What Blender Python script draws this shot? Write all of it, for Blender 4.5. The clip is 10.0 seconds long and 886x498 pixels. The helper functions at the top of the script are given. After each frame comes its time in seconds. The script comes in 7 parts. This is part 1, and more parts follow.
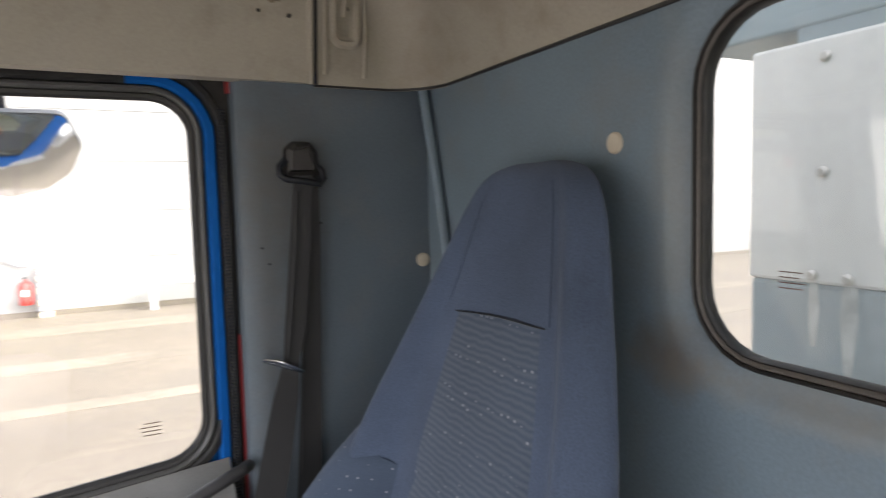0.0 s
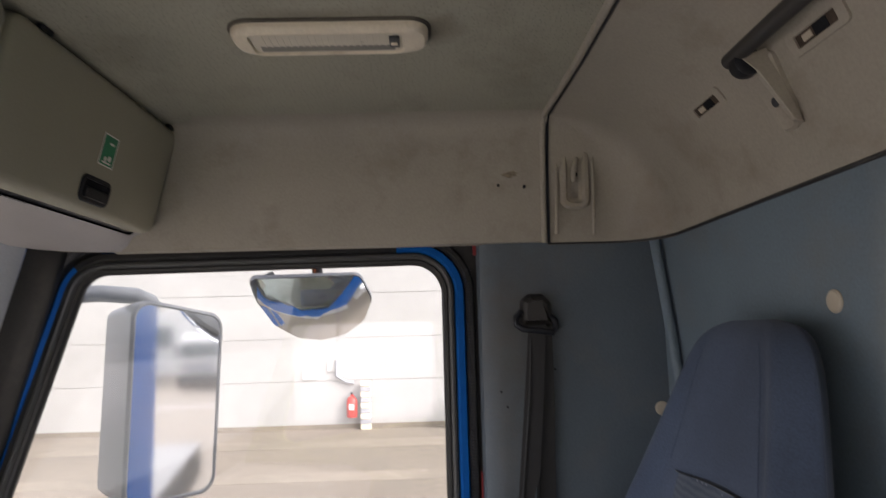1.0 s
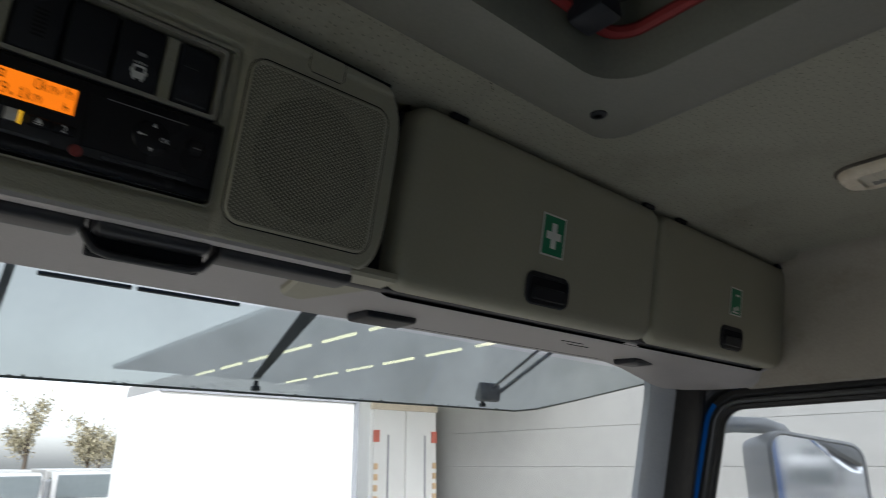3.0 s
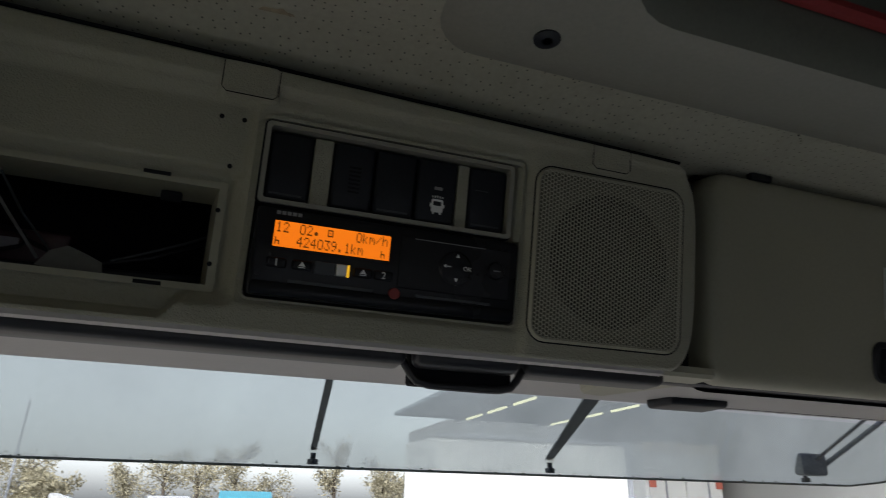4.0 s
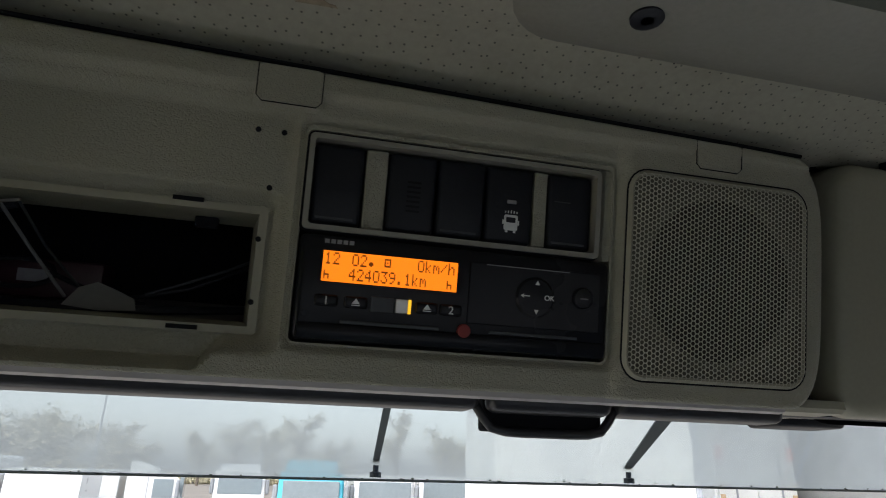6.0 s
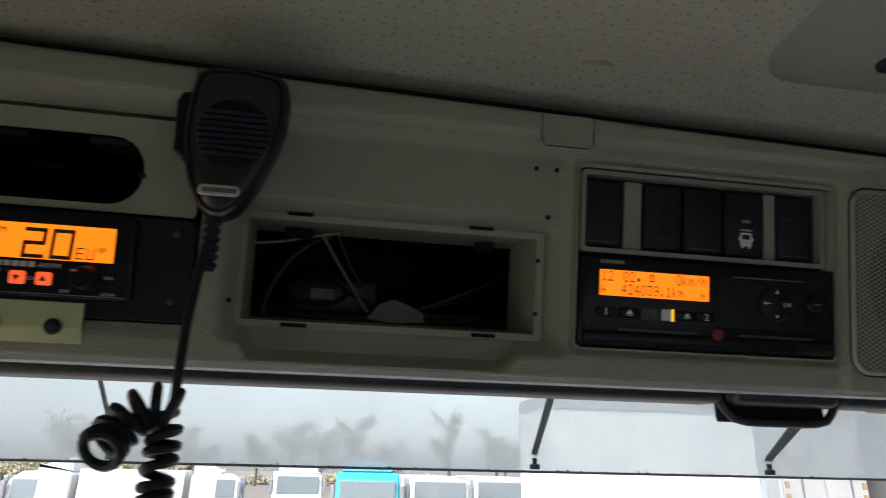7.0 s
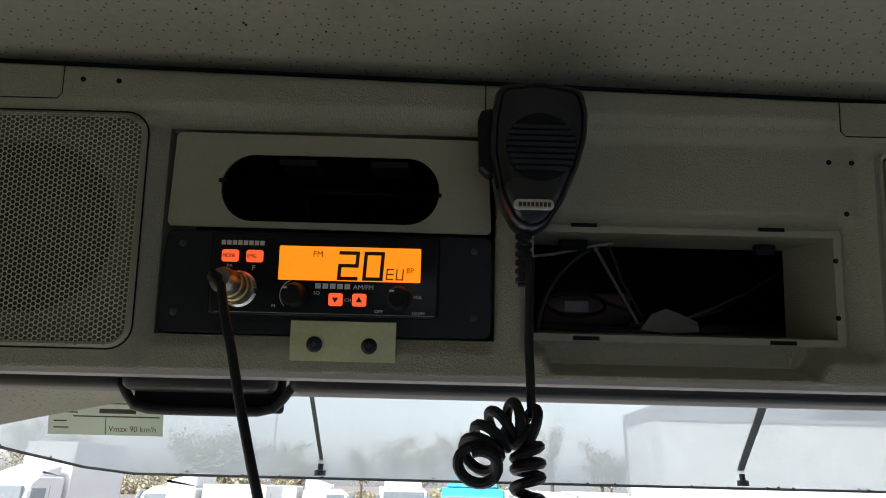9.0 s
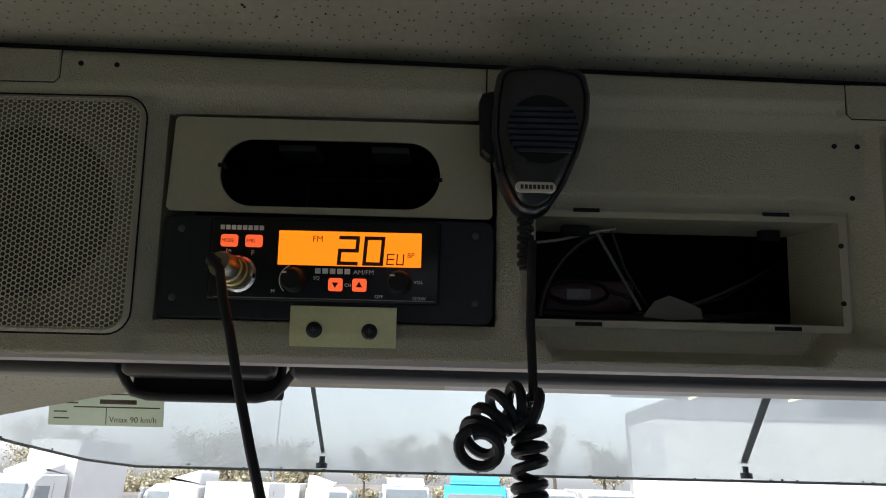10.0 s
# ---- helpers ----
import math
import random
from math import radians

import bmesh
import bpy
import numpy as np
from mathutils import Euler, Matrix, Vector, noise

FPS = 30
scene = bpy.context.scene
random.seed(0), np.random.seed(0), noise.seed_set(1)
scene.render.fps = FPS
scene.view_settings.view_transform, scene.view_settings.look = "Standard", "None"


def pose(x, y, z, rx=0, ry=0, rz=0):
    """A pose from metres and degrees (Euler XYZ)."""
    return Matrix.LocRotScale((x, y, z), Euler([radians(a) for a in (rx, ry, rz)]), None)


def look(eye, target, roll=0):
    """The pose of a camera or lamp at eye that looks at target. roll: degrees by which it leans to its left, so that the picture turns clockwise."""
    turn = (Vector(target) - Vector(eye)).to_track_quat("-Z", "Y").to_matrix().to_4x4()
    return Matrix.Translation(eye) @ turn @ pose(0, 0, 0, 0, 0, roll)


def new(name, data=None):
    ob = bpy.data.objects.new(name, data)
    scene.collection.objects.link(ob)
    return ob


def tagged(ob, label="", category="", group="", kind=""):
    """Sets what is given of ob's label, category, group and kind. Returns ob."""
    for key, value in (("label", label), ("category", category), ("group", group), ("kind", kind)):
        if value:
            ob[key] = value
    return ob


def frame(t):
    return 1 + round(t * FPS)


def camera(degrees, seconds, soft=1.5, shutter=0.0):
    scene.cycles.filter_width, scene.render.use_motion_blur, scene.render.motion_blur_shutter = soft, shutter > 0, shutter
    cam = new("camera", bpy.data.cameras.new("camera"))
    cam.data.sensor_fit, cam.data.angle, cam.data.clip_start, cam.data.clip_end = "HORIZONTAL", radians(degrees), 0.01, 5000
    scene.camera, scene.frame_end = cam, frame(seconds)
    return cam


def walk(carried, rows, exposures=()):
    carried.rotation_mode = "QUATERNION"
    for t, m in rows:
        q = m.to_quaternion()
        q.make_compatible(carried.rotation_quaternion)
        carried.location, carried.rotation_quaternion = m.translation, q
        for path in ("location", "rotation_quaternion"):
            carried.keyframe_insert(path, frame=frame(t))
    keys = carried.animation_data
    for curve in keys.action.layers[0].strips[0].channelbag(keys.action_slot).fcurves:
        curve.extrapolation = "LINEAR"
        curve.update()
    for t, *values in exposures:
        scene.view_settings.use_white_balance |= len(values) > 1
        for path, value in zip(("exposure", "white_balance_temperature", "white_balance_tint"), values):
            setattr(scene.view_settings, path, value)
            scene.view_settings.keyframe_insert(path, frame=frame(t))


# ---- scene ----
cam = camera(70.1, 10.0, soft=1.0, shutter=0.25)
PATH = [
    (0, (0.331, -0.02, 1.624), (2.109, -0.922, 1.464), -1.4),
    (0.5, (0.277, -0.066, 1.643), (2.252, -0.383, 1.621), -1.5),
    (1, (0.235, -0.091, 1.661), (2.218, -0.14, 1.914), -1.6),
    (1.5, (0.208, -0.094, 1.662), (2.121, 0.369, 2.019), -1.3),
    (2, (0.173, -0.096, 1.671), (1.924, 0.773, 2.094), -0.7),
    (2.5, (0.128, -0.081, 1.671), (1.65, 1.093, 2.225), -0.8),
    (3, (0.089, -0.074, 1.679), (1.355, 1.336, 2.318), -0.4),
    (3.2, (0.065, -0.074, 1.695), (1.203, 1.432, 2.356), 0.1),
    (4.3, (0.059, -0.022, 1.753), (0.526, 1.772, 2.502), 1.35),
    (4.5, (0.075, -0.0045, 1.768), (0.514, 1.807, 2.493), 1.55),
    (5, (0.083, 0.012, 1.782), (0.504, 1.851, 2.445), 1.72),
    (5.2, (0.0825, 0.011, 1.784), (0.504, 1.850, 2.459), 1.6),
    (6.3, (0.033, -0.006, 1.79), (0.464, 1.833, 2.448), 1.5),
    (6.5, (0.003, -0.02, 1.788), (0.396, 1.828, 2.445), 1.5),
    (7, (-0.085, -0.032, 1.777), (0.206, 1.834, 2.437), 1.3),
    (7.5, (-0.169, -0.023, 1.772), (-0.039, 1.859, 2.435), 1.2),
    (8, (-0.204, -0.017, 1.775), (-0.162, 1.863, 2.454), 1.3),
    (8.5, (-0.205, -0.017, 1.775), (-0.193, 1.857, 2.472), 1.4),
    (9, (-0.205, -0.015, 1.775), (-0.199, 1.861, 2.47), 1.4),
    (9.5, (-0.205, -0.015, 1.775), (-0.202, 1.859, 2.471), 1.4),
    (10, (-0.204, -0.009, 1.769), (-0.205, 1.869, 2.458), 1.4),
]
walk(cam, [(t, look(eye, target, roll)) for t, eye, target, roll in PATH], exposures=[(0, 2.88, 6850, 21), (0.5, 2.29, 6850, 24), (1, 2.22, 6800, 25), (1.5, 2.12, 6700, 23), (2, 2.12, 6600, 19), (2.5, 1.76, 6300, 15), (3, 1.43, 6200, 16), (4.3, 1.30, 6250, 18), (4.5, 1.46, 6250, 18), (5, 1.61, 6250, 18), (6.5, 1.97, 6220, 19), (7.5, 2.01, 6200, 20), (10, 2.03, 6260, 20)])

# ---- world, sun and exposure ----
world = bpy.data.worlds.new("overcast_sky")
scene.world = world
world.use_nodes = True
wn = world.node_tree.nodes
sky = wn.new("ShaderNodeTexSky")
sky.sky_type = "NISHITA"
sky.sun_disc = False
sky.sun_elevation = radians(38)
sky.sun_rotation = radians(215)
sky.air_density, sky.dust_density, sky.ozone_density = 1.0, 2.4, 1.0
pale = wn.new("ShaderNodeHueSaturation")
pale.inputs["Saturation"].default_value = 0.25
world.node_tree.links.new(sky.outputs[0], pale.inputs["Color"])
world.node_tree.links.new(pale.outputs[0], wn["Background"].inputs["Color"])
wn["Background"].inputs["Strength"].default_value = 0.15
XL_WIN = -0.795
sun_data = bpy.data.lights.new("sun", "SUN")
sun_data.energy, sun_data.angle, sun_data.color = 0.6, radians(20), (1.0, 0.96, 0.9)
sun = new("sun", sun_data)
for lamp_name, place, aim, wide, tall, watts, wide_open in (("side_window_daylight", (XL_WIN, 0.25, 1.46), (0.6, 0.15, 1.05), 0.70, 0.50, 0.16, 105), ("rear_window_daylight", (0.268, -0.488, 1.63), (0.268, 0.4, 1.63), 0.90, 0.26, 0.055, 180), ("windscreen_daylight", (0.25, 0.665, 1.42), (0.35, -0.3, 0.75), 1.60, 0.45, 0.60, 180)):
    a = bpy.data.lights.new(lamp_name, "AREA")
    a.shape, a.size, a.size_y, a.energy, a.color = "RECTANGLE", wide, tall, watts, (0.96, 0.99, 1.0)
    a.spread = radians(wide_open)
    new(lamp_name, a).matrix_world = look(place, aim)
sun.matrix_world = look((0, 0, 40), (0 + 16, 0 + 23, 40 - 22))


# ---- materials ----
def mat(name, color, rough=0.6, metal=0.0, vary=0.12, scale=6.0, grain=300.0, bump=0.15, grime=None, grime_amount=0.0, coat=0.0, sheen=0.0, spec=0.5):
    """A surface with stains at a large scale and grain at a small one."""
    m = bpy.data.materials.new(name)
    m.use_nodes = True
    nt = m.node_tree
    nodes, link = nt.nodes, nt.links.new
    bsdf = nodes["Principled BSDF"]
    tc = nodes.new("ShaderNodeTexCoord")
    big = nodes.new("ShaderNodeTexNoise")
    big.inputs["Scale"].default_value, big.inputs["Detail"].default_value = scale, 5
    fine = nodes.new("ShaderNodeTexNoise")
    fine.inputs["Scale"].default_value, fine.inputs["Detail"].default_value = grain, 3
    link(tc.outputs["Object"], big.inputs["Vector"])
    link(tc.outputs["Object"], fine.inputs["Vector"])
    ramp = nodes.new("ShaderNodeMapRange")
    ramp.inputs["From Min"].default_value, ramp.inputs["From Max"].default_value = 0.3, 0.7
    ramp.inputs["To Min"].default_value, ramp.inputs["To Max"].default_value = 1 - vary, 1 + vary
    link(big.outputs["Fac"], ramp.inputs["Value"])
    ramp2 = nodes.new("ShaderNodeMapRange")
    ramp2.inputs["From Min"].default_value, ramp2.inputs["From Max"].default_value = 0.3, 0.7
    ramp2.inputs["To Min"].default_value, ramp2.inputs["To Max"].default_value = 1 - vary * 0.6, 1 + vary * 0.6
    link(fine.outputs["Fac"], ramp2.inputs["Value"])
    mul = nodes.new("ShaderNodeMath")
    mul.operation = "MULTIPLY"
    link(ramp.outputs[0], mul.inputs[0])
    link(ramp2.outputs[0], mul.inputs[1])
    scl = nodes.new("ShaderNodeVectorMath")
    scl.operation = "SCALE"
    scl.inputs[0].default_value = color[:3]
    link(mul.outputs[0], scl.inputs["Scale"])
    out = scl.outputs[0]
    if grime:
        spots = nodes.new("ShaderNodeTexNoise")
        spots.inputs["Scale"].default_value, spots.inputs["Detail"].default_value = scale * 2.2, 8
        spots.inputs["Roughness"].default_value = 0.65
        link(tc.outputs["Object"], spots.inputs["Vector"])
        r3 = nodes.new("ShaderNodeMapRange")
        r3.inputs["From Min"].default_value, r3.inputs["From Max"].default_value = 0.52, 0.72
        r3.inputs["To Max"].default_value = grime_amount
        link(spots.outputs["Fac"], r3.inputs["Value"])
        mix = nodes.new("ShaderNodeMix")
        mix.data_type = "RGBA"
        link(r3.outputs[0], mix.inputs["Factor"])
        link(out, mix.inputs[6])
        mix.inputs[7].default_value = (*grime, 1)
        out = mix.outputs[2]
    link(out, bsdf.inputs["Base Color"])
    bsdf.inputs["Metallic"].default_value = metal
    bsdf.inputs["Specular IOR Level"].default_value = spec
    rr = nodes.new("ShaderNodeMapRange")
    rr.inputs["To Min"].default_value, rr.inputs["To Max"].default_value = max(rough - 0.08, 0.02), min(rough + 0.08, 1)
    link(big.outputs["Fac"], rr.inputs["Value"])
    link(rr.outputs[0], bsdf.inputs["Roughness"])
    if coat:
        bsdf.inputs["Coat Weight"].default_value = coat
    if sheen:
        bsdf.inputs["Sheen Weight"].default_value = sheen
    if bump:
        b = nodes.new("ShaderNodeBump")
        b.inputs["Strength"].default_value, b.inputs["Distance"].default_value = bump, 0.001
        link(fine.outputs["Fac"], b.inputs["Height"])
        link(b.outputs[0], bsdf.inputs["Normal"])
    return m


def glow(name, color, strength):
    m = bpy.data.materials.new(name)
    m.use_nodes = True
    b = m.node_tree.nodes["Principled BSDF"]
    b.inputs["Base Color"].default_value = (*[c * 0.06 for c in color], 1)
    b.inputs["Emission Color"].default_value = (*color, 1)
    b.inputs["Emission Strength"].default_value = strength
    return m


def clear(name, tint, gloss=0.06, rough=0.02, haze=0.0, milky=False, dust=(0.6, 0.6, 0.58)):
    """A thin pane: mostly seen through, with a little mirror and dust on it."""
    m = bpy.data.materials.new(name)
    m.use_nodes = True
    nt = m.node_tree
    nodes, link = nt.nodes, nt.links.new
    nodes.remove(nodes["Principled BSDF"])
    tr = nodes.new("ShaderNodeBsdfTransparent")
    tr.inputs["Color"].default_value = (*tint, 1)
    gl = nodes.new("ShaderNodeBsdfGlossy")
    gl.inputs["Roughness"].default_value = rough
    df = nodes.new("ShaderNodeBsdfTranslucent" if milky else "ShaderNodeBsdfDiffuse")
    df.inputs["Color"].default_value = (*dust, 1)
    noise_n = nodes.new("ShaderNodeTexNoise")
    noise_n.inputs["Scale"].default_value, noise_n.inputs["Detail"].default_value = 9, 6
    tc = nodes.new("ShaderNodeTexCoord")
    link(tc.outputs["Object"], noise_n.inputs["Vector"])
    rng = nodes.new("ShaderNodeMapRange")
    rng.inputs["From Min"].default_value, rng.inputs["From Max"].default_value = 0.35, 0.75
    rng.inputs["To Min"].default_value, rng.inputs["To Max"].default_value = haze * (0.85 if milky else 0.5), haze * (1.15 if milky else 1.6)
    link(noise_n.outputs["Fac"], rng.inputs["Value"])
    a, b = nodes.new("ShaderNodeMixShader"), nodes.new("ShaderNodeMixShader")
    a.inputs[0].default_value = gloss
    link(tr.outputs[0], a.inputs[1])
    link(gl.outputs[0], a.inputs[2])
    link(rng.outputs[0], b.inputs[0])
    link(a.outputs[0], b.inputs[1])
    link(df.outputs[0], b.inputs[2])
    link(b.outputs[0], nodes["Material Output"].inputs["Surface"])
    return m


def smudged_and_shaded(m, places):
    """Marks of dirt and painted shade with soft, uneven edges: (centre, radii, colour, amount) each."""
    nt = m.node_tree
    nodes, link = nt.nodes, nt.links.new
    bsdf = nodes["Principled BSDF"]
    tc = nodes.new("ShaderNodeTexCoord")
    noise_n = nodes.new("ShaderNodeTexNoise")
    noise_n.inputs["Scale"].default_value, noise_n.inputs["Detail"].default_value = 38, 7
    noise_n.inputs["Roughness"].default_value = 0.62
    link(tc.outputs["Object"], noise_n.inputs["Vector"])
    for centre, radii, color, amount in places:
        old = bsdf.inputs["Base Color"].links[0].from_socket
        off = nodes.new("ShaderNodeVectorMath")
        off.operation = "SUBTRACT"
        link(tc.outputs["Object"], off.inputs[0])
        off.inputs[1].default_value = centre
        div = nodes.new("ShaderNodeVectorMath")
        div.operation = "DIVIDE"
        link(off.outputs[0], div.inputs[0])
        div.inputs[1].default_value = radii
        ln = nodes.new("ShaderNodeVectorMath")
        ln.operation = "LENGTH"
        link(div.outputs[0], ln.inputs[0])
        add = nodes.new("ShaderNodeMath")
        add.operation = "MULTIPLY_ADD"
        link(noise_n.outputs["Fac"], add.inputs[0])
        add.inputs[1].default_value = 1.3
        link(ln.outputs["Value"], add.inputs[2])
        r = nodes.new("ShaderNodeMapRange")
        r.inputs["From Min"].default_value, r.inputs["From Max"].default_value = 0.90, 2.0
        r.inputs["To Min"].default_value, r.inputs["To Max"].default_value = amount, 0.0
        link(add.outputs[0], r.inputs["Value"])
        mix = nodes.new("ShaderNodeMix")
        mix.data_type = "RGBA"
        link(r.outputs[0], mix.inputs["Factor"])
        link(old, mix.inputs[6])
        mix.inputs[7].default_value = (*color, 1)
        link(mix.outputs[2], bsdf.inputs["Base Color"])
    return m


def perforated(name, color, pitch, rough=0.75):
    """Vinyl headlining with rows of small pricked holes, staggered, and stains."""
    m = mat(name, color, rough, vary=0.1, scale=3.0, grain=220, bump=0.12, grime=(0.13, 0.11, 0.085), grime_amount=0.35)
    nt = m.node_tree
    nodes, link = nt.nodes, nt.links.new
    bsdf = nodes["Principled BSDF"]
    old = bsdf.inputs["Base Color"].links[0].from_socket
    tc = nodes.new("ShaderNodeTexCoord")
    vor = nodes.new("ShaderNodeTexVoronoi")
    vor.inputs["Scale"].default_value = 1 / pitch
    vor.inputs["Randomness"].default_value = 0.7
    vor.voronoi_dimensions = "2D"
    link(tc.outputs["Object"], vor.inputs["Vector"])
    r = nodes.new("ShaderNodeMapRange")
    r.inputs["From Min"].default_value, r.inputs["From Max"].default_value = 0.055, 0.105
    r.inputs["To Min"].default_value, r.inputs["To Max"].default_value = 0.78, 0.0
    link(vor.outputs["Distance"], r.inputs["Value"])
    mix = nodes.new("ShaderNodeMix")
    mix.data_type = "RGBA"
    link(r.outputs[0], mix.inputs["Factor"])
    link(old, mix.inputs[6])
    mix.inputs[7].default_value = (0.03, 0.028, 0.025, 1)
    link(mix.outputs[2], bsdf.inputs["Base Color"])
    return m


def woven(name, ground, thread, ribs):
    """Seat cloth with wavy cross ribs and small light flecks."""
    m = mat(name, ground, 0.95, vary=0.14, scale=7, grain=500, bump=0.3, sheen=0.1, spec=0.2)
    nt = m.node_tree
    nodes, link = nt.nodes, nt.links.new
    bsdf = nodes["Principled BSDF"]
    old = bsdf.inputs["Base Color"].links[0].from_socket
    tc = nodes.new("ShaderNodeTexCoord")
    wave = nodes.new("ShaderNodeTexWave")
    wave.bands_direction = "Z"
    wave.inputs["Scale"].default_value, wave.inputs["Distortion"].default_value = 42, 2.6
    wave.inputs["Detail"].default_value, wave.inputs["Detail Scale"].default_value = 1, 1.2
    link(tc.outputs["Object"], wave.inputs["Vector"])
    mp = nodes.new("ShaderNodeMapRange")
    mp.inputs["To Min"].default_value, mp.inputs["To Max"].default_value = 0.0, ribs
    link(wave.outputs["Fac"], mp.inputs["Value"])
    mix = nodes.new("ShaderNodeMix")
    mix.data_type = "RGBA"
    link(mp.outputs[0], mix.inputs["Factor"])
    link(old, mix.inputs[6])
    mix.inputs[7].default_value = (*thread, 1)
    vor = nodes.new("ShaderNodeTexVoronoi")
    vor.inputs["Scale"].default_value, vor.inputs["Randomness"].default_value = 78, 0.35
    link(tc.outputs["Object"], vor.inputs["Vector"])
    r = nodes.new("ShaderNodeMapRange")
    r.inputs["From Min"].default_value, r.inputs["From Max"].default_value = 0.09, 0.15
    r.inputs["To Min"].default_value, r.inputs["To Max"].default_value = 0.45, 0.0
    link(vor.outputs["Distance"], r.inputs["Value"])
    mix2 = nodes.new("ShaderNodeMix")
    mix2.data_type = "RGBA"
    link(r.outputs[0], mix2.inputs["Factor"])
    link(mix.outputs[2], mix2.inputs[6])
    mix2.inputs[7].default_value = (0.42, 0.42, 0.46, 1)
    link(mix2.outputs[2], bsdf.inputs["Base Color"])
    return m


def creased(m, scale, depth):
    """Adds the fine creases of an imitation leather grain."""
    nt = m.node_tree
    nodes, link = nt.nodes, nt.links.new
    bsdf = nodes["Principled BSDF"]
    fine = bsdf.inputs["Normal"].links[0].from_node
    tc = nodes.new("ShaderNodeTexCoord")
    warp = nodes.new("ShaderNodeTexNoise")
    warp.inputs["Scale"].default_value, warp.inputs["Detail"].default_value = scale * 0.6, 2
    add = nodes.new("ShaderNodeVectorMath")
    add.operation = "MULTIPLY_ADD"
    add.inputs[1].default_value = (0.006, 0.006, 0.006)
    vor = nodes.new("ShaderNodeTexVoronoi")
    vor.feature = "DISTANCE_TO_EDGE"
    vor.inputs["Scale"].default_value = scale
    link(tc.outputs["Object"], warp.inputs["Vector"])
    link(warp.outputs["Color"], add.inputs[0])
    link(tc.outputs["Object"], add.inputs[2])
    link(add.outputs[0], vor.inputs["Vector"])
    r = nodes.new("ShaderNodeMapRange")
    r.inputs["From Max"].default_value = 0.14
    link(vor.outputs["Distance"], r.inputs["Value"])
    b = nodes.new("ShaderNodeBump")
    b.inputs["Strength"].default_value, b.inputs["Distance"].default_value = depth, 0.0008
    link(r.outputs[0], b.inputs["Height"])
    link(b.outputs[0], fine.inputs["Normal"])
    return m


LINER = mat("beige_headliner_vinyl", (0.330, 0.300, 0.252), 0.7, vary=0.1, scale=3.2, grain=260, bump=0.2, grime=(0.17, 0.13, 0.095), grime_amount=0.5)
# the long second mark paints the shadow along the ceiling lamp's edge
CEIL = smudged_and_shaded(perforated("perforated_headliner", (0.330, 0.318, 0.255), 0.0080), [((0.945, -0.112, 2.014), (0.034, 0.026, 0.1), (0.12, 0.095, 0.07), 0.6), ((0.905, 0.02, 2.014), (0.014, 0.10, 0.1), (0.16, 0.13, 0.10), 0.4)])
CONSOLE = creased(mat("grey_beige_grained_plastic", (0.362, 0.350, 0.272), 0.40, vary=0.06, scale=6, grain=420, bump=0.35), 440, 0.55)
GRILLE = mat("grey_beige_painted_mesh", (0.50, 0.485, 0.385), 0.42, vary=0.05, scale=8, grain=300, bump=0.05)
LID = mat("grey_beige_smooth_plastic", (0.335, 0.321, 0.245), 0.48, vary=0.05, scale=5, grain=300, bump=0.1)
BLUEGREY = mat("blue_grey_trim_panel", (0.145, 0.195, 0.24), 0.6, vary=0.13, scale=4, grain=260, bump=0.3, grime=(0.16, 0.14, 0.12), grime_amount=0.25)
# brown and grey dirt below; the upright pale strip mixes dust with painted window light
REARTRIM = smudged_and_shaded(mat("blue_grey_rear_trim", (0.132, 0.178, 0.218), 0.6, vary=0.13, scale=4, grain=260, bump=0.3, grime=(0.16, 0.14, 0.12), grime_amount=0.25), [((0.775, -0.50, 1.462), (0.045, 0.1, 0.034), (0.11, 0.085, 0.06), 0.75), ((0.45, -0.50, 1.452), (0.36, 0.1, 0.020), (0.20, 0.18, 0.15), 0.55), ((0.775, -0.50, 1.62), (0.022, 0.1, 0.16), (0.22, 0.215, 0.20), 0.4)])
# dark marks round the belt: part dirt, part shade put into the colour
SIDETRIM = smudged_and_shaded(mat("blue_grey_side_trim_shaded", (0.082, 0.108, 0.132), 0.6, vary=0.13, scale=4, grain=260, bump=0.3, grime=(0.16, 0.14, 0.12), grime_amount=0.25), [((1.32, -0.245, 1.66), (0.3, 0.075, 0.14), (0.075, 0.068, 0.062), 0.55), ((1.32, -0.215, 1.45), (0.3, 0.03, 0.30), (0.08, 0.075, 0.07), 0.45)])
REARGLASS = clear("dusty_rear_glass", (0.88, 0.91, 0.90), 0.05, haze=0.13, milky=True, dust=(0.66, 0.68, 0.66))
SEAL = mat("worn_black_seal", (0.011, 0.0105, 0.010), 0.42, vary=0.2, scale=14, grain=240, bump=0.15, grime=(0.07, 0.055, 0.045), grime_amount=0.35, spec=0.3)
# paler band in the black seal, its highlight given as colour
SEALCORE = mat("grey_brown_seal_highlight", (0.062, 0.052, 0.046), 0.5, vary=0.2, scale=20, grain=200, bump=0.1)
BLACK = mat("black_plastic", (0.013, 0.015, 0.020), 0.40, vary=0.15, grain=350, bump=0.15, spec=0.24)
DARK = mat("dark_void", (0.014, 0.0148, 0.018), 0.9, vary=0.2, bump=0, spec=0.1)
BLINDGREY = mat("grey_black_blind_plastic", (0.026, 0.026, 0.030), 0.38, vary=0.15, grain=320, bump=0.1, spec=0.45)
GLOSSBLACK = mat("gloss_black_plastic", (0.010, 0.0108, 0.0135), 0.25, vary=0.1, bump=0.02, spec=0.2)
SLATBLACK = mat("shiny_black_slat", (0.008, 0.009, 0.011), 0.22, vary=0.1, bump=0, spec=0.45)
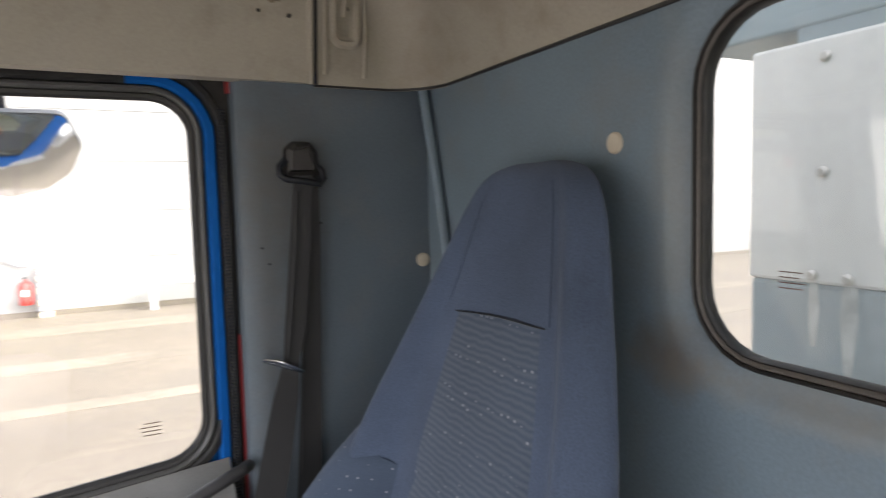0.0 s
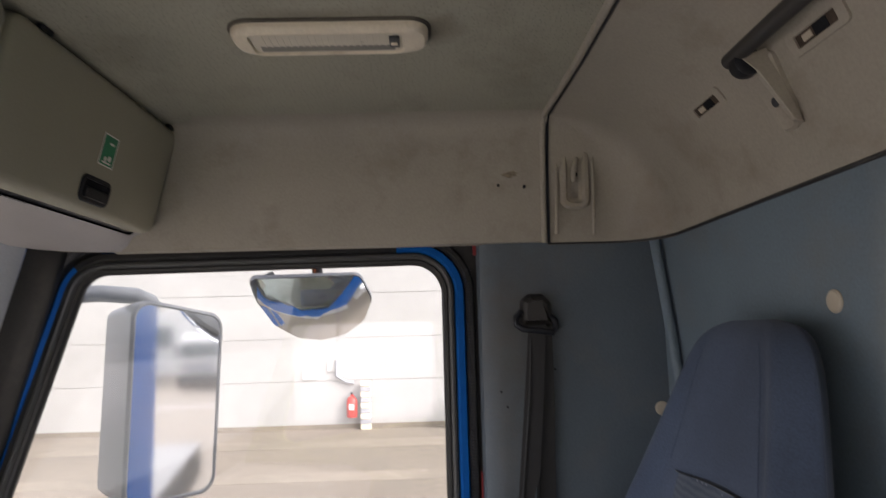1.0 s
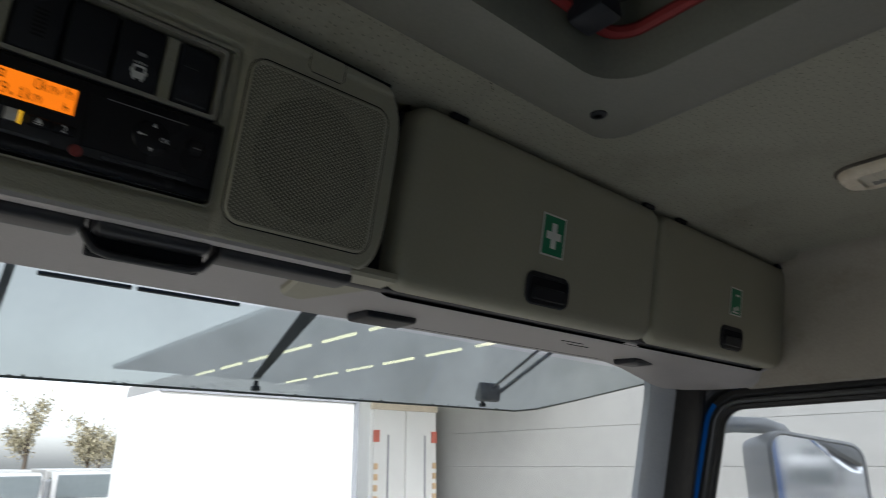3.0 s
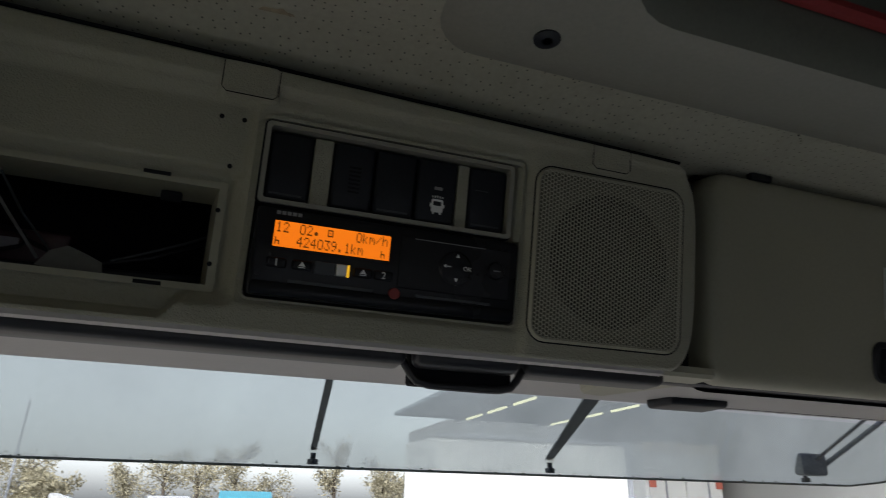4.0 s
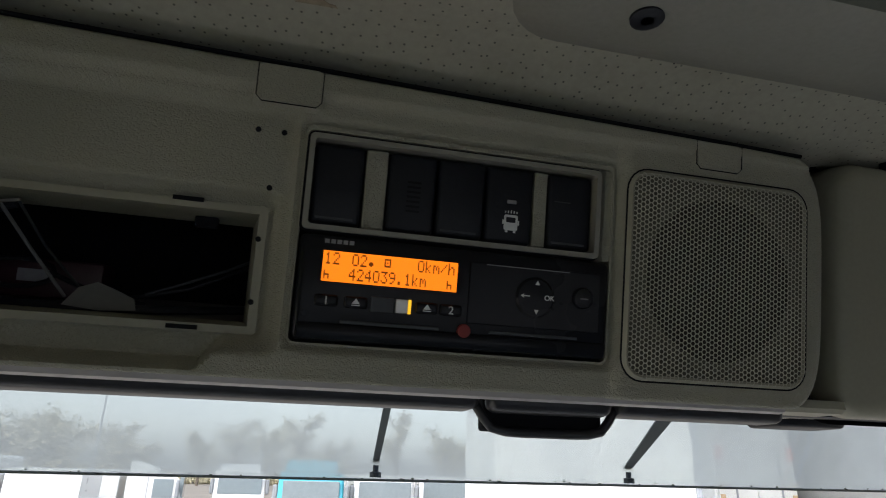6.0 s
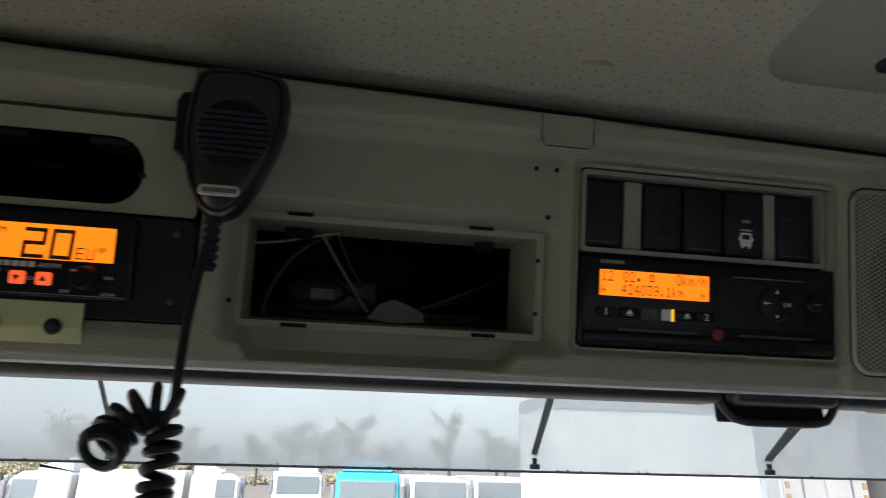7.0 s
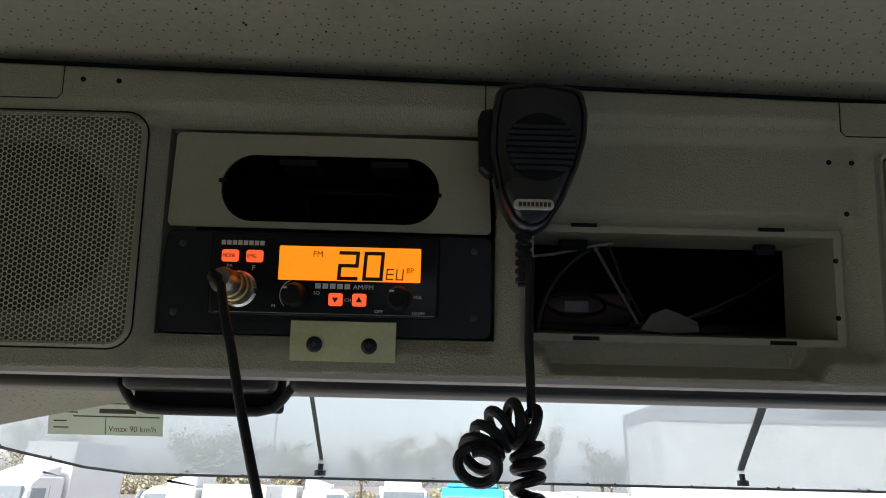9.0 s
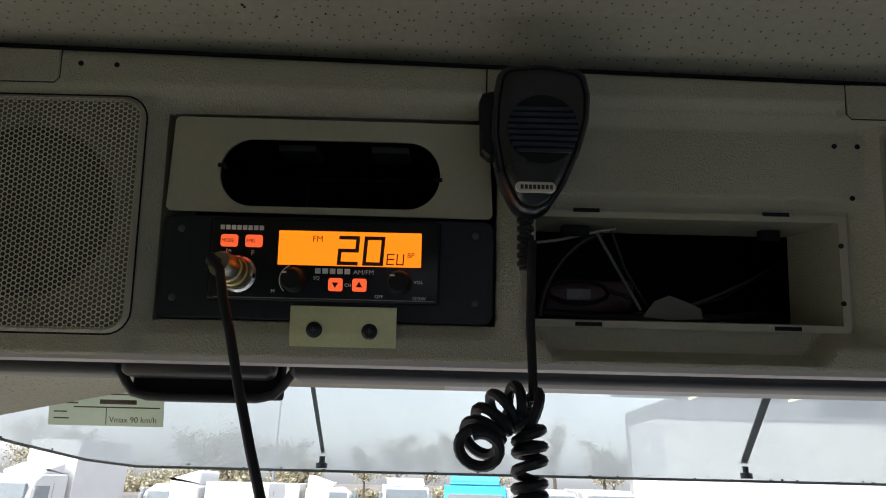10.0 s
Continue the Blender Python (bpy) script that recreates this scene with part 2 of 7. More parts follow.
RUBBER = mat("black_rubber", (0.016, 0.016, 0.016), 0.5, vary=0.2, scale=12, grain=240, bump=0.2, grime=(0.10, 0.085, 0.07), grime_amount=0.2, spec=0.4)
BLUEPAINT = mat("blue_body_paint", (0.002, 0.095, 0.36), 0.42, vary=0.05, bump=0, spec=0.04)
PILLAR = mat("grey_pillar_plastic", (0.32, 0.335, 0.36), 0.45, vary=0.08, bump=0.2)
SHELLGREY = mat("grey_mirror_shell", (0.20, 0.21, 0.22), 0.4, vary=0.08, bump=0.05)
SEATCLOTH = mat("plain_blue_seat_cloth", (0.051, 0.070, 0.110), 0.95, vary=0.24, scale=6, grain=480, bump=0.6, sheen=0.08, spec=0.2)
SEATWEAVE = woven("patterned_blue_seat_cloth", (0.045, 0.061, 0.090), (0.12, 0.14, 0.165), 0.34)
SEATFLECK = woven("flecked_blue_seat_cloth", (0.054, 0.075, 0.114), (0.08, 0.10, 0.13), 0.05)
WEBBING = mat("grey_black_belt_webbing", (0.026, 0.026, 0.0275), 0.8, vary=0.12, scale=14, grain=900, bump=0.4)
CHROME = mat("polished_steel", (0.62, 0.62, 0.62), 0.2, metal=1.0, vary=0.05, bump=0)
BRUSHED = mat("brushed_aluminium", (0.55, 0.54, 0.50), 0.38, metal=1.0, vary=0.06, grain=500, bump=0.06)
BRASS = mat("brass", (0.55, 0.47, 0.24), 0.32, metal=1.0, vary=0.06, bump=0)
AMBER = glow("amber_display", (1.0, 0.215, 0.003), 0.36)
AMBER_KEY = glow("lit_orange_key", (1.0, 0.13, 0.03), 0.24)
BROWN_INK = glow("brown_lcd_ink", (0.35, 0.07, 0.0), 0.10)
INK = mat("dark_ink", (0.045, 0.014, 0.004), 0.6, vary=0, bump=0)
WHITEINK = mat("white_print", (0.80, 0.80, 0.78), 0.6, vary=0.04, bump=0)
GREYINK = mat("grey_print", (0.28, 0.28, 0.28), 0.6, vary=0.04, bump=0)
GREEN = mat("green_sticker", (0.005, 0.22, 0.10), 0.4, vary=0.06, bump=0.02)
WHITE = mat("white_sticker", (0.75, 0.75, 0.72), 0.45, vary=0.06, bump=0.02)
CREAM = mat("cream_plastic", (0.70, 0.62, 0.49), 0.45, vary=0.08, scale=9, bump=0.06, grime=(0.30, 0.23, 0.15), grime_amount=0.55)
LENS = mat("ribbed_cream_diffuser", (0.60, 0.55, 0.45), 0.3, vary=0.05, scale=20, grain=90, bump=0.3)
TANCAP = mat("tan_plastic_cap", (0.48, 0.42, 0.33), 0.5, vary=0.05, bump=0.05)
RED = mat("red_paint", (0.55, 0.03, 0.02), 0.35, vary=0.08, bump=0)
REDSEAL = mat("red_seal", (0.25, 0.02, 0.02), 0.6, vary=0.1, bump=0.1)
YELLOWTAB = mat("yellow_tab", (0.75, 0.60, 0.08), 0.5, vary=0.05, bump=0)
STICKERFILM = clear("thin_sticker_paper", (0.62, 0.64, 0.54), 0.02, 0.3, haze=0.55, milky=True, dust=(0.72, 0.74, 0.62))
GLASS = clear("window_glass", (0.90, 0.93, 0.92), 0.05, haze=0.015)
SCREEN_GLASS = clear("windscreen_glass", (0.86, 0.92, 0.90), 0.04, haze=0.02)
VISOR = clear("smoked_visor_plastic", (0.46, 0.488, 0.458), 0.04, 0.06, haze=0.63, milky=True, dust=(0.52, 0.54, 0.525))
MIRROR = mat("mirror_glass", (0.86, 0.87, 0.88), 0.03, metal=1.0, vary=0, bump=0)
WAREHOUSE = mat("pale_grey_metal_cladding", (0.36, 0.36, 0.35), 0.5, vary=0.05, scale=0.6, grain=3, bump=0)
WHITEPAINT = mat("white_vehicle_paint", (0.55, 0.55, 0.54), 0.3, vary=0.04, scale=0.8, grain=5, bump=0, coat=0.3)
TRAILERWHITE = mat("white_trailer_panel", (0.82, 0.82, 0.80), 0.4, vary=0.04, scale=0.6, grain=5, bump=0)
GREYBODY = mat("pale_grey_body_panel", (0.68, 0.69, 0.65), 0.45, vary=0.05, scale=3, grain=60, bump=0.05, grime=(0.20, 0.22, 0.22), grime_amount=0.10)
CONCRETE = mat("worn_concrete_yard", (0.195, 0.168, 0.135), 0.85, vary=0.16, scale=0.25, grain=6, bump=0.1, grime=(0.16, 0.143, 0.125), grime_amount=0.6)
TEAL = mat("teal_truck_paint", (0.03, 0.30, 0.39), 0.35, vary=0.05, scale=1, grain=5, bump=0)
TYRE = mat("tyre_rubber", (0.02, 0.02, 0.02), 0.8, vary=0.1, bump=0)
# the lighter grey-blue base holds the sky's reflection as colour
DARKGLASS = mat("sky_lit_vehicle_glass", (0.19, 0.22, 0.23), 0.08, vary=0.05, bump=0)
BARK = mat("bark", (0.10, 0.08, 0.06), 0.9, vary=0.2, scale=3, grain=30, bump=0.2)
LEAF = mat("autumn_leaves", (0.34, 0.305, 0.20), 0.8, vary=0.3, scale=0.8, grain=4, bump=0)
HAZYSTEEL = mat("weathered_grey_steel", (0.17, 0.18, 0.185), 0.6, vary=0.25, scale=40, bump=0.2)
STEEL_DARK = mat("dark_steel", (0.06, 0.065, 0.07), 0.5, metal=0.4, vary=0.1, bump=0.1)
TUBELIGHT = glow("strip_light", (1.0, 0.93, 0.55), 1.6)


# ---- mesh helpers ----
def part(name, bm, material, parent=None, label="", smooth=False):
    me = bpy.data.meshes.new(name)
    bmesh.ops.recalc_face_normals(bm, faces=bm.faces[:])
    bm.to_mesh(me)
    bm.free()
    me.materials.append(material)
    if smooth:
        me.shade_smooth()
        me.set_sharp_from_angle(angle=radians(38))
    ob = new(name, me)
    if parent:
        ob.parent = parent
    if label:
        ob["label"] = label
    return ob


def thing(name, label, category, m=None, group="", kind=""):
    ob = new(name)
    ob.empty_display_size = 0.05
    if m is not None:
        ob.matrix_world = m
    return tagged(ob, label, category, group, kind)


def box(x0, x1, y0, y1, z0, z1, bevel=0.0, seg=2, bm=None):
    own = bmesh.new()
    v = [own.verts.new((x, y, z)) for x in (x0, x1) for y in (y0, y1) for z in (z0, z1)]
    for f in ((0, 1, 3, 2), (4, 6, 7, 5), (0, 4, 5, 1), (2, 3, 7, 6), (0, 2, 6, 4), (1, 5, 7, 3)):
        own.faces.new([v[i] for i in f])
    bmesh.ops.recalc_face_normals(own, faces=own.faces[:])
    if bevel:
        bmesh.ops.bevel(own, geom=own.edges[:], offset=bevel, segments=seg, affect="EDGES", profile=0.5)
    return merge(bm, own)


def merge(bm, own):
    if bm is None:
        return own
    me = bpy.data.meshes.new("t")
    own.to_mesh(me)
    own.free()
    bm.from_mesh(me)
    bpy.data.meshes.remove(me)
    return bm


def rrect(x0, x1, y0, y1, r, n=6):
    """A rounded rectangle as a loop of points, anticlockwise."""
    pts = []
    for cx, cy, a in ((x1 - r, y0 + r, -90), (x1 - r, y1 - r, 0), (x0 + r, y1 - r, 90), (x0 + r, y0 + r, 180)):
        for i in range(n + 1):
            t = radians(a + 90 * i / n)
            pts.append((cx + r * math.cos(t), cy + r * math.sin(t)))
    return pts


def rpoly(pts, radii, n=7):
    """A polygon with rounded corners."""
    out = []
    k = len(pts)
    for i in range(k):
        p, a, b = Vector(pts[i]), Vector(pts[i - 1]), Vector(pts[(i + 1) % k])
        da, db = (a - p).normalized(), (b - p).normalized()
        half = da.angle(db) / 2
        d = radii[i] / math.tan(half)
        c = p + (da + db).normalized() * (radii[i] / math.sin(half))
        s, e = p + da * d - c, p + db * d - c
        for j in range(n + 1):
            q = s.lerp(e, j / n).normalized() * radii[i]
            out.append(tuple(c + q))
    return out


def offset_loop(loop, d):
    """The loop, grown outward by d."""
    k = len(loop)
    area = sum(loop[i - 1][0] * loop[i][1] - loop[i][0] * loop[i - 1][1] for i in range(k))
    s = 1 if area > 0 else -1
    out = []
    for i in range(k):
        a, b, p = Vector(loop[i - 1]), Vector(loop[(i + 1) % k]), Vector(loop[i])
        t = (b - a).normalized()
        out.append((p.x + s * d * t.y, p.y - s * d * t.x))
    return out


def inset(loop, d):
    """The loop drawn in towards its middle by about d."""
    n = len(loop)
    cx, cy = sum(p[0] for p in loop) / n, sum(p[1] for p in loop) / n
    wx, wy = max(abs(p[0] - cx) for p in loop), max(abs(p[1] - cy) for p in loop)
    return [(cx + (x - cx) * (1 - d / wx), cy + (y - cy) * (1 - d / wy)) for x, y in loop]


def plate(loop, w0, w1, bevel=0.0, bm=None):
    """A flat plate of a loop's shape between two heights, with a chamfered upper edge."""
    own = bmesh.new()
    k = len(loop)
    rings = [(loop, w0)]
    if bevel:
        rings += [(loop, w1 - bevel), (offset_loop(loop, -bevel), w1)]
    else:
        rings += [(loop, w1)]
    vs = [[own.verts.new((x, y, w)) for x, y in lp] for lp, w in rings]
    for a, b in zip(vs, vs[1:]):
        for i in range(k):
            own.faces.new((a[i], a[(i + 1) % k], b[(i + 1) % k], b[i]))
    own.faces.new(vs[-1])
    own.faces.new(vs[0][::-1])
    return merge(bm, own)


def band(loops, bm=None, closed=True):
    """Faces between loops of points in space, each of the same length."""
    own = bmesh.new()
    vs = [[own.verts.new(p) for p in lp] for lp in loops]
    k = len(loops[0])
    for a, b in zip(vs, vs[1:]):
        for i in range(k if closed else k - 1):
            own.faces.new((a[i], a[(i + 1) % k], b[(i + 1) % k], b[i]))
    return merge(bm, own)


def meets(loop, c, ang):
    """How far the ray from c at an angle goes to leave the loop."""
    d = Vector((math.cos(ang), math.sin(ang)))
    best = 0.0
    for i in range(len(loop)):
        a, b = Vector(loop[i - 1]) - c, Vector(loop[i]) - c
        e = b - a
        den = d.x * e.y - d.y * e.x
        if abs(den) < 1e-12:
            continue
        t = (a.x * e.y - a.y * e.x) / den
        s = (a.x * d.y - a.y * d.x) / den
        if t > 0 and -1e-6 <= s <= 1 + 1e-6:
            best = max(best, t)
    return best


def holed(outer, hole, w0, w1, bm=None):
    """A slab of the outer loop's shape with a hole, between two heights."""
    k = len(hole)
    c = Vector((sum(p[0] for p in hole) / k, sum(p[1] for p in hole) / k))
    angs = sorted({round(math.atan2(p[1] - c.y, p[0] - c.x), 5) for p in list(hole) + list(outer)})
    def at(loop, a):
        r = meets(loop, c, a)
        return c.x + r * math.cos(a), c.y + r * math.sin(a)
    o, h = [at(outer, a) for a in angs], [at(hole, a) for a in angs]
    rings = [[(x, y, w0) for x, y in h], [(x, y, w1) for x, y in h], [(x, y, w1) for x, y in o], [(x, y, w0) for x, y in o]]
    return band(rings + [rings[0]], bm)


def tube(pts, r, n=8, bm=None, closed=False, cap=True):
    """A round bar along points in space; r may be a list."""
    own = bmesh.new()
    P = [Vector(p) for p in pts]
    rings, up = [], None
    for i, p in enumerate(P):
        t = (P[(i + 1) % len(P)] - P[i - 1]) if closed or 0 < i < len(P) - 1 else (P[1] - P[0] if i == 0 else P[-1] - P[-2])
        t.normalize()
        if up is None:
            up = t.orthogonal().normalized()
        up = (up - t * up.dot(t)).normalized()
        side = t.cross(up)
        rad = r[i] if isinstance(r, (list, tuple)) else r
        rings.append([own.verts.new(p + (up * math.cos(2 * math.pi * j / n) + side * math.sin(2 * math.pi * j / n)) * rad) for j in range(n)])
    pairs = list(zip(rings, rings[1:])) + ([(rings[-1], rings[0])] if closed else [])
    for a, b in pairs:
        for j in range(n):
            own.faces.new((a[j], a[(j + 1) % n], b[(j + 1) % n], b[j]))
    if cap and not closed:
        own.faces.new(rings[0][::-1])
        own.faces.new(rings[-1])
    return merge(bm, own)


def lathe(profile, n=20, m=None, bm=None):
    """A turned shape from (radius, height) pairs about z."""
    own = bmesh.new()
    rings = [[own.verts.new((r * math.cos(2 * math.pi * j / n), r * math.sin(2 * math.pi * j / n), h)) for j in range(n)] for r, h in profile]
    for a, b in zip(rings, rings[1:]):
        for j in range(n):
            own.faces.new((a[j], a[(j + 1) % n], b[(j + 1) % n], b[j]))
    own.faces.new(rings[0][::-1])
    own.faces.new(rings[-1])
    if m is not None:
        own.transform(m)
    return merge(bm, own)


def words(name, text, size, material, parent, m, label="", wide=1.0, depth=0.0001):
    """Lettering as a mesh, its lower left corner at m."""
    cu = bpy.data.curves.new(name, "FONT")
    cu.body, cu.size, cu.extrude = text, size, depth
    tmp = new(name, cu)
    bpy.context.view_layer.update()
    me = bpy.data.meshes.new_from_object(tmp.evaluated_get(bpy.context.evaluated_depsgraph_get()))
    bpy.data.objects.remove(tmp)
    bpy.data.curves.remove(cu)
    me.transform(Matrix.Diagonal((wide, 1, 1, 1)))
    me.materials.clear()
    me.materials.append(material)
    ob = new(name, me)
    ob.parent = parent
    ob.matrix_local = m
    if label:
        ob["label"] = label
    return ob


def smoothstep(a, b, x):
    t = min(max((x - a) / (b - a), 0), 1)
    return t * t * (3 - 2 * t)


# Frame of the overhead console's sloping face: u along the cab's width, v up the face, w out of it.
TILT = math.atan(0.23)
FACE = Matrix(((1, 0, 0, 0), (0, -math.sin(TILT), -math.cos(TILT), 0.322), (0, math.cos(TILT), -math.sin(TILT), 1.97), (0, 0, 0, 1)))
XL, XR = -0.80, 1.30          # the cab's side walls
ROOF = 2.014


# ---- the cab's shell ----
def shell():
    # the floor is out of view; its pale colour serves the bounce from below
    floor = part("floor", box(XL - 0.1, XR + 0.15, -0.56, 1.0, 0.50, 0.55), mat("pale_bounce_floor", (0.50, 0.48, 0.41), 0.8, vary=0.15, bump=0.2))
    tagged(floor, "unseen cab floor, made pale to bounce light upward", "floor", kind="structure")
    # rear wall with the window opening
    win = rrect(-0.20, 0.736, 1.485, 1.772, 0.055)
    flip = Matrix(((1, 0, 0, 0), (0, 0, 1, 0), (0, 1, 0, 0), (0, 0, 0, 1)))   # (x, z, y) to (x, y, z)
    bm = holed([(XL - 0.1, 0.5), (XR + 0.03, 0.5), (XR + 0.03, 2.1), (XL - 0.1, 2.1)], offset_loop(win, 0.054), -0.545, -0.492)
    # the trim sinks towards the window
    hollow = ((0.054, -0.492), (0.050, -0.4922), (0.045, -0.4930), (0.039, -0.4955), (0.032, -0.4995), (0.024, -0.5035), (0.0170, -0.5046), (0.0150, -0.5048), (0.0530, -0.5300))
    bm = band([[(x, z, y) for x, z in offset_loop(win, o)] for o, y in hollow], bm)
    bm.transform(flip)
    wall = part("wall_rear", bm, REARTRIM, smooth=True)
    tagged(wall, "blue-grey moulded rear cab wall, scuffed below the window", "wall", kind="structure")
    w = thing("window_1", "rear cab window with a thick black rubber seal", "window", kind="structure")
    loops = []
    for off, y in ((0.014, -0.508), (0.0172, -0.500), (0.0165, -0.4950), (0.0150, -0.4935), (0.0132, -0.4945), (0.0124, -0.4975), (0.0082, -0.4985), (0.0076, -0.4965), (0.0064, -0.4962), (0.0050, -0.4985), (0.0046, -0.506), (0.006, -0.512)):
        loops.append([(x, y, z) for x, z in offset_loop(win, off)])
    seal = part("window_seal", band(loops), SEAL, w, "black rubber seal", smooth=True)
    part("seal_channel", band([[(x, y, z) for x, z in offset_loop(win, o)] for o, y in ((0.0126, -0.4968), (0.0115, -0.4958), (0.0095, -0.4962), (0.0080, -0.4975))]), SEALCORE, seal, "grey-brown channel, the seal's highlight put into its colour", smooth=True)
    g = plate(offset_loop(win, 0.0078), -0.5135, -0.5095)
    g.transform(flip)
    pane = part("pane", g, REARGLASS, w)
    pane.visible_shadow = False
    bm = bmesh.new()
    for i, wd in enumerate((0.030, 0.026, 0.034, 0.030)):
        box(0.672 - wd * 0.7, 0.672, -0.5075, -0.5072, 1.556 - i * 0.0045, 1.5569 - i * 0.0045, bm=bm)
    part("glass_mark", bm, INK, w, "small dark printed lines")

    # right side trim behind the door
    bm = bmesh.new()
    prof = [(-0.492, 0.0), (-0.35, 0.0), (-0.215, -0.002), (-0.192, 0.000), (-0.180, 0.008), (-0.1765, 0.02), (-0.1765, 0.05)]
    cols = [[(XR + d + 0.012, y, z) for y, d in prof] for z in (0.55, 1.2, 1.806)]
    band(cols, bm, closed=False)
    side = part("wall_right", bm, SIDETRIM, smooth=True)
    tagged(side, "blue-grey moulded side trim behind the passenger door, dirt and painted shade by the belt", "wall", kind="structure")
    outer = part("wall_outer_right", box(XR + 0.065, XR + 0.09, -0.56, -0.19, 0.5, 2.1), BLUEPAINT)
    tagged(outer, "blue painted outer side of the cab", "wall", kind="structure")
    # rounded joint strip in the corner of the rear and side trim
    strip = part("trim_strip", tube([(1.296, -0.478, 1.81), (1.262, -0.480, 1.68), (1.232, -0.482, 1.55), (1.20, -0.482, 1.2), (1.19, -0.482, 0.6)], 0.0085, 10), BLUEGREY, smooth=True)
    tagged(strip, "blue-grey rounded trim strip in the corner of the cab", "trim", kind="structure")

    # left side, not seen, open at the window; its yellow tints the bounced light
    lwin = rpoly([(-0.12, 1.22), (0.68, 1.10), (0.54, 1.71), (-0.12, 1.71)], [0.06] * 4)
    bm = holed([(-0.56, 0.5), (0.90, 0.5), (0.86, 1.0), (0.585, 1.86), (0.575, 2.1), (-0.56, 2.1)], lwin, XL - 0.05, XL)
    bm.transform(Matrix(((0, 0, 1, 0), (1, 0, 0, 0), (0, 1, 0, 0), (0, 0, 0, 1))))
    tagged(part("wall_left", bm, mat("olive_bounce_lining", (0.42, 0.46, 0.12), 0.7, vary=0.1, bump=0.1)), "unseen cab side with a window opening, olive-yellow to tint the bounced light", "wall", kind="structure")

    # front wall under the windscreen, unseen, stepped in and pale to bounce light up
    tagged(part("wall_front", band([[(x, 0.90, 1.02), (x, 0.80, 1.03), (x, 0.32, 1.00), (x, 0.22, 0.94), (x, 0.26, 0.54)] for x in (XL - 0.05, XR + 0.06)], closed=False), mat("grey_bounce_panel", (0.55, 0.54, 0.50), 0.6, vary=0.08, bump=0.1)), "unseen plain grey panel under the windscreen, added to bounce light upward", "wall", kind="structure")

    # outer roof skin
    bm = holed([(XL - 0.05, -0.56), (XR + 0.09, -0.56), (XR + 0.09, 0.60), (XL - 0.05, 0.60)], rrect(0.20, 0.60, -0.33, 0.235, 0.05), 2.085, 2.10)
    tagged(part("roof", bm, BLUEPAINT), "blue painted cab roof", "roof", kind="structure")


shell()


def cove(ds, dr, z):
    """One level of the rear panel's path: along the side, round the corner, along the rear."""
    x, y, r = XR - ds, -0.49 + dr, 0.085
    r = max(r - (ds + dr) * 0.35, 0.012)
    pts = [(x, -0.297, z), (x, -0.35, z)]
    for i in range(9):
        a = radians(90 * i / 8)
        pts.append((x - r + r * math.cos(a), y + r - r * math.sin(a), z))
    pts += [(x - r - 0.1 - 0.25 * i, y, z) for i in range(9)]
    return [(max(px, XL), py, pz) for px, py, pz in pts]


def centre_top(u):
    return 0.0285 - 0.0223 * u


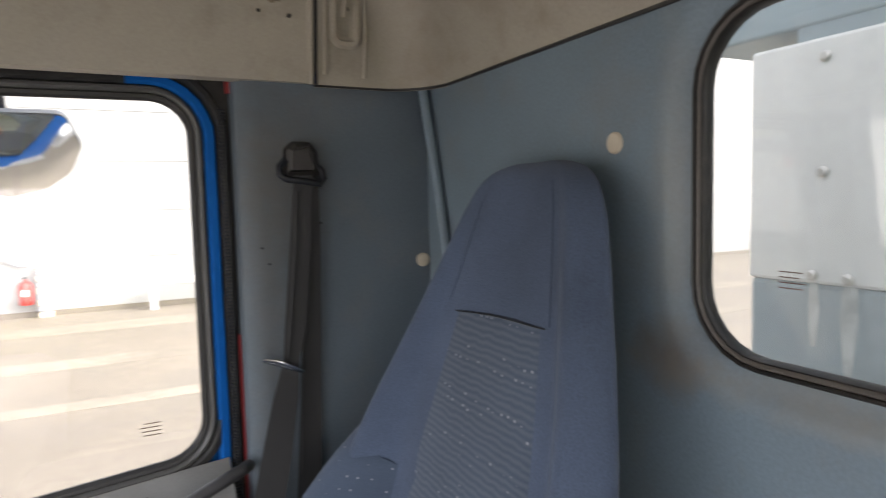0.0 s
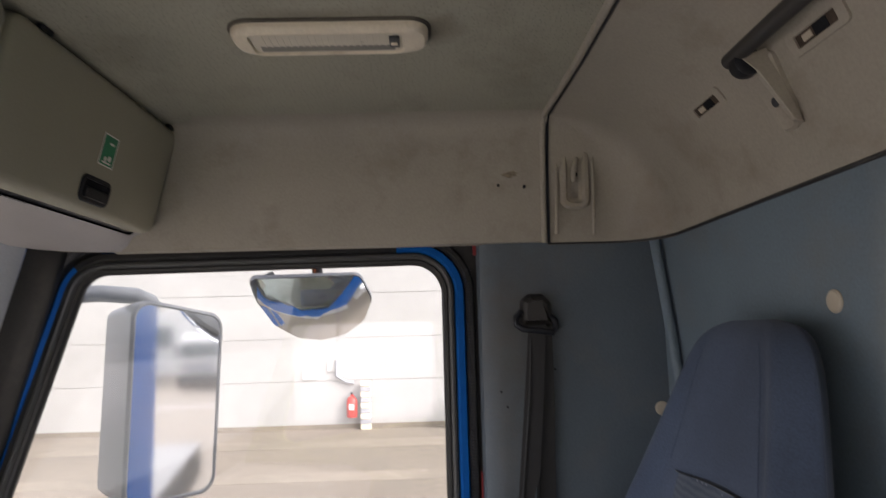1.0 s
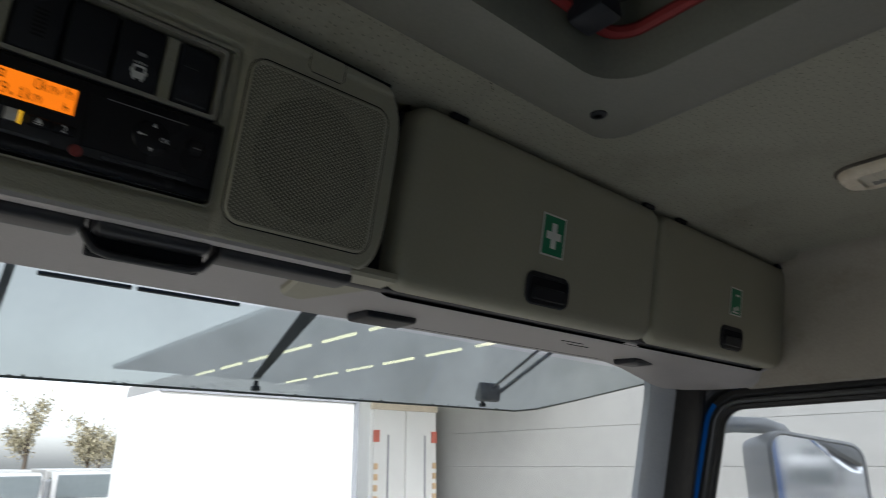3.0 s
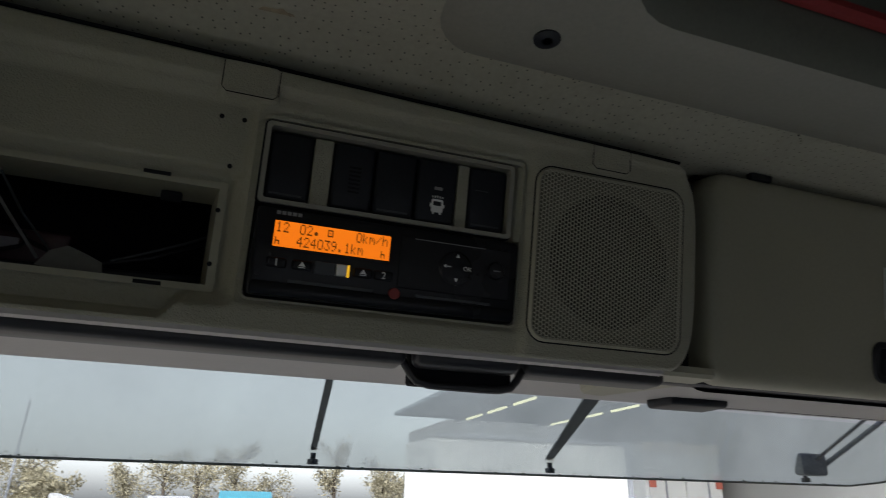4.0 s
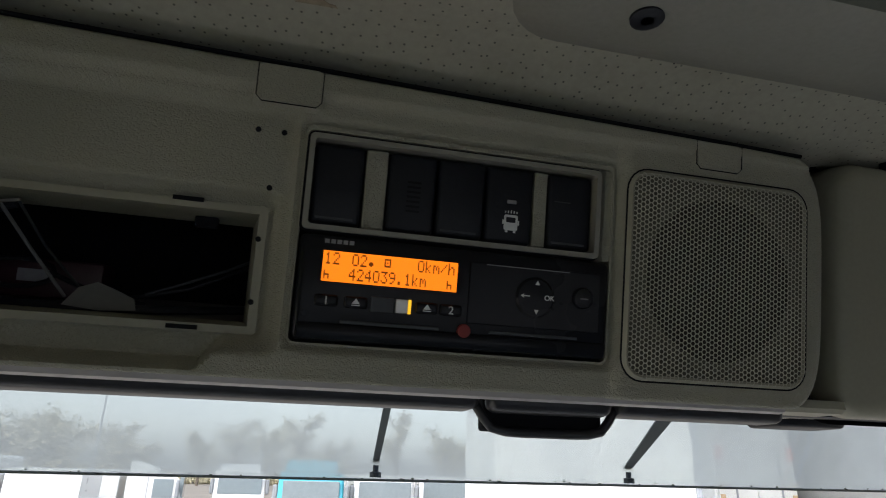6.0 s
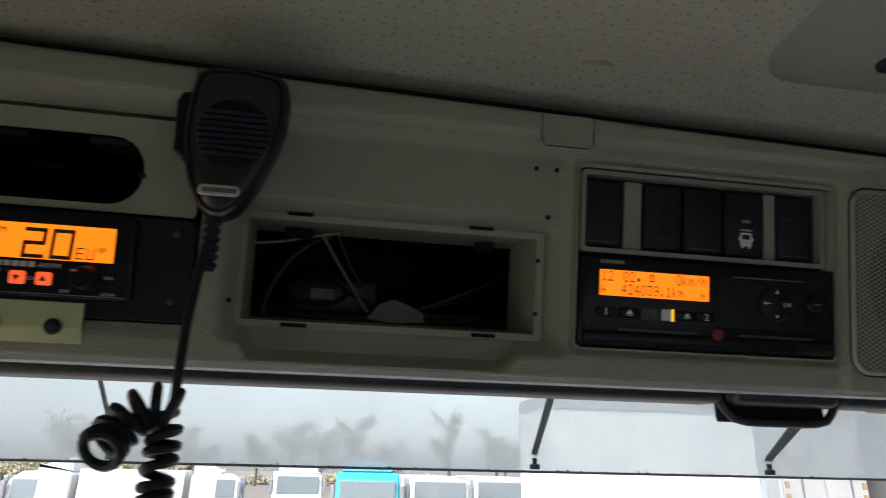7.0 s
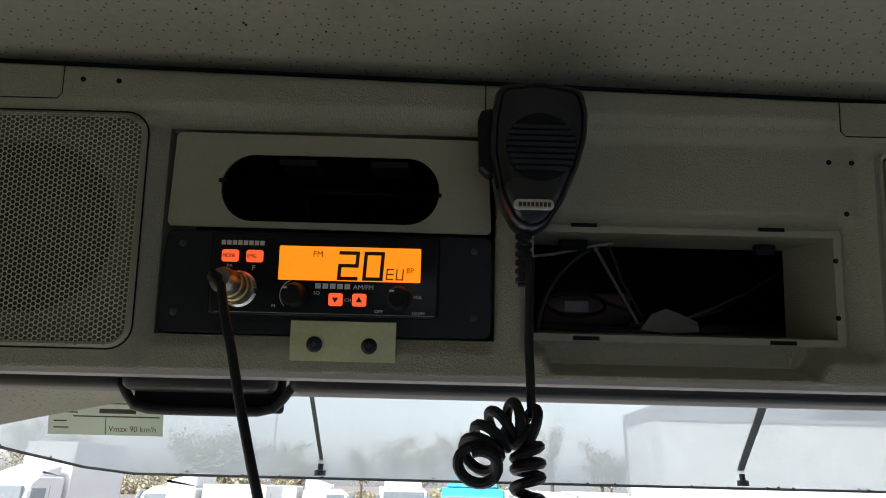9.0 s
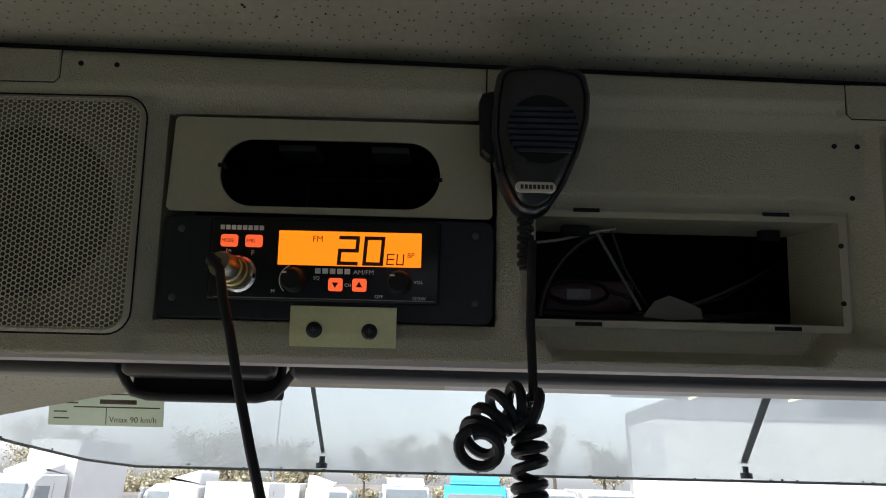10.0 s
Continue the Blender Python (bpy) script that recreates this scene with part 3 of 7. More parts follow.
def headlining():
    # ceiling, with the hatch opening
    hatch = rrect(0.215, 0.585, -0.31, 0.232, 0.06)
    bm = holed([(XL, -0.300), (XR - 0.055, -0.300), (XR - 0.055, 0.60), (XL, 0.60)], hatch, ROOF, ROOF + 0.02)
    c = part("ceiling", bm, CEIL, smooth=True)
    tagged(c, "stained grey-beige perforated vinyl headlining", "ceiling", kind="structure")
    # the headlining dips to meet the console and the lockers
    rows = []
    for i in range(41):
        x = XL + (XR - 0.055 - XL) * i / 40
        top = 1.9768 + 0.974 * min(centre_top(x), 0.0415) if x < 0.398 else 2.0075
        drop = ROOF - 0.0006 - min(top, ROOF - 0.0008)
        rows.append([(x, y, ROOF + 0.0010 - (drop + 0.0016) * q) for y, q in ((0.258, 0.0), (0.270, 0.06), (0.280, 0.16), (0.292, 0.40), (0.302, 0.70), (0.312, 0.94), (0.320, 1.0), (0.345, 1.0))])
    f = part("ceiling_front", band(rows, closed=False), CEIL, smooth=True)
    tagged(f, "front edge of the perforated headlining, dipping to the console", "ceiling", kind="structure")
    # side cheek, rounded into the ceiling
    bm = bmesh.new()
    sec = [(XR + 0.004, 1.806), (XR - 0.003, 1.84), (XR - 0.013, 1.90), (XR - 0.020, 1.95), (XR - 0.026, 1.98), (XR - 0.037, 2.000), (XR - 0.052, 2.011), (XR - 0.075, ROOF - 0.0005)]
    band([[(x, y, z) for x, z in sec] for y in (-0.297, -0.1, 0.1, 0.3, 0.44)], bm, closed=False)
    band([[(XR + 0.004, y, 1.806), (XR + 0.022, y, 1.804), (XR + 0.022, y, 1.83)] for y in (-0.297, 0.1, 0.44)], bm, closed=False)
    # the cheek turns the corner over the screen pillar
    rows = []
    for x, z in sec:
        d = XR - x
        row = []
        for i in range(9):
            a = radians(90 * i / 8)
            row.append((XR - 0.10 - d * 0.3 + (0.10 - d * 0.7) * math.cos(a), 0.44 + (0.13 - d * 0.7) * math.sin(a), z + 0.02 * smoothstep(3, 8, i)))
        rows.append(row)
    band(rows, bm, closed=False)
    c = part("cheek_panel", bm, LINER, smooth=True)
    tagged(c, "stained beige side panel between door and ceiling", "panel", kind="structure")

    # rear upper panel
    levels = [(-0.004, -0.004, 1.800), (0.0, 0.0, 1.803), (0.002, 0.004, 1.83), (0.008, 0.018, 1.88), (0.015, 0.038, 1.93), (0.022, 0.065, 1.965), (0.032, 0.110, 1.995), (0.040, 0.150, 2.008), (0.046, 0.186, 2.0125), (0.052, 0.190, 2.03)]
    bm = band([cove(*lv) for lv in levels], closed=False)
    p = part("rear_upper_panel", bm, LINER, smooth=True)
    tagged(p, "stained beige moulded panel above the rear window", "panel", kind="structure")
    # dark gap and lip where the panel meets the headlining
    seam = [(XR - ds - 0.0020, -0.2985, z) for ds, dr, z in levels[1:9]] + [(XR - 0.06 - 0.2 * i, -0.3045, 2.0125) for i in range(1, 10)]
    tagged(part("seam_gasket", tube(seam, 0.0028, 6), BLACK, smooth=True), "black gap between headlining and rear panel", "trim", kind="structure")
    lip = [(XR - ds - 0.002, -0.2905, z) for ds, dr, z in levels[1:9]] + [(XR - 0.06 - 0.2 * i, -0.2965, 2.0110) for i in range(1, 10)]
    tagged(part("panel_lip", tube(lip, 0.0050, 8), LINER, smooth=True), "rounded beige lip of the rear panel", "trim", kind="structure")
    # black tube paints the shadow line between beige panel and blue-grey wall
    edge = [(x, y, 1.8025) for x, y, z in cove(-0.002, 0.0, 1.80)]
    tagged(part("trim", tube(edge, 0.0024, 6), RUBBER, smooth=True), "thin dark tube drawing the shadow line under the rear panel", "trim", kind="structure")


headlining()


def windscreen():
    w = thing("window_2", "windscreen of the truck cab", "window", kind="structure")
    bm = bmesh.new()
    band([[(XL + 0.06, 0.578, 1.846), (0.25, 0.590, 1.850), (XR - 0.06, 0.578, 1.838)], [(XL, 0.845, 1.0), (0.25, 0.86, 1.0), (XR - 0.03, 0.845, 1.0)]], bm, closed=False)
    pane = part("pane", bm, SCREEN_GLASS, w)
    pane.visible_shadow = False
    # header between console and glass
    rows = []
    for x in (XL, -0.74, -0.68, -0.62, -0.56, -0.50, -0.45, -0.40, -0.2, 0.3, 0.8, 0.95, 1.0, 1.05, 1.1, 1.15, 1.20, 1.23, 1.26, 1.28, 1.292, 1.299, 1.302):
        yf = 0.570 if x < 1.20 else 0.44 + 0.13 * math.sqrt(max(1 - ((x - 1.20) / 0.1025) ** 2, 0))
        fall = 0.038 * smoothstep(1.03, 1.27, x) + 0.052 * smoothstep(-0.40, -0.74, x)
        row = [(x, 0.384, 1.862), (x, 0.387, 1.838)]
        for q in (0.03, 0.2, 0.4, 0.6, 0.8, 0.93, 1.0):
            row.append((x, 0.388 + (yf - 0.388) * q, 1.8355 + 0.010 * q - fall * smoothstep(0.0, 0.7, q)))
        row += [(x, yf + 0.006, 1.852 - fall), (x, yf + 0.014, 1.90 - fall)]
        rows.append(row)
    corner = part("corner_trim", band(rows[:9], closed=False), CEIL, smooth=True)
    tagged(corner, "perforated beige trim in the corner of the windscreen", "trim", kind="structure")
    bm = band(rows[8:], closed=False)
    h = part("header_trim", bm, mat("lilac_grey_header_plastic", (0.40, 0.38, 0.375), 0.5, vary=0.06, bump=0.15), smooth=True)
    tagged(h, "pale grey trim strip between console and windscreen", "trim", kind="structure")
    for y, x0, x1 in ((0.425, 0.46, 1.10), (0.556, 0.60, 1.12)):
        part("joint", box(x0, x1, y, y + 0.0011, 1.8352 + 0.010 * (y - 0.388) / 0.182, 1.8358 + 0.010 * (y - 0.388) / 0.182), DARK, h, "thin dark joint")
    for x0, y in ((0.80, 0.470), (0.835, 0.486)):
        part("slot", box(x0, x0 + 0.05, y, y + 0.0022, 1.8350 + 0.010 * (y - 0.388) / 0.182, 1.8358 + 0.010 * (y - 0.388) / 0.182), DARK, h, "short dark slot")
    tagged(part("roof_front", box(XL - 0.05, XR + 0.06, 0.60, 0.62, 1.88, 2.10), BLUEPAINT), "blue painted front of the roof", "wall", kind="structure")
    # screen pillar
    bm = bmesh.new()
    rows = []
    for z, y, x in ((1.86, 0.565, 1.235), (1.80, 0.580, 1.245), (1.6, 0.64, 1.255), (1.4, 0.70, 1.265), (1.2, 0.765, 1.275), (1.0, 0.83, 1.28)):
        rows.append([(x - 0.012, y + 0.03, z), (x - 0.020, y + 0.012, z), (x - 0.014, y - 0.008, z), (x + 0.006, y - 0.028, z), (x + 0.03, y - 0.043, z), (x + 0.06, y - 0.052, z), (x + 0.09, y - 0.045, z)])
    band([r[:4] for r in rows], bm, closed=False)
    p = part("pillar_trim", bm, PILLAR, smooth=True)
    tagged(p, "grey plastic trim of the windscreen pillar", "trim", kind="structure")
    dark = band([[(x - 0.002, y - 0.002, z) for x, y, z in r[3:]] for r in rows], closed=False)
    tagged(part("pillar_seal", dark, RUBBER, smooth=True), "black rubber seal along the windscreen pillar", "trim", kind="structure")
    bm = bmesh.new()
    rows = [[(XL - 0.06, y + 0.03, z), (XL - 0.01, y + 0.01, z), (XL - 0.02, y - 0.04, z), (XL - 0.06, y - 0.06, z)] for z, y, x in ((1.86, 0.565, 0), (1.4, 0.70, 0), (1.0, 0.83, 0))]
    band(rows, bm, closed=False)
    tagged(part("pillar_trim", bm, PILLAR, smooth=True), "grey plastic trim of the driver-side pillar", "trim", kind="structure")


windscreen()


def door():
    flip = Matrix(((0, 0, 1, 0), (1, 0, 0, 0), (0, 1, 0, 0), (0, 0, 0, 1)))   # (y, z, x) to (x, y, z)
    win = rpoly([(-0.118, 1.238), (0.70, 1.155), (0.508, 1.775), (-0.118, 1.780)], [0.065, 0.05, 0.05, 0.055])
    d = thing("door_1", "closed blue truck door with black inner trim", "door", kind="structure")
    X = 1.352
    loops = [[(X + w, y, z) for y, z in offset_loop(win, o)] for o, w in ((-0.003, 0.012), (-0.004, 0.004), (0.000, -0.001), (0.005, -0.002), (0.007, 0.002))]
    part("window_seal", band(loops), RUBBER, d, "black rubber window channel", smooth=True)
    loops = [[(X + w, y, z) for y, z in offset_loop(win, o)] for o, w in ((0.006, 0.004), (0.008, -0.003), (0.012, -0.006), (0.016, -0.004), (0.019, 0.004))]
    part("window_channel", band(loops), mat("grey_rubber_channel", (0.075, 0.075, 0.073), 0.32, vary=0.1, bump=0.05), d, "grey rubber window channel", smooth=True)
    loops = [[(X + w, y, z) for y, z in offset_loop(win, o)] for o, w in ((0.019, 0.012), (0.019, 0.000), (0.024, -0.004), (0.034, -0.003), (0.037, 0.012))]
    part("inner_frame", band(loops), RUBBER, d, "black covered door frame", smooth=True)
    # blue frame and weatherstrip run straight down past the window's rear corner
    line = rpoly([(-0.118, 0.90), (0.78, 0.90), (0.508, 1.775), (-0.118, 1.780)], [0.02, 0.05, 0.05, 0.055])
    def rail(o, w):
        lp = [(X + w, y, z) for y, z in offset_loop(line, o)]
        a, b = Vector(lp[23]), Vector(lp[24])
        return [tuple(b.lerp(a, q)) for q in (0.05, 0.03, 0.015)] + lp[24:] + [lp[0]]
    part("door_frame", band([rail(o, w - 0.0006) for o, w in ((0.019, 0.012), (0.019, 0.000), (0.024, -0.004), (0.034, -0.003), (0.037, 0.012))], closed=False), BLUEPAINT, d, "blue painted door frame", smooth=True)
    front = [[(x - 0.0010, y, z) for x, y, z in lp[11:20]] for lp in loops[2:4]]
    part("door_frame", band(front, closed=False), BLUEPAINT, d, "narrow blue painted front edge", smooth=True)
    loops = [[(X + w, y, z) for y, z in offset_loop(line, o)] for o, w in ((0.037, 0.012), (0.038, -0.006), (0.043, -0.012), (0.050, -0.011), (0.054, -0.004), (0.056, 0.012))]
    part("weatherstrip", band(loops), RUBBER, d, "ribbed black weatherstrip", smooth=True)
    bm = bmesh.new()
    for i in range(122):
        z = 1.11 + i * 0.0054
        box(X - 0.0125, X - 0.004, -0.1675, -0.157, z, z + 0.0026, bm=bm)
    part("weatherstrip_ribs", bm, BLACK, d)
    for z0, z1 in ((1.05, 1.42), (1.790, 1.812)):
        y0 = -0.1735 if z1 < 1.5 else -0.1775
        part("red_edge", box(X - 0.0135, X - 0.002, y0 - 0.0015, y0 + 0.0006 + 0.006 * (z1 > 1.5), z0, z1), REDSEAL, d, "thin red edge of the door opening")
    g = plate(win, X + 0.004, X + 0.008)
    g.transform(flip)
    pane = part("pane", g, GLASS, d)
    pane.visible_shadow = False
    bm = holed([(-0.19, 0.5), (0.92, 0.5), (0.66, 1.9), (-0.19, 1.9)], offset_loop(win, 0.0365), X + 0.010, X + 0.035)
    bm.transform(flip)
    part("door_skin", bm, BLUEPAINT, d)
    bm = holed([(-0.186, 1.15), (0.80, 1.15), (0.60, 1.88), (-0.186, 1.88)], offset_loop(win, 0.055), X + 0.004, X + 0.0095)
    bm.transform(flip)
    part("inner_panel", bm, RUBBER, d, "black inner edge of the door")
    # inner trim below the glass, stepping in towards the cab
    sec = [(1.222, 1.347), (1.212, 1.338), (1.200, 1.322), (1.188, 1.302), (1.170, 1.290), (1.0, 1.285), (0.56, 1.29)]
    bm = band([[(x, y, z + (0.0 if z < 1.1 else -0.10 * (y + 0.10))) for z, x in sec] for y in (-0.150, 0.0, 0.2, 0.45, 0.75, 0.9)], closed=False)
    part("door_trim", bm, mat("dark_grey_door_plastic", (0.19, 0.19, 0.187), 0.4, vary=0.1, bump=0.2), d, "black moulded inner door trim", smooth=True)
    part("trim_slot", box(1.312, 1.322, -0.03, 0.045, 1.1955, 1.2005), DARK, d, "narrow dark slot in the trim")
    part("grab_handle", tube([(1.31, -0.172, 1.222), (1.282, -0.158, 1.228), (1.266, -0.12, 1.220), (1.260, -0.06, 1.196), (1.258, 0.03, 1.16), (1.27, 0.08, 1.13)], 0.010, 10), mat("grey_black_handle", (0.05, 0.05, 0.052), 0.4, bump=0.1), d, "black plastic pull handle", smooth=True)
    bm = bmesh.new()
    for i, wd in enumerate((0.022, 0.028, 0.026, 0.024)):
        box(X + 0.0035, X + 0.0039, -0.055, -0.055 + wd, 1.298 - i * 0.006, 1.2992 - i * 0.006, bm=bm)
    part("glass_mark", bm, INK, d, "small dark printed lines")


door()


# ---- overhead console ----
def console_end(v):
    """The console's bowed end with its large rounded corners."""
    q = min(abs((v + 0.0612) / 0.0832), 0.9995)
    return 0.33 + 0.0655 * (1 - q ** 4) ** 0.2


def console_face():
    """The console's moulded face: rounded fields at their own depths, with three openings."""
    def axis(lo, hi, step, marks):
        cuts = sorted({lo, hi, *marks})
        out = []
        for p, q in zip(cuts, cuts[1:]):
            k = max(1, round((q - p) / step))
            out += [p + (q - p) * i / k for i in range(k)]
        return out + [hi]
    holes = ((-0.3705, -0.1730, -0.1200, 0.0028), (-0.148, 0.037, -0.1145, -0.052), (0.0595, 0.2430, -0.1205, -0.0035))
    us = axis(-0.79, 0.395, 0.0022, [h[i] for h in holes for i in (0, 1)] + [0.384, 0.389, 0.393])
    vs = axis(-0.1410, 0.0300, 0.0015, [h[i] for h in holes for i in (2, 3)])
    U, V = np.meshgrid(us, vs, indexing="ij")

    def field(u0, u1, v0, v1, r, soft):
        dx = np.abs(U - (u0 + u1) / 2) - (u1 - u0) / 2 + r
        dy = np.abs(V - (v0 + v1) / 2) - (v1 - v0) / 2 + r
        sd = np.hypot(np.maximum(dx, 0), np.maximum(dy, 0)) + np.minimum(np.maximum(dx, dy), 0) - r
        t = np.clip(0.5 - sd / (2 * soft), 0, 1)
        return t * t * (3 - 2 * t)

    H = np.full_like(U, 0.0045)
    def level(m, h):
        H[:] = H * (1 - m) + h * m
    level(field(-0.9, -0.3795, -0.2, 0.2, 0.004, 0.004), 0.0085)
    level(field(0.2475, 0.5, -0.2, 0.2, 0.004, 0.004), 0.0085)
    level(field(-0.9, 0.5, 0.0135, 0.2, 0.002, 0.0026), 0.0112)
    level(field(-0.3735, -0.1700, -0.1230, 0.0088, 0.009, 0.0058), -0.0005)
    level(field(-0.1555, 0.0535, -0.1250, 0.0060, 0.006, 0.004), -0.0050)
    level(field(-0.1530, 0.0470, -0.1200, -0.0415, 0.006, 0.003), -0.0150)
    # trapezoid pocket under the open slot
    sd = np.maximum.reduce([-0.1352 - V, V + 0.1178, (-0.1425 - U + (V + 0.1275) * -0.6) * 0.86, (U - 0.0205 - (V + 0.1275) * 0.8) * 0.8])
    t = np.clip(0.5 - sd / 0.0050, 0, 1)
    level(t * t * (3 - 2 * t), -0.0165)
    # tabs of the blanking caps
    level(field(0.0300, 0.0645, 0.0055, 0.06, 0.003, 0.001), 0.0112)
    level(field(0.2945, 0.3265, 0.0030, 0.06, 0.003, 0.001), 0.0108)
    level(field(0.0560, 0.2465, -0.1235, 0.0010, 0.006, 0.0025), 0.0005)
    # rounded rims of the openings, top edge and the end beside the locker
    def roll(d, r):
        t = 1 - np.clip(d / r, 0, 1)
        return r * (1 - np.sqrt(np.maximum(1 - t * t, 0)))
    H -= roll(0.395 - U, 0.011) + roll(0.0300 - V, 0.004) + roll(V + 0.1410, 0.0015)
    top = np.array([centre_top(u) for u in us])[:, None]
    W = np.where(V > 0.0135, 0.0135 + (V - 0.0135) * (top - 0.0135) / (0.0300 - 0.0135), V)
    ends = np.array([[console_end(v) for v in row] for row in W])
    U = np.where(U > 0.33, 0.33 + (U - 0.33) * (ends - 0.33) / 0.065, U)
    n, m = U.shape
    verts = np.stack([U, W, H], -1).reshape(-1, 3).tolist()
    faces = []
    for i in range(n - 1):
        cu = (us[i] + us[i + 1]) / 2
        for j in range(m - 1):
            cv = (vs[j] + vs[j + 1]) / 2
            if not any(h[0] < cu < h[1] and h[2] < cv < h[3] for h in holes):
                faces.append((i * m + j, (i + 1) * m + j, (i + 1) * m + j + 1, i * m + j + 1))
    # returns into the openings
    for h in holes:
        loop = [(h[0], h[2]), (h[1], h[2]), (h[1], h[3]), (h[0], h[3])]
        k = len(verts)
        ij = []
        for x, y in loop:
            ij.append(int(np.argmin(np.abs(np.array(us) - x))) * m + int(np.argmin(np.abs(np.array(vs) - y))))
            verts.append([x, y, -0.05])
        for q in range(4):
            r = (q + 1) % 4
            faces.append((ij[q], ij[r], k + r, k + q))
    me = bpy.data.meshes.new("face")
    me.from_pydata(verts, [], faces)
    me.materials.append(CONSOLE)
    me.shade_smooth()
    me.set_sharp_from_angle(angle=radians(50))
    return new("face", me)


def console():
    c = thing("overhead_console", "grey-beige moulded overhead console above the windscreen", "console", FACE)
    console_face().parent = c
    # rounded lip along the lower edge and the underside behind it
    bm = band([[(u, -0.1400, 0.0036), (u, -0.1435, 0.0026), (u, -0.1455, -0.002), (u, -0.1455, -0.009), (u, -0.142, -0.030), (u, -0.10, -0.2)] for u in (-0.79, -0.3, 0.1, 0.35, 0.368)], closed=False)
    part("lip", bm, mat("pale_console_lip", (0.42, 0.40, 0.39), 0.45, vary=0.05, bump=0.1), c, smooth=True)
    vv = [-0.1415 + 0.166 * i / 40 for i in range(41)]
    part("end_cheek", band([[(console_end(v) - 0.0004 - d, v, w) for v in vv] for d, w in ((0.0, -0.0055), (0.001, -0.012), (0.004, -0.06), (0.006, -0.16))], closed=False), CONSOLE, c, smooth=True)
    # blanking caps let into the top strip
    for u0, u1, v0, v1, w in ((0.0300, 0.0645, 0.0055, 0.0262, 0.0112), (0.2945, 0.3265, 0.0030, 0.0205, 0.0108), (-0.475, -0.432, 0.0165, 0.0365, 0.0112)):
        edge = [(u0, v1, w), (u0, v0 + 0.003, w), (u0 + 0.003, v0, w), (u1 - 0.003, v0, w), (u1, v0 + 0.003, w), (u1, v1, w)]
        part("cap_groove", tube(edge, 0.00032, 6), DARK, c)
        part("blanking_cap", plate(rrect(u0 + 0.0008, u1 - 0.0008, v0 + 0.0008, v1, 0.0025), w - 0.001, w + 0.0004, 0.0003), CONSOLE, c)
    # small screw holes
    for u, v, w in ((0.0320, -0.0060, -0.0048), (0.0460, -0.0060, -0.0048), (0.0412, -0.0380, -0.0048), (0.0378, -0.066, -0.0126), (0.0376, -0.101, -0.0126), (-0.1525, -0.104, 0.0042), (-0.4203, 0.0285, 0.0112), (-0.3990, 0.0280, 0.0112)):
        part("screw_hole", lathe([(0.0016, -0.0002), (0.0016, 0.0003), (0.0011, 0.0003)], 10, Matrix.Translation((u, v, w))), DARK, c)
    # clip slots above and below the open slot
    for u, v in ((-0.117, -0.0475), (-0.001, -0.0475), (-0.116, -0.1168), (0.0035, -0.1168)):
        w = -0.0126
        part("clip_slot", box(u - 0.008, u + 0.008, v - 0.0012, v + 0.0012, w - 0.001, w + 0.0004), DARK, c)
    # flange and sleeve of the open slot
    part("flange", holed(rrect(-0.1522, 0.0418, -0.1187, -0.0478, 0.0022, 3), [(-0.148, -0.1145), (0.037, -0.1145), (0.037, -0.052), (-0.148, -0.052)], -0.0165, -0.0128), LID, c, "raised flange round the open slot")
    bm = bmesh.new()
    lp0, lp1 = [(-0.148, -0.1145), (0.037, -0.1145), (0.037, -0.052), (-0.148, -0.052)], [(-0.160, -0.113), (0.031, -0.113), (0.031, -0.054), (-0.160, -0.054)]
    band([[(x, y, -0.0150) for x, y in lp0], [(x, y, -0.06) for x, y in lp1]], bm, closed=False)
    part("slot_sleeve", bm, CONSOLE, c)
    for u0, u1 in ((-0.128, -0.110), (0.000, 0.013)):
        part("clip_tab", box(u0, u1, -0.060, -0.0535, -0.040, -0.034, 0.001), DARK, c, "dark clip tab")
    bm = plate(rrect(-0.30, 0.12, -0.135, -0.02, 0.002, 2), -0.19, -0.188)
    for u0, u1, v0, v1 in ((-0.30, -0.298, -0.135, -0.02), (0.118, 0.12, -0.135, -0.02), (-0.30, 0.12, -0.135, -0.133), (-0.30, 0.12, -0.022, -0.02)):
        box(u0, u1, v0, v1, -0.188, -0.06, bm=bm)
    part("slot_back", bm, DARK, c, "dark hollow behind the open slot")
    # dark tube along the top edge stands for the gap's shadow line
    part("top_shadow_line", tube([(u, centre_top(u) + 0.0022, 0.0056) for u in [-0.79 + 1.165 * i / 30 for i in range(31)]], 0.0014, 6), DARK, c, "dark strip drawing the shadow gap under the headlining")
    part("seam_line", box(-0.1812, -0.1804, 0.0125, 0.032, 0.0105, 0.0114), DARK, c)
    return c


console_ob = console()


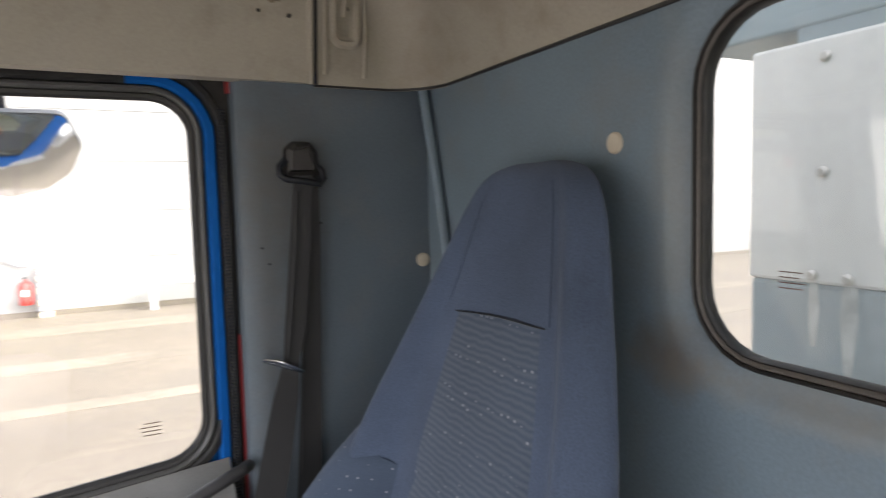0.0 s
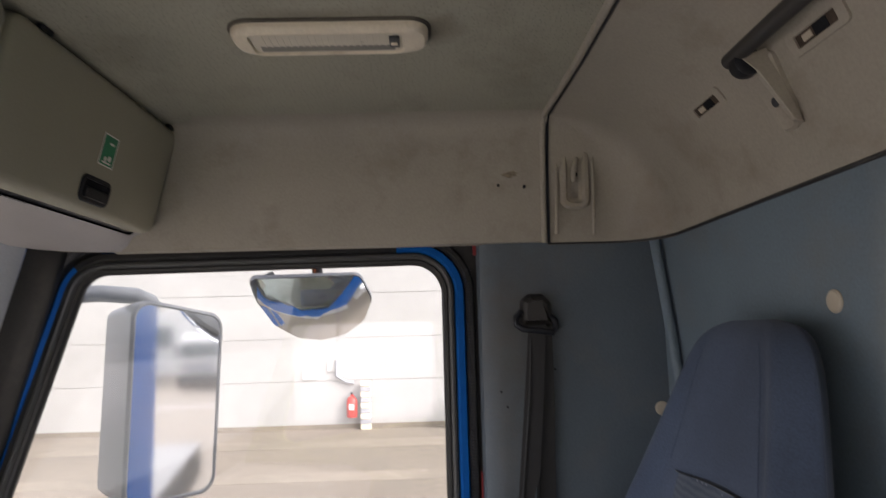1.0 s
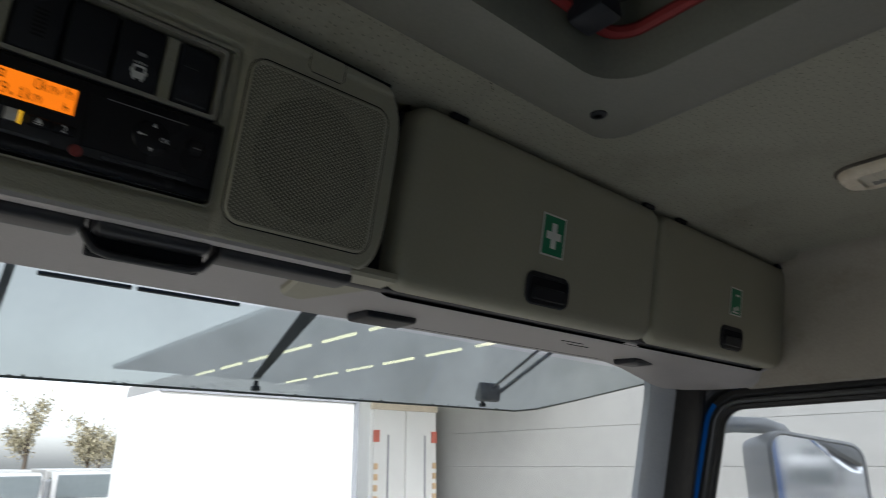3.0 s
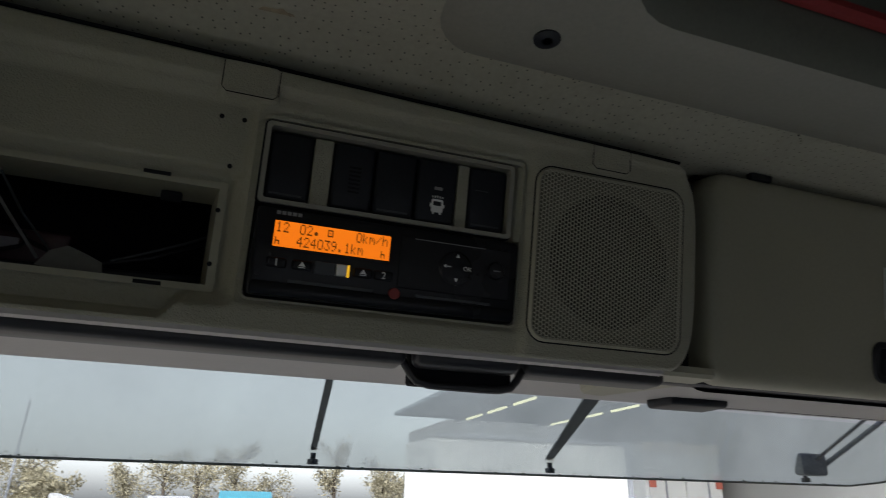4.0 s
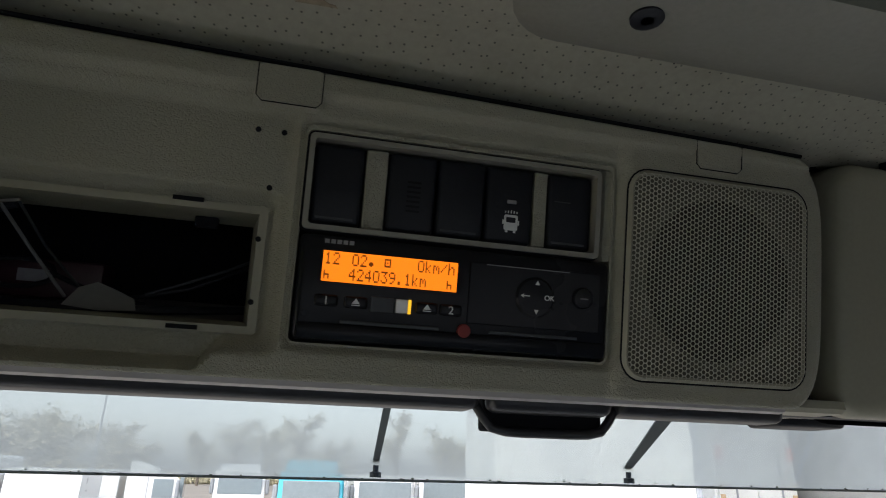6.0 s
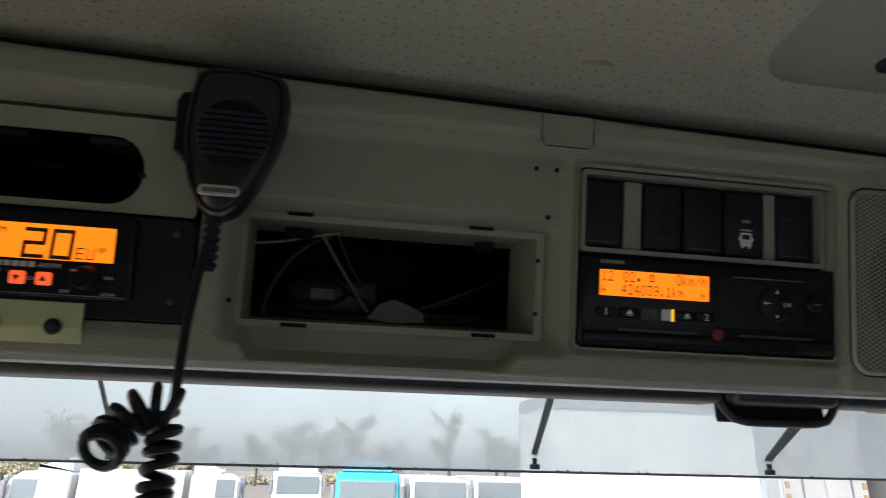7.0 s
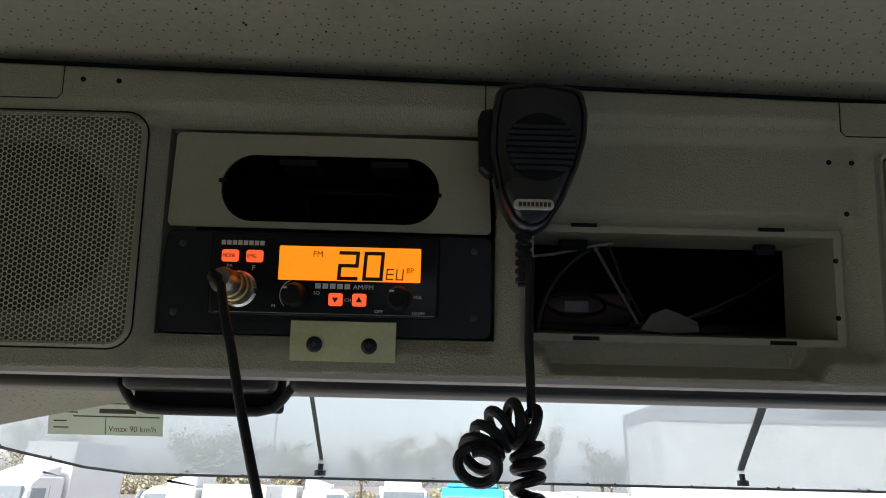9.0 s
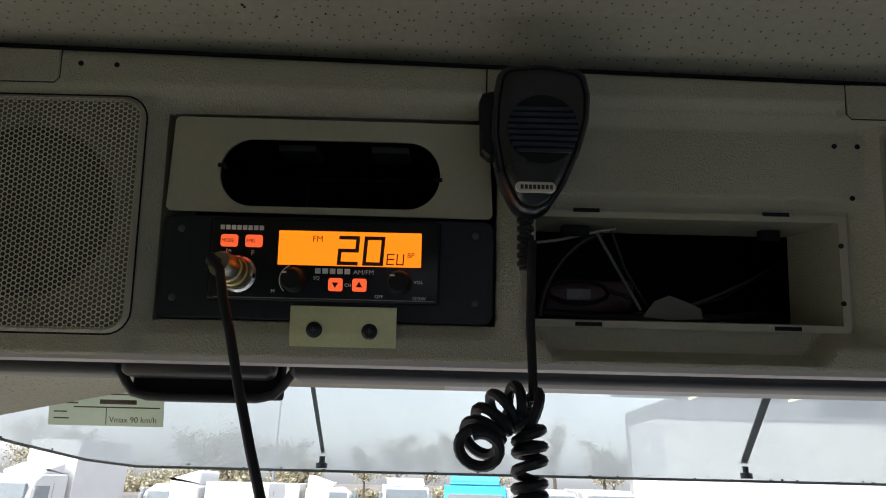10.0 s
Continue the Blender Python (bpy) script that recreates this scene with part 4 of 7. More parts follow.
def speaker(name_label, u0, u1, v0, v1):
    s = thing("speaker_grille", name_label, "speaker", FACE, group="console speakers")
    w = 0.0085
    lp = rrect(u0, u1, v0, v1, 0.012)
    part("grille_frame", band([[(x, y, w - 0.002) for x, y in offset_loop(lp, 0.0022)], [(x, y, w + 0.0004) for x, y in offset_loop(lp, 0.0014)], [(x, y, w + 0.0014) for x, y in offset_loop(lp, 0.0002)], [(x, y, w + 0.0024) for x, y in offset_loop(lp, -0.0006)], [(x, y, w + 0.0022) for x, y in offset_loop(lp, -0.0016)]]), LID, s, smooth=True)
    part("groove", band([[(x, y, w + 0.0003) for x, y in offset_loop(lp, 0.0024)], [(x, y, w + 0.0005) for x, y in offset_loop(lp, 0.0010)]]), DARK, s)
    pitch, r = 0.0030, 0.00124
    cx, cy = (u0 + u1) / 2, (v0 + v1) / 2
    verts, faces = [], []
    row, u = 0, u0
    while u < u1:
        v = v0 + (pitch / 2 if row % 2 else 0)
        while v < v1:
            # inside the rounded outline
            dx, dy = max(abs(u - cx) - ((u1 - u0) / 2 - 0.0132), 0), max(abs(v - cy) - ((v1 - v0) / 2 - 0.0132), 0)
            if math.hypot(dx, dy) < 0.0122:
                k = len(verts)
                for j in range(12):
                    a = math.pi / 6 * j
                    rr = pitch / math.sqrt(3) * (1.0 if j % 2 == 0 else math.cos(math.pi / 6))
                    verts.append((u + rr * math.cos(a), v + rr * math.sin(a), w + 0.0026))
                for j in range(12):
                    a = math.pi / 6 * j
                    verts.append((u + r * math.cos(a), v + r * math.sin(a), w + 0.0024))
                for j in range(12):
                    faces.append((k + j, k + (j + 1) % 12, k + 12 + (j + 1) % 12, k + 12 + j))
            v += pitch
        u += pitch * math.sqrt(3) / 2
        row += 1
    me = bpy.data.meshes.new("grille_mesh")
    me.from_pydata(verts, [], faces)
    me.materials.append(GRILLE)
    g = new("grille_mesh", me)
    g.parent = s
    tagged(g, "perforated speaker mesh", kind="stuff")
    part("backing", plate(offset_loop(lp, -0.002), w + 0.0003, w + 0.0007), mat("grille_backing", (0.145, 0.139, 0.11), 0.9, bump=0, spec=0.1), s)
    cone = lathe([(0.050, 0), (0.050, 0.0003), (0.047, 0.0006), (0.015, 0.0004), (0.001, 0.0004)], 36, Matrix.Translation((cx, cy, w + 0.0008)))
    part("speaker_cone", cone, mat("dark_speaker_cone", (0.062, 0.058, 0.048), 0.9, bump=0, spec=0.1), s, "dark round loudspeaker behind the mesh", smooth=True)
    return s


speaker("grey-beige perforated speaker grille beside the radio", -0.506, -0.3815, -0.1275, 0.008)
speaker("grey-beige perforated speaker grille beside the tachograph", 0.2515, 0.3755, -0.1275, -0.0035)


def storage_box(u0, u1, latch_u, label):
    b = thing("storage_box", label, "locker", FACE, group="overhead lockers")
    v0, v1, w = -0.149, 0.0325, -0.010
    lp = rrect(u0, u1, v0, v1, 0.024)
    bm = bmesh.new()
    rings = [(0.0, -0.20), (0.0, -0.019), (-0.0008, -0.0105), (-0.0030, -0.0045), (-0.0065, -0.0012), (-0.0105, 0.0), (-0.0150, 0.0003)]
    band([[(x, y, w + h) for x, y in offset_loop(lp, o)] for o, h in rings], bm)
    own = bmesh.new()
    own.faces.new([own.verts.new((x, y, w + 0.0003)) for x, y in offset_loop(lp, -0.0150)])
    merge(bm, own)
    part("lid", bm, LID, b, smooth=True)
    part("gap", band([[(x, y, w - 0.030) for x, y in offset_loop(lp, 0.006)], [(x, y, w - 0.040) for x, y in offset_loop(lp, 0.001)]]), DARK, b)
    if u0 < 0.5:
        part("end_gap", box(u0 - 0.029, u0 + 0.0005, v0 + 0.012, v1 - 0.012, w - 0.026, w - 0.022), DARK, b, "dark gap beside the console")
    # recessed pull latch
    lw, lh, lv = 0.036, 0.0175, -0.1155
    q = rrect(latch_u - lw, latch_u + lw, lv - lh, lv + lh, 0.011)
    la = part("latch", band([[(x, y, w + h) for x, y in offset_loop(q, o)] for o, h in ((0.001, 0.0005), (0.0, 0.0028), (-0.002, 0.0034), (-0.005, 0.003), (-0.006, -0.003))]), BLACK, b, "black recessed pull latch", smooth=True)
    part("latch_cup", plate(offset_loop(q, -0.005), w - 0.004, w + 0.0012), DARK, la)
    part("latch_paddle", plate(rrect(latch_u - 0.026, latch_u + 0.030, lv - 0.0125, lv + 0.003, 0.005), w + 0.0012, w + 0.0042, 0.0015), BLACK, la, smooth=True)
    for hu in (u0 + 0.055, u1 - 0.03):
        part("hinge", box(hu - 0.011, hu + 0.011, v1 - 0.0035, v1 + 0.0025, w - 0.008, w - 0.0005, 0.001), BLACK, b, "small black hinge")
    return b


storage_box(0.4185, 0.8540, 0.632, "grey-beige overhead locker with black latch and first aid sticker")
storage_box(0.8560, 1.284, 1.082, "grey-beige overhead locker with black latch in the cab corner")


def sticker(u, v, w, h, label):
    s = thing("sticker", label, "sticker", FACE @ Matrix.Translation((u, v, -0.0088)))
    part("green_field", box(-w / 2, w / 2, -h / 2, h / 2, 0, 0.0004), GREEN, s)
    part("white_edge", holed([(-w / 2 - 0.002, -h / 2 - 0.002), (w / 2 + 0.002, -h / 2 - 0.002), (w / 2 + 0.002, h / 2 + 0.002), (-w / 2 - 0.002, h / 2 + 0.002)], [(-w / 2, -h / 2), (w / 2, -h / 2), (w / 2, h / 2), (-w / 2, h / 2)], 0, 0.00045), WHITE, s)
    return s


st = sticker(0.631, -0.0535, 0.036, 0.044, "green first aid sticker with a white cross")
part("white_cross", box(-0.0125, 0.0125, -0.0043, 0.0043, 0.0004, 0.0008, bm=box(-0.0043, 0.0043, -0.0145, 0.0145, 0.0004, 0.0009)), WHITE, st)
st = sticker(1.088, -0.057, 0.034, 0.040, "green emergency sticker with small white symbols")
bm = box(-0.002, 0.010, 0.009, 0.012, 0.0004, 0.0008)
lathe([(0.0035, 0), (0.0035, 0.0004)], 12, Matrix.Translation((-0.004, -0.012, 0.0004)), bm)
box(-0.011, 0.011, -0.018, -0.0155, 0.0004, 0.0008, bm=bm)
lathe([(0.004, 0), (0.004, 0.0004)], 12, Matrix.Translation((0.006, -0.010, 0.0004)), bm)
part("white_symbols", bm, WHITE, st)


def cells(rows, xs, ys, z):
    """A flat figure of filled cells in a grid, one connected sheet; rows run from the top."""
    bm, seen = bmesh.new(), {}
    def vert(i, j):
        if (i, j) not in seen:
            seen[i, j] = bm.verts.new((xs[i], ys[j], z))
        return seen[i, j]
    n = len(rows)
    for r, row in enumerate(rows):
        for i, c in enumerate(row):
            if c not in " .":
                j = n - 1 - r
                bm.faces.new([vert(i, j), vert(i + 1, j), vert(i + 1, j + 1), vert(i, j + 1)])
    return bm


GLYPHS = {
    "0": " ### |#   #|#   #|#   #|#   #|#   #| ### ", "1": "  #  | ##  |  #  |  #  |  #  |  #  | ### ", "2": " ### |#   #|    #|   # |  #  | #   |#####",
    "3": "#####|   # |  #  |   # |    #|#   #| ### ", "4": "   # |  ## | # # |#  # |#####|   # |   # ", "9": " ### |#   #|#   #| ####|    #|   # | ##  ",
    "k": "#    |#    |#  # |# #  |##   |# #  |#  # ", "m": "     |     |## # |# # #|# # #|#   #|#   #", "h": "#    |#    |# ## |##  #|#   #|#   #|#   #",
    "/": "     |    #|   # |  #  | #   |#    |     ", ".": "     |     |     |     |     | ##  | ##  ", "o": "     |#####|#   #|# # #|#   #|#####|     ", "H": "     |     |#    |#    |#### |#  # |#  # ",
}


def dot_glyph(ch, u, v, z):
    rows = GLYPHS[ch].split("|")
    return cells(rows, [u + 0.00072 * i for i in range(6)], [v + 0.00094 * j for j in range(8)], z)


def tachograph():
    t = thing("tachograph", "black digital tachograph with a lit amber display", "tachograph", FACE)
    u0, u1, v0, v1 = 0.0605, 0.2420, -0.1190, -0.0610
    body = box(u0, u1, v0, v1, -0.03, 0.006, 0.004, 3)
    part("body", body, GLOSSBLACK, t, smooth=True)
    part("lower_chin", box(u0 + 0.002, u1 - 0.002, v0 + 0.001, v0 + 0.010, 0.004, 0.0082, 0.002), GLOSSBLACK, t, smooth=True)
    part("printer_door", box(0.1555, 0.236, -0.1035, -0.0685, 0.0052, 0.0068, 0.0006), GLOSSBLACK, t)
    part("door_line", box(0.165, 0.216, -0.0697, -0.0692, 0.0064, 0.0071), GREYINK, t)
    d = part("display", box(0.0735, 0.1485, -0.0868, -0.0702, 0.0058, 0.0066, 0.0004), AMBER, t, "lit amber display")
    z = 0.0067
    at = lambda u, v: Matrix.Translation((u, v, z))
    for txt, u, v in (("12", 0.0745, -0.0775), ("02", 0.0892, -0.0775), ("0km/h", 0.1255, -0.0775), ("424039.1km", 0.0880, -0.0855)):
        for i, ch in enumerate(txt):
            part("digit", dot_glyph(ch, u + i * 0.00435, v, z), BROWN_INK, d)
    part("symbol", lathe([(0.0013, 0), (0.0013, 0.0002)], 10, at(0.0995, -0.0757)), BROWN_INK, d)
    part("symbol", dot_glyph("o", 0.1068, -0.0775, z), BROWN_INK, d)
    for u in (0.0745, 0.1425):
        part("symbol", dot_glyph("H", u, -0.0855, z), BROWN_INK, d)
    # maker's mark as plain bars
    bm = bmesh.new()
    for i in range(5):
        box(0.0737 + i * 0.0033, 0.0762 + i * 0.0033, -0.0662, -0.0640, 0.0058, 0.0064, bm=bm)
    part("mark", bm, GREYINK, t, "small grey mark")
    # keys under the display
    for i, u in enumerate((0.0772, 0.0930, 0.1321, 0.1458)):
        k = part("key", box(u - 0.0064, u + 0.0064, -0.1002, -0.0938, 0.005, 0.0086, 0.0016, 3), GLOSSBLACK, t, smooth=True)
        if i in (1, 2):
            bm = bmesh.new()
            bm.faces.new([bm.verts.new((u + a, -0.0972 + b, 0.00875)) for a, b in ((-0.0022, -0.0006), (0.0022, -0.0006), (0, 0.0024))])
            box(u - 0.0022, u + 0.0022, -0.0988, -0.0983, 0.0080, 0.00875, bm=bm)
            part("arrow", bm, WHITEINK, k)
        else:
            words("number", "1" if i == 0 else "2", 0.0064, WHITEINK, k, Matrix.Translation((u - 0.0017, -0.0992, 0.0087)))
    part("switch_window", box(0.1010, 0.1140, -0.1012, -0.0930, 0.005, 0.0078, 0.0006), STEEL_DARK, t)
    part("slider", box(0.1145, 0.1215, -0.1010, -0.0932, 0.005, 0.0088, 0.0005), BRUSHED, t)
    part("slider_edge", box(0.1218, 0.1232, -0.1010, -0.0932, 0.005, 0.0084), glow("amber_edge", (1.0, 0.55, 0.02), 0.3), t)
    part("card_slot", box(0.0854, 0.1397, -0.1087, -0.1068, 0.0075, 0.0086, 0.0004), STEEL_DARK, t)
    part("card_slot", box(0.1687, 0.2221, -0.1083, -0.1066, 0.0055, 0.0080, 0.0004), STEEL_DARK, t)
    part("red_button", lathe([(0.0038, 0), (0.0038, 0.0022), (0.0032, 0.0028)], 20, Matrix.Translation((0.1541, -0.1078, 0.006))), mat("dull_red_plastic", (0.22, 0.02, 0.015), 0.5, bump=0), t, "round dull red button", smooth=True)
    kn = part("menu_key", lathe([(0.0118, 0), (0.0118, 0.0014), (0.0105, 0.0026), (0.003, 0.0030)], 28, Matrix.Translation((0.1949, -0.0858, 0.0060))), GLOSSBLACK, t, "round four-way key", smooth=True)
    for du, dv, tri in ((0, 0.0082, 1), (0, -0.0080, -1)):
        bm = bmesh.new()
        bm.faces.new([bm.verts.new((0.1955 + du + a, -0.0858 + dv + b * tri, 0.0092)) for a, b in ((-0.0014, -0.001), (0.0014, -0.001), (0, 0.0016))])
        part("arrow", bm, WHITEINK, kn)
    bm = box(0.1866, 0.1912, -0.0855, -0.0849, 0.0089, 0.0092)
    bm.faces.new([bm.verts.new((0.1866 + a, -0.0852 + b, 0.0092)) for a, b in ((-0.0010, 0), (0.0010, -0.0013), (0.0010, 0.0013))])
    part("arrow", bm, WHITEINK, kn)
    words("lettering", "OK", 0.0042, WHITEINK, kn, Matrix.Translation((0.2000, -0.0870, 0.0091)))
    pk = part("printer_key", lathe([(0.0064, 0), (0.0064, 0.0016), (0.0054, 0.0030), (0.001, 0.0033)], 24, Matrix.Translation((0.2245, -0.0838, 0.0062))), GLOSSBLACK, t, "round black key", smooth=True)
    part("key_mark", box(0.2220, 0.2270, -0.0846, -0.0838, 0.0094, 0.0098), GREYINK, pk)
    part("screw", lathe([(0.0016, 0), (0.0016, 0.001)], 10, Matrix.Translation((0.0665, -0.1045, 0.006))), BLACK, t)
    for i in range(3):
        part("chin_joint", box(0.110 + i * 0.05, 0.111 + i * 0.05, v0 + 0.0005, v0 + 0.003, 0.006, 0.0085), DARK, t)


tachograph()


def switch_panel():
    s = thing("switch_panel", "black rocker switch panel in a grey frame", "switch panel", FACE)
    u0, u1, v0, v1 = 0.0605, 0.2350, -0.0592, -0.0055
    part("frame", holed(rrect(u0, u1, v0, v1, 0.003), rrect(u0 + 0.003, u1 - 0.003, v0 + 0.003, v1 - 0.0028, 0.002), -0.02, 0.004), mat("grey_switch_frame", (0.27, 0.26, 0.22), 0.45, vary=0.05, bump=0.05), s)
    part("backing", box(u0, u1, v0, v1, -0.022, -0.012), DARK, s)
    # the panel's rim in the console
    part("rim", holed(rrect(0.0585, 0.2435, -0.1215, -0.0015, 0.004), rrect(u0 - 0.0014, u1 + 0.0073, -0.1202, v1 + 0.0014, 0.004), -0.03, 0.0038), CONSOLE, s)
    part("gap", holed(rrect(u0 - 0.0016, u1 + 0.0012, v0 - 0.001, v1 + 0.0016, 0.004), rrect(u0, u1, v0, v1, 0.003), -0.012, 0.0012), DARK, s)
    part("side_slope", band([[(u1 + 0.0010, v, -0.004), (u1 + 0.0040, v, 0.0005), (0.2436, v, 0.0036)] for v in (v0 - 0.001, v1 + 0.0012)], closed=False), CONSOLE, s)
    a, b = v0 + 0.0042, v1 - 0.0040
    for uu0, uu1 in ((0.0928, 0.1052), (0.1945, 0.2028)):
        part("blank", box(uu0, uu1, a, b, -0.012, -0.003, 0.0008), CONSOLE, s, "grey-beige blank")
    slots = ((0.0640, 0.0918, "key"), (0.1062, 0.1340, "plain"), (0.1352, 0.1636, "key"), (0.1648, 0.1938, "symbol"), (0.2036, 0.2318, "key2"))
    for n, (x0, x1, what) in enumerate(slots):
        bm = box(x0, x1, a, b, -0.014, -0.0022, 0.0026, 3)
        k = part("rocker_switch", bm, BLACK, s, "black rocker switch", smooth=True)
        if what.startswith("key"):
            part("marker", box(x0 + 0.003, x1 - 0.004, a + 0.003, a + 0.0042, -0.003, -0.0017), STEEL_DARK, k)
        if what == "plain":
            for i in range(7):
                part("ridge", box(x0 + 0.011, x1 - 0.009, a + 0.012 + i * 0.0028, a + 0.0132 + i * 0.0028, -0.004, -0.0018), GLOSSBLACK, k)
        if what == "key2":
            part("marker", box(x0 + 0.004, x1 - 0.014, b - 0.017, b - 0.0164, -0.0046, -0.0019), STEEL_DARK, k)
        if what == "symbol":
            cu, cv, w = (x0 + x1) / 2 + 0.0012, a + 0.0125, -0.0022
            bm = holed([(cu + p, cv + q) for p, q in rrect(-0.0042, 0.0042, -0.0045, 0.0048, 0.001, 2)], [(cu + p, cv + q) for p, q in rrect(-0.0030, 0.0030, 0.0002, 0.0034, 0.0006, 2)], w, w + 0.0004)
            for dx in (-0.0052, 0.0044):
                box(cu + dx, cu + dx + 0.0008, cv - 0.001, cv + 0.0016, w, w + 0.0004, bm=bm)
            for dx in (-0.0032, 0.0018):
                box(cu + dx, cu + dx + 0.0014, cv - 0.0058, cv - 0.0045, w, w + 0.0004, bm=bm)
            for i in range(5):
                x = cu - 0.0036 + i * 0.0018
                box(x - 0.0003, x + 0.0003, cv + 0.0058, cv + 0.0076 - abs(i - 2) * 0.0003, w, w + 0.0004, bm=bm)
            part("lorry_symbol", bm, WHITEINK, k, "white lorry symbol with beams")
            part("lamp_lens", box(cu - 0.003, cu + 0.003, cv + 0.0115, cv + 0.0138, -0.0048, -0.0016, 0.0005), GREYINK, k)


switch_panel()


def seven_segment(ch, x, y, h, w, th, z):
    """A lit-crystal digit, its bars meeting at the corners."""
    shown = {"2": ("###", "  #", "###", "#  ", "###"), "0": ("###", "# #", "# #", "# #", "###"), "E": ("###", "#  ", "###", "#  ", "###"), "U": ("# #", "# #", "# #", "# #", "###")}[ch]
    lean = 0.06
    bm = cells(shown, [x - th / 2, x + th / 2, x + w - th / 2, x + w + th / 2], [y - th / 2, y + th / 2, y + h / 2 - th / 2, y + h / 2 + th / 2, y + h - th / 2, y + h + th / 2], z)
    for v in bm.verts:
        v.co.x += (v.co.y - y) * lean
    return bm


def cb_radio():
    # grey-beige lid with a long oval opening above the radio
    l = thing("radio_slot_lid", "grey-beige cover plate with a long oval opening", "cover", FACE)
    lp = rpoly([(-0.3672, -0.0566), (-0.1755, -0.0576), (-0.1785, -0.0006), (-0.3652, 0.0004)], [0.003] * 4, 3)
    oval = rrect(-0.3370, -0.2070, -0.0530, -0.0122, 0.0195, 9)
    bm = holed(lp, oval, 0.0008, 0.003)
    part("plate", bm, LID, l)
    part("notch", box(-0.3385, -0.3335, -0.0300, -0.0275, 0.0005, 0.0033), DARK, l)
    part("notch", box(-0.2105, -0.2055, -0.0360, -0.0335, 0.0005, 0.0033), DARK, l)
    part("backing", box(-0.372, -0.172, -0.060, 0.004, -0.16, -0.155), DARK, l, "dark hollow behind the opening")
    lp = rrect(-0.371, -0.173, -0.059, 0.003, 0.002, 2)
    part("hollow_side", band([[(x, y, -0.155) for x, y in lp], [(x, y, -0.008) for x, y in lp]]), DARK, l)
    for u in (-0.30, -0.24):
        part("inner_bracket", box(u - 0.012, u + 0.012, -0.010, -0.006, -0.06, -0.03), STEEL_DARK, l)

    r = thing("cb_radio", "black two-way radio with lit amber display in a black mounting plate", "radio", FACE)
    lp = rpoly([(-0.3690, -0.1190), (-0.1745, -0.1190), (-0.1745, -0.0590), (-0.3665, -0.0590)], [0.006] * 4, 4)
    part("mounting_plate", plate(lp, -0.02, 0.0035, 0.001), BLACK, r, "black mounting plate")
    for u, v in ((-0.3565, -0.0672), (-0.1853, -0.0677), (-0.1850, -0.1068), (-0.3592, -0.1074)):
        part("screw", lathe([(0.0022, 0), (0.0022, 0.0006), (0.0016, 0.001)], 12, Matrix.Translation((u, v, 0.0034))), STEEL_DARK, r, smooth=True)
    f = part("front", box(-0.3385, -0.2055, -0.1085, -0.0605, 0.0, 0.0085, 0.0022, 3), GLOSSBLACK, r, "gloss black radio front", smooth=True)
    w = 0.0086
    part("front_line", box(-0.334, -0.208, -0.1068, -0.1064, w - 0.0004, w + 0.0001), GREYINK, f)
    d = part("display", box(-0.2984, -0.2165, -0.0876, -0.0678, w - 0.0006, w + 0.0006, 0.0004), AMBER, r, "lit amber display")
    z = w + 0.0007
    for ch, u, h, wd, th in (("2", -0.2635, 0.0148, 0.0098, 0.0021), ("0", -0.2490, 0.0148, 0.0098, 0.0021), ("E", -0.2360, 0.0058, 0.0036, 0.0007), ("U", -0.2304, 0.0058, 0.0036, 0.0007)):
        part("digit", seven_segment(ch, u, -0.0861, h, wd, th, z + 0.0001), INK, d)
    words("lettering", "FM", 0.0052, INK, d, Matrix.Translation((-0.2790, -0.0741, z)), wide=0.95)
    words("lettering", "BP", 0.0044, INK, d, Matrix.Translation((-0.2246, -0.0822, z)), wide=0.9)
    for u, txt in ((-0.3266, "MODE"), (-0.3125, "EMG")):
        k = part("lit_key", box(u - 0.0050, u + 0.0050, -0.0780, -0.0708, w - 0.001, w + 0.0018, 0.0014), AMBER_KEY, r, "lit orange key", smooth=True)
        words("lettering", txt, 0.0030, INK, k, Matrix.Translation((u - 0.0040, -0.0755, w + 0.0019)), wide=0.85)
    for u, s in ((-0.2648, -1), (-0.2512, 1)):
        k = part("lit_key", box(u - 0.0041, u + 0.0041, -0.1020, -0.0946, w - 0.001, w + 0.0018, 0.0012), AMBER_KEY, r, "lit orange key", smooth=True)
        bm = bmesh.new()
        bm.faces.new([bm.verts.new((u + a, -0.0984 + b * s, w + 0.0020)) for a, b in ((-0.0018, -0.0012), (0.0018, -0.0012), (0, 0.0020))])
        part("arrow", bm, INK, k)
    for txt, u, v, sz in (("CH", -0.2599, -0.0993, 0.0026), ("SQ", -0.2778, -0.0956, 0.0027), ("VOL", -0.2205, -0.0968, 0.0026), ("OFF", -0.2425, -0.1054, 0.0026), ("M", -0.3015, -0.1036, 0.0027), ("12/24V", -0.2212, -0.1060, 0.0025), ("AM/FM", -0.2550, -0.0921, 0.0036), ("PA", -0.3285, -0.0810, 0.0026), ("F", -0.3140, -0.0825, 0.0040)):
        words("lettering", txt, sz, WHITEINK, f, Matrix.Translation((u, v, w)), wide=1.1)
    for u0, n, stp, vv, hh in ((-0.3322, 8, 0.0032, -0.0680, 0.0026), (-0.2768, 5, 0.0042, -0.0922, 0.0030)):
        for i in range(n):
            part("mark", box(u0 + i * stp, u0 + i * stp + stp * 0.76, vv, vv + hh, w - 0.0003, w + 0.0003), WHITEINK, f, "plain white mark")
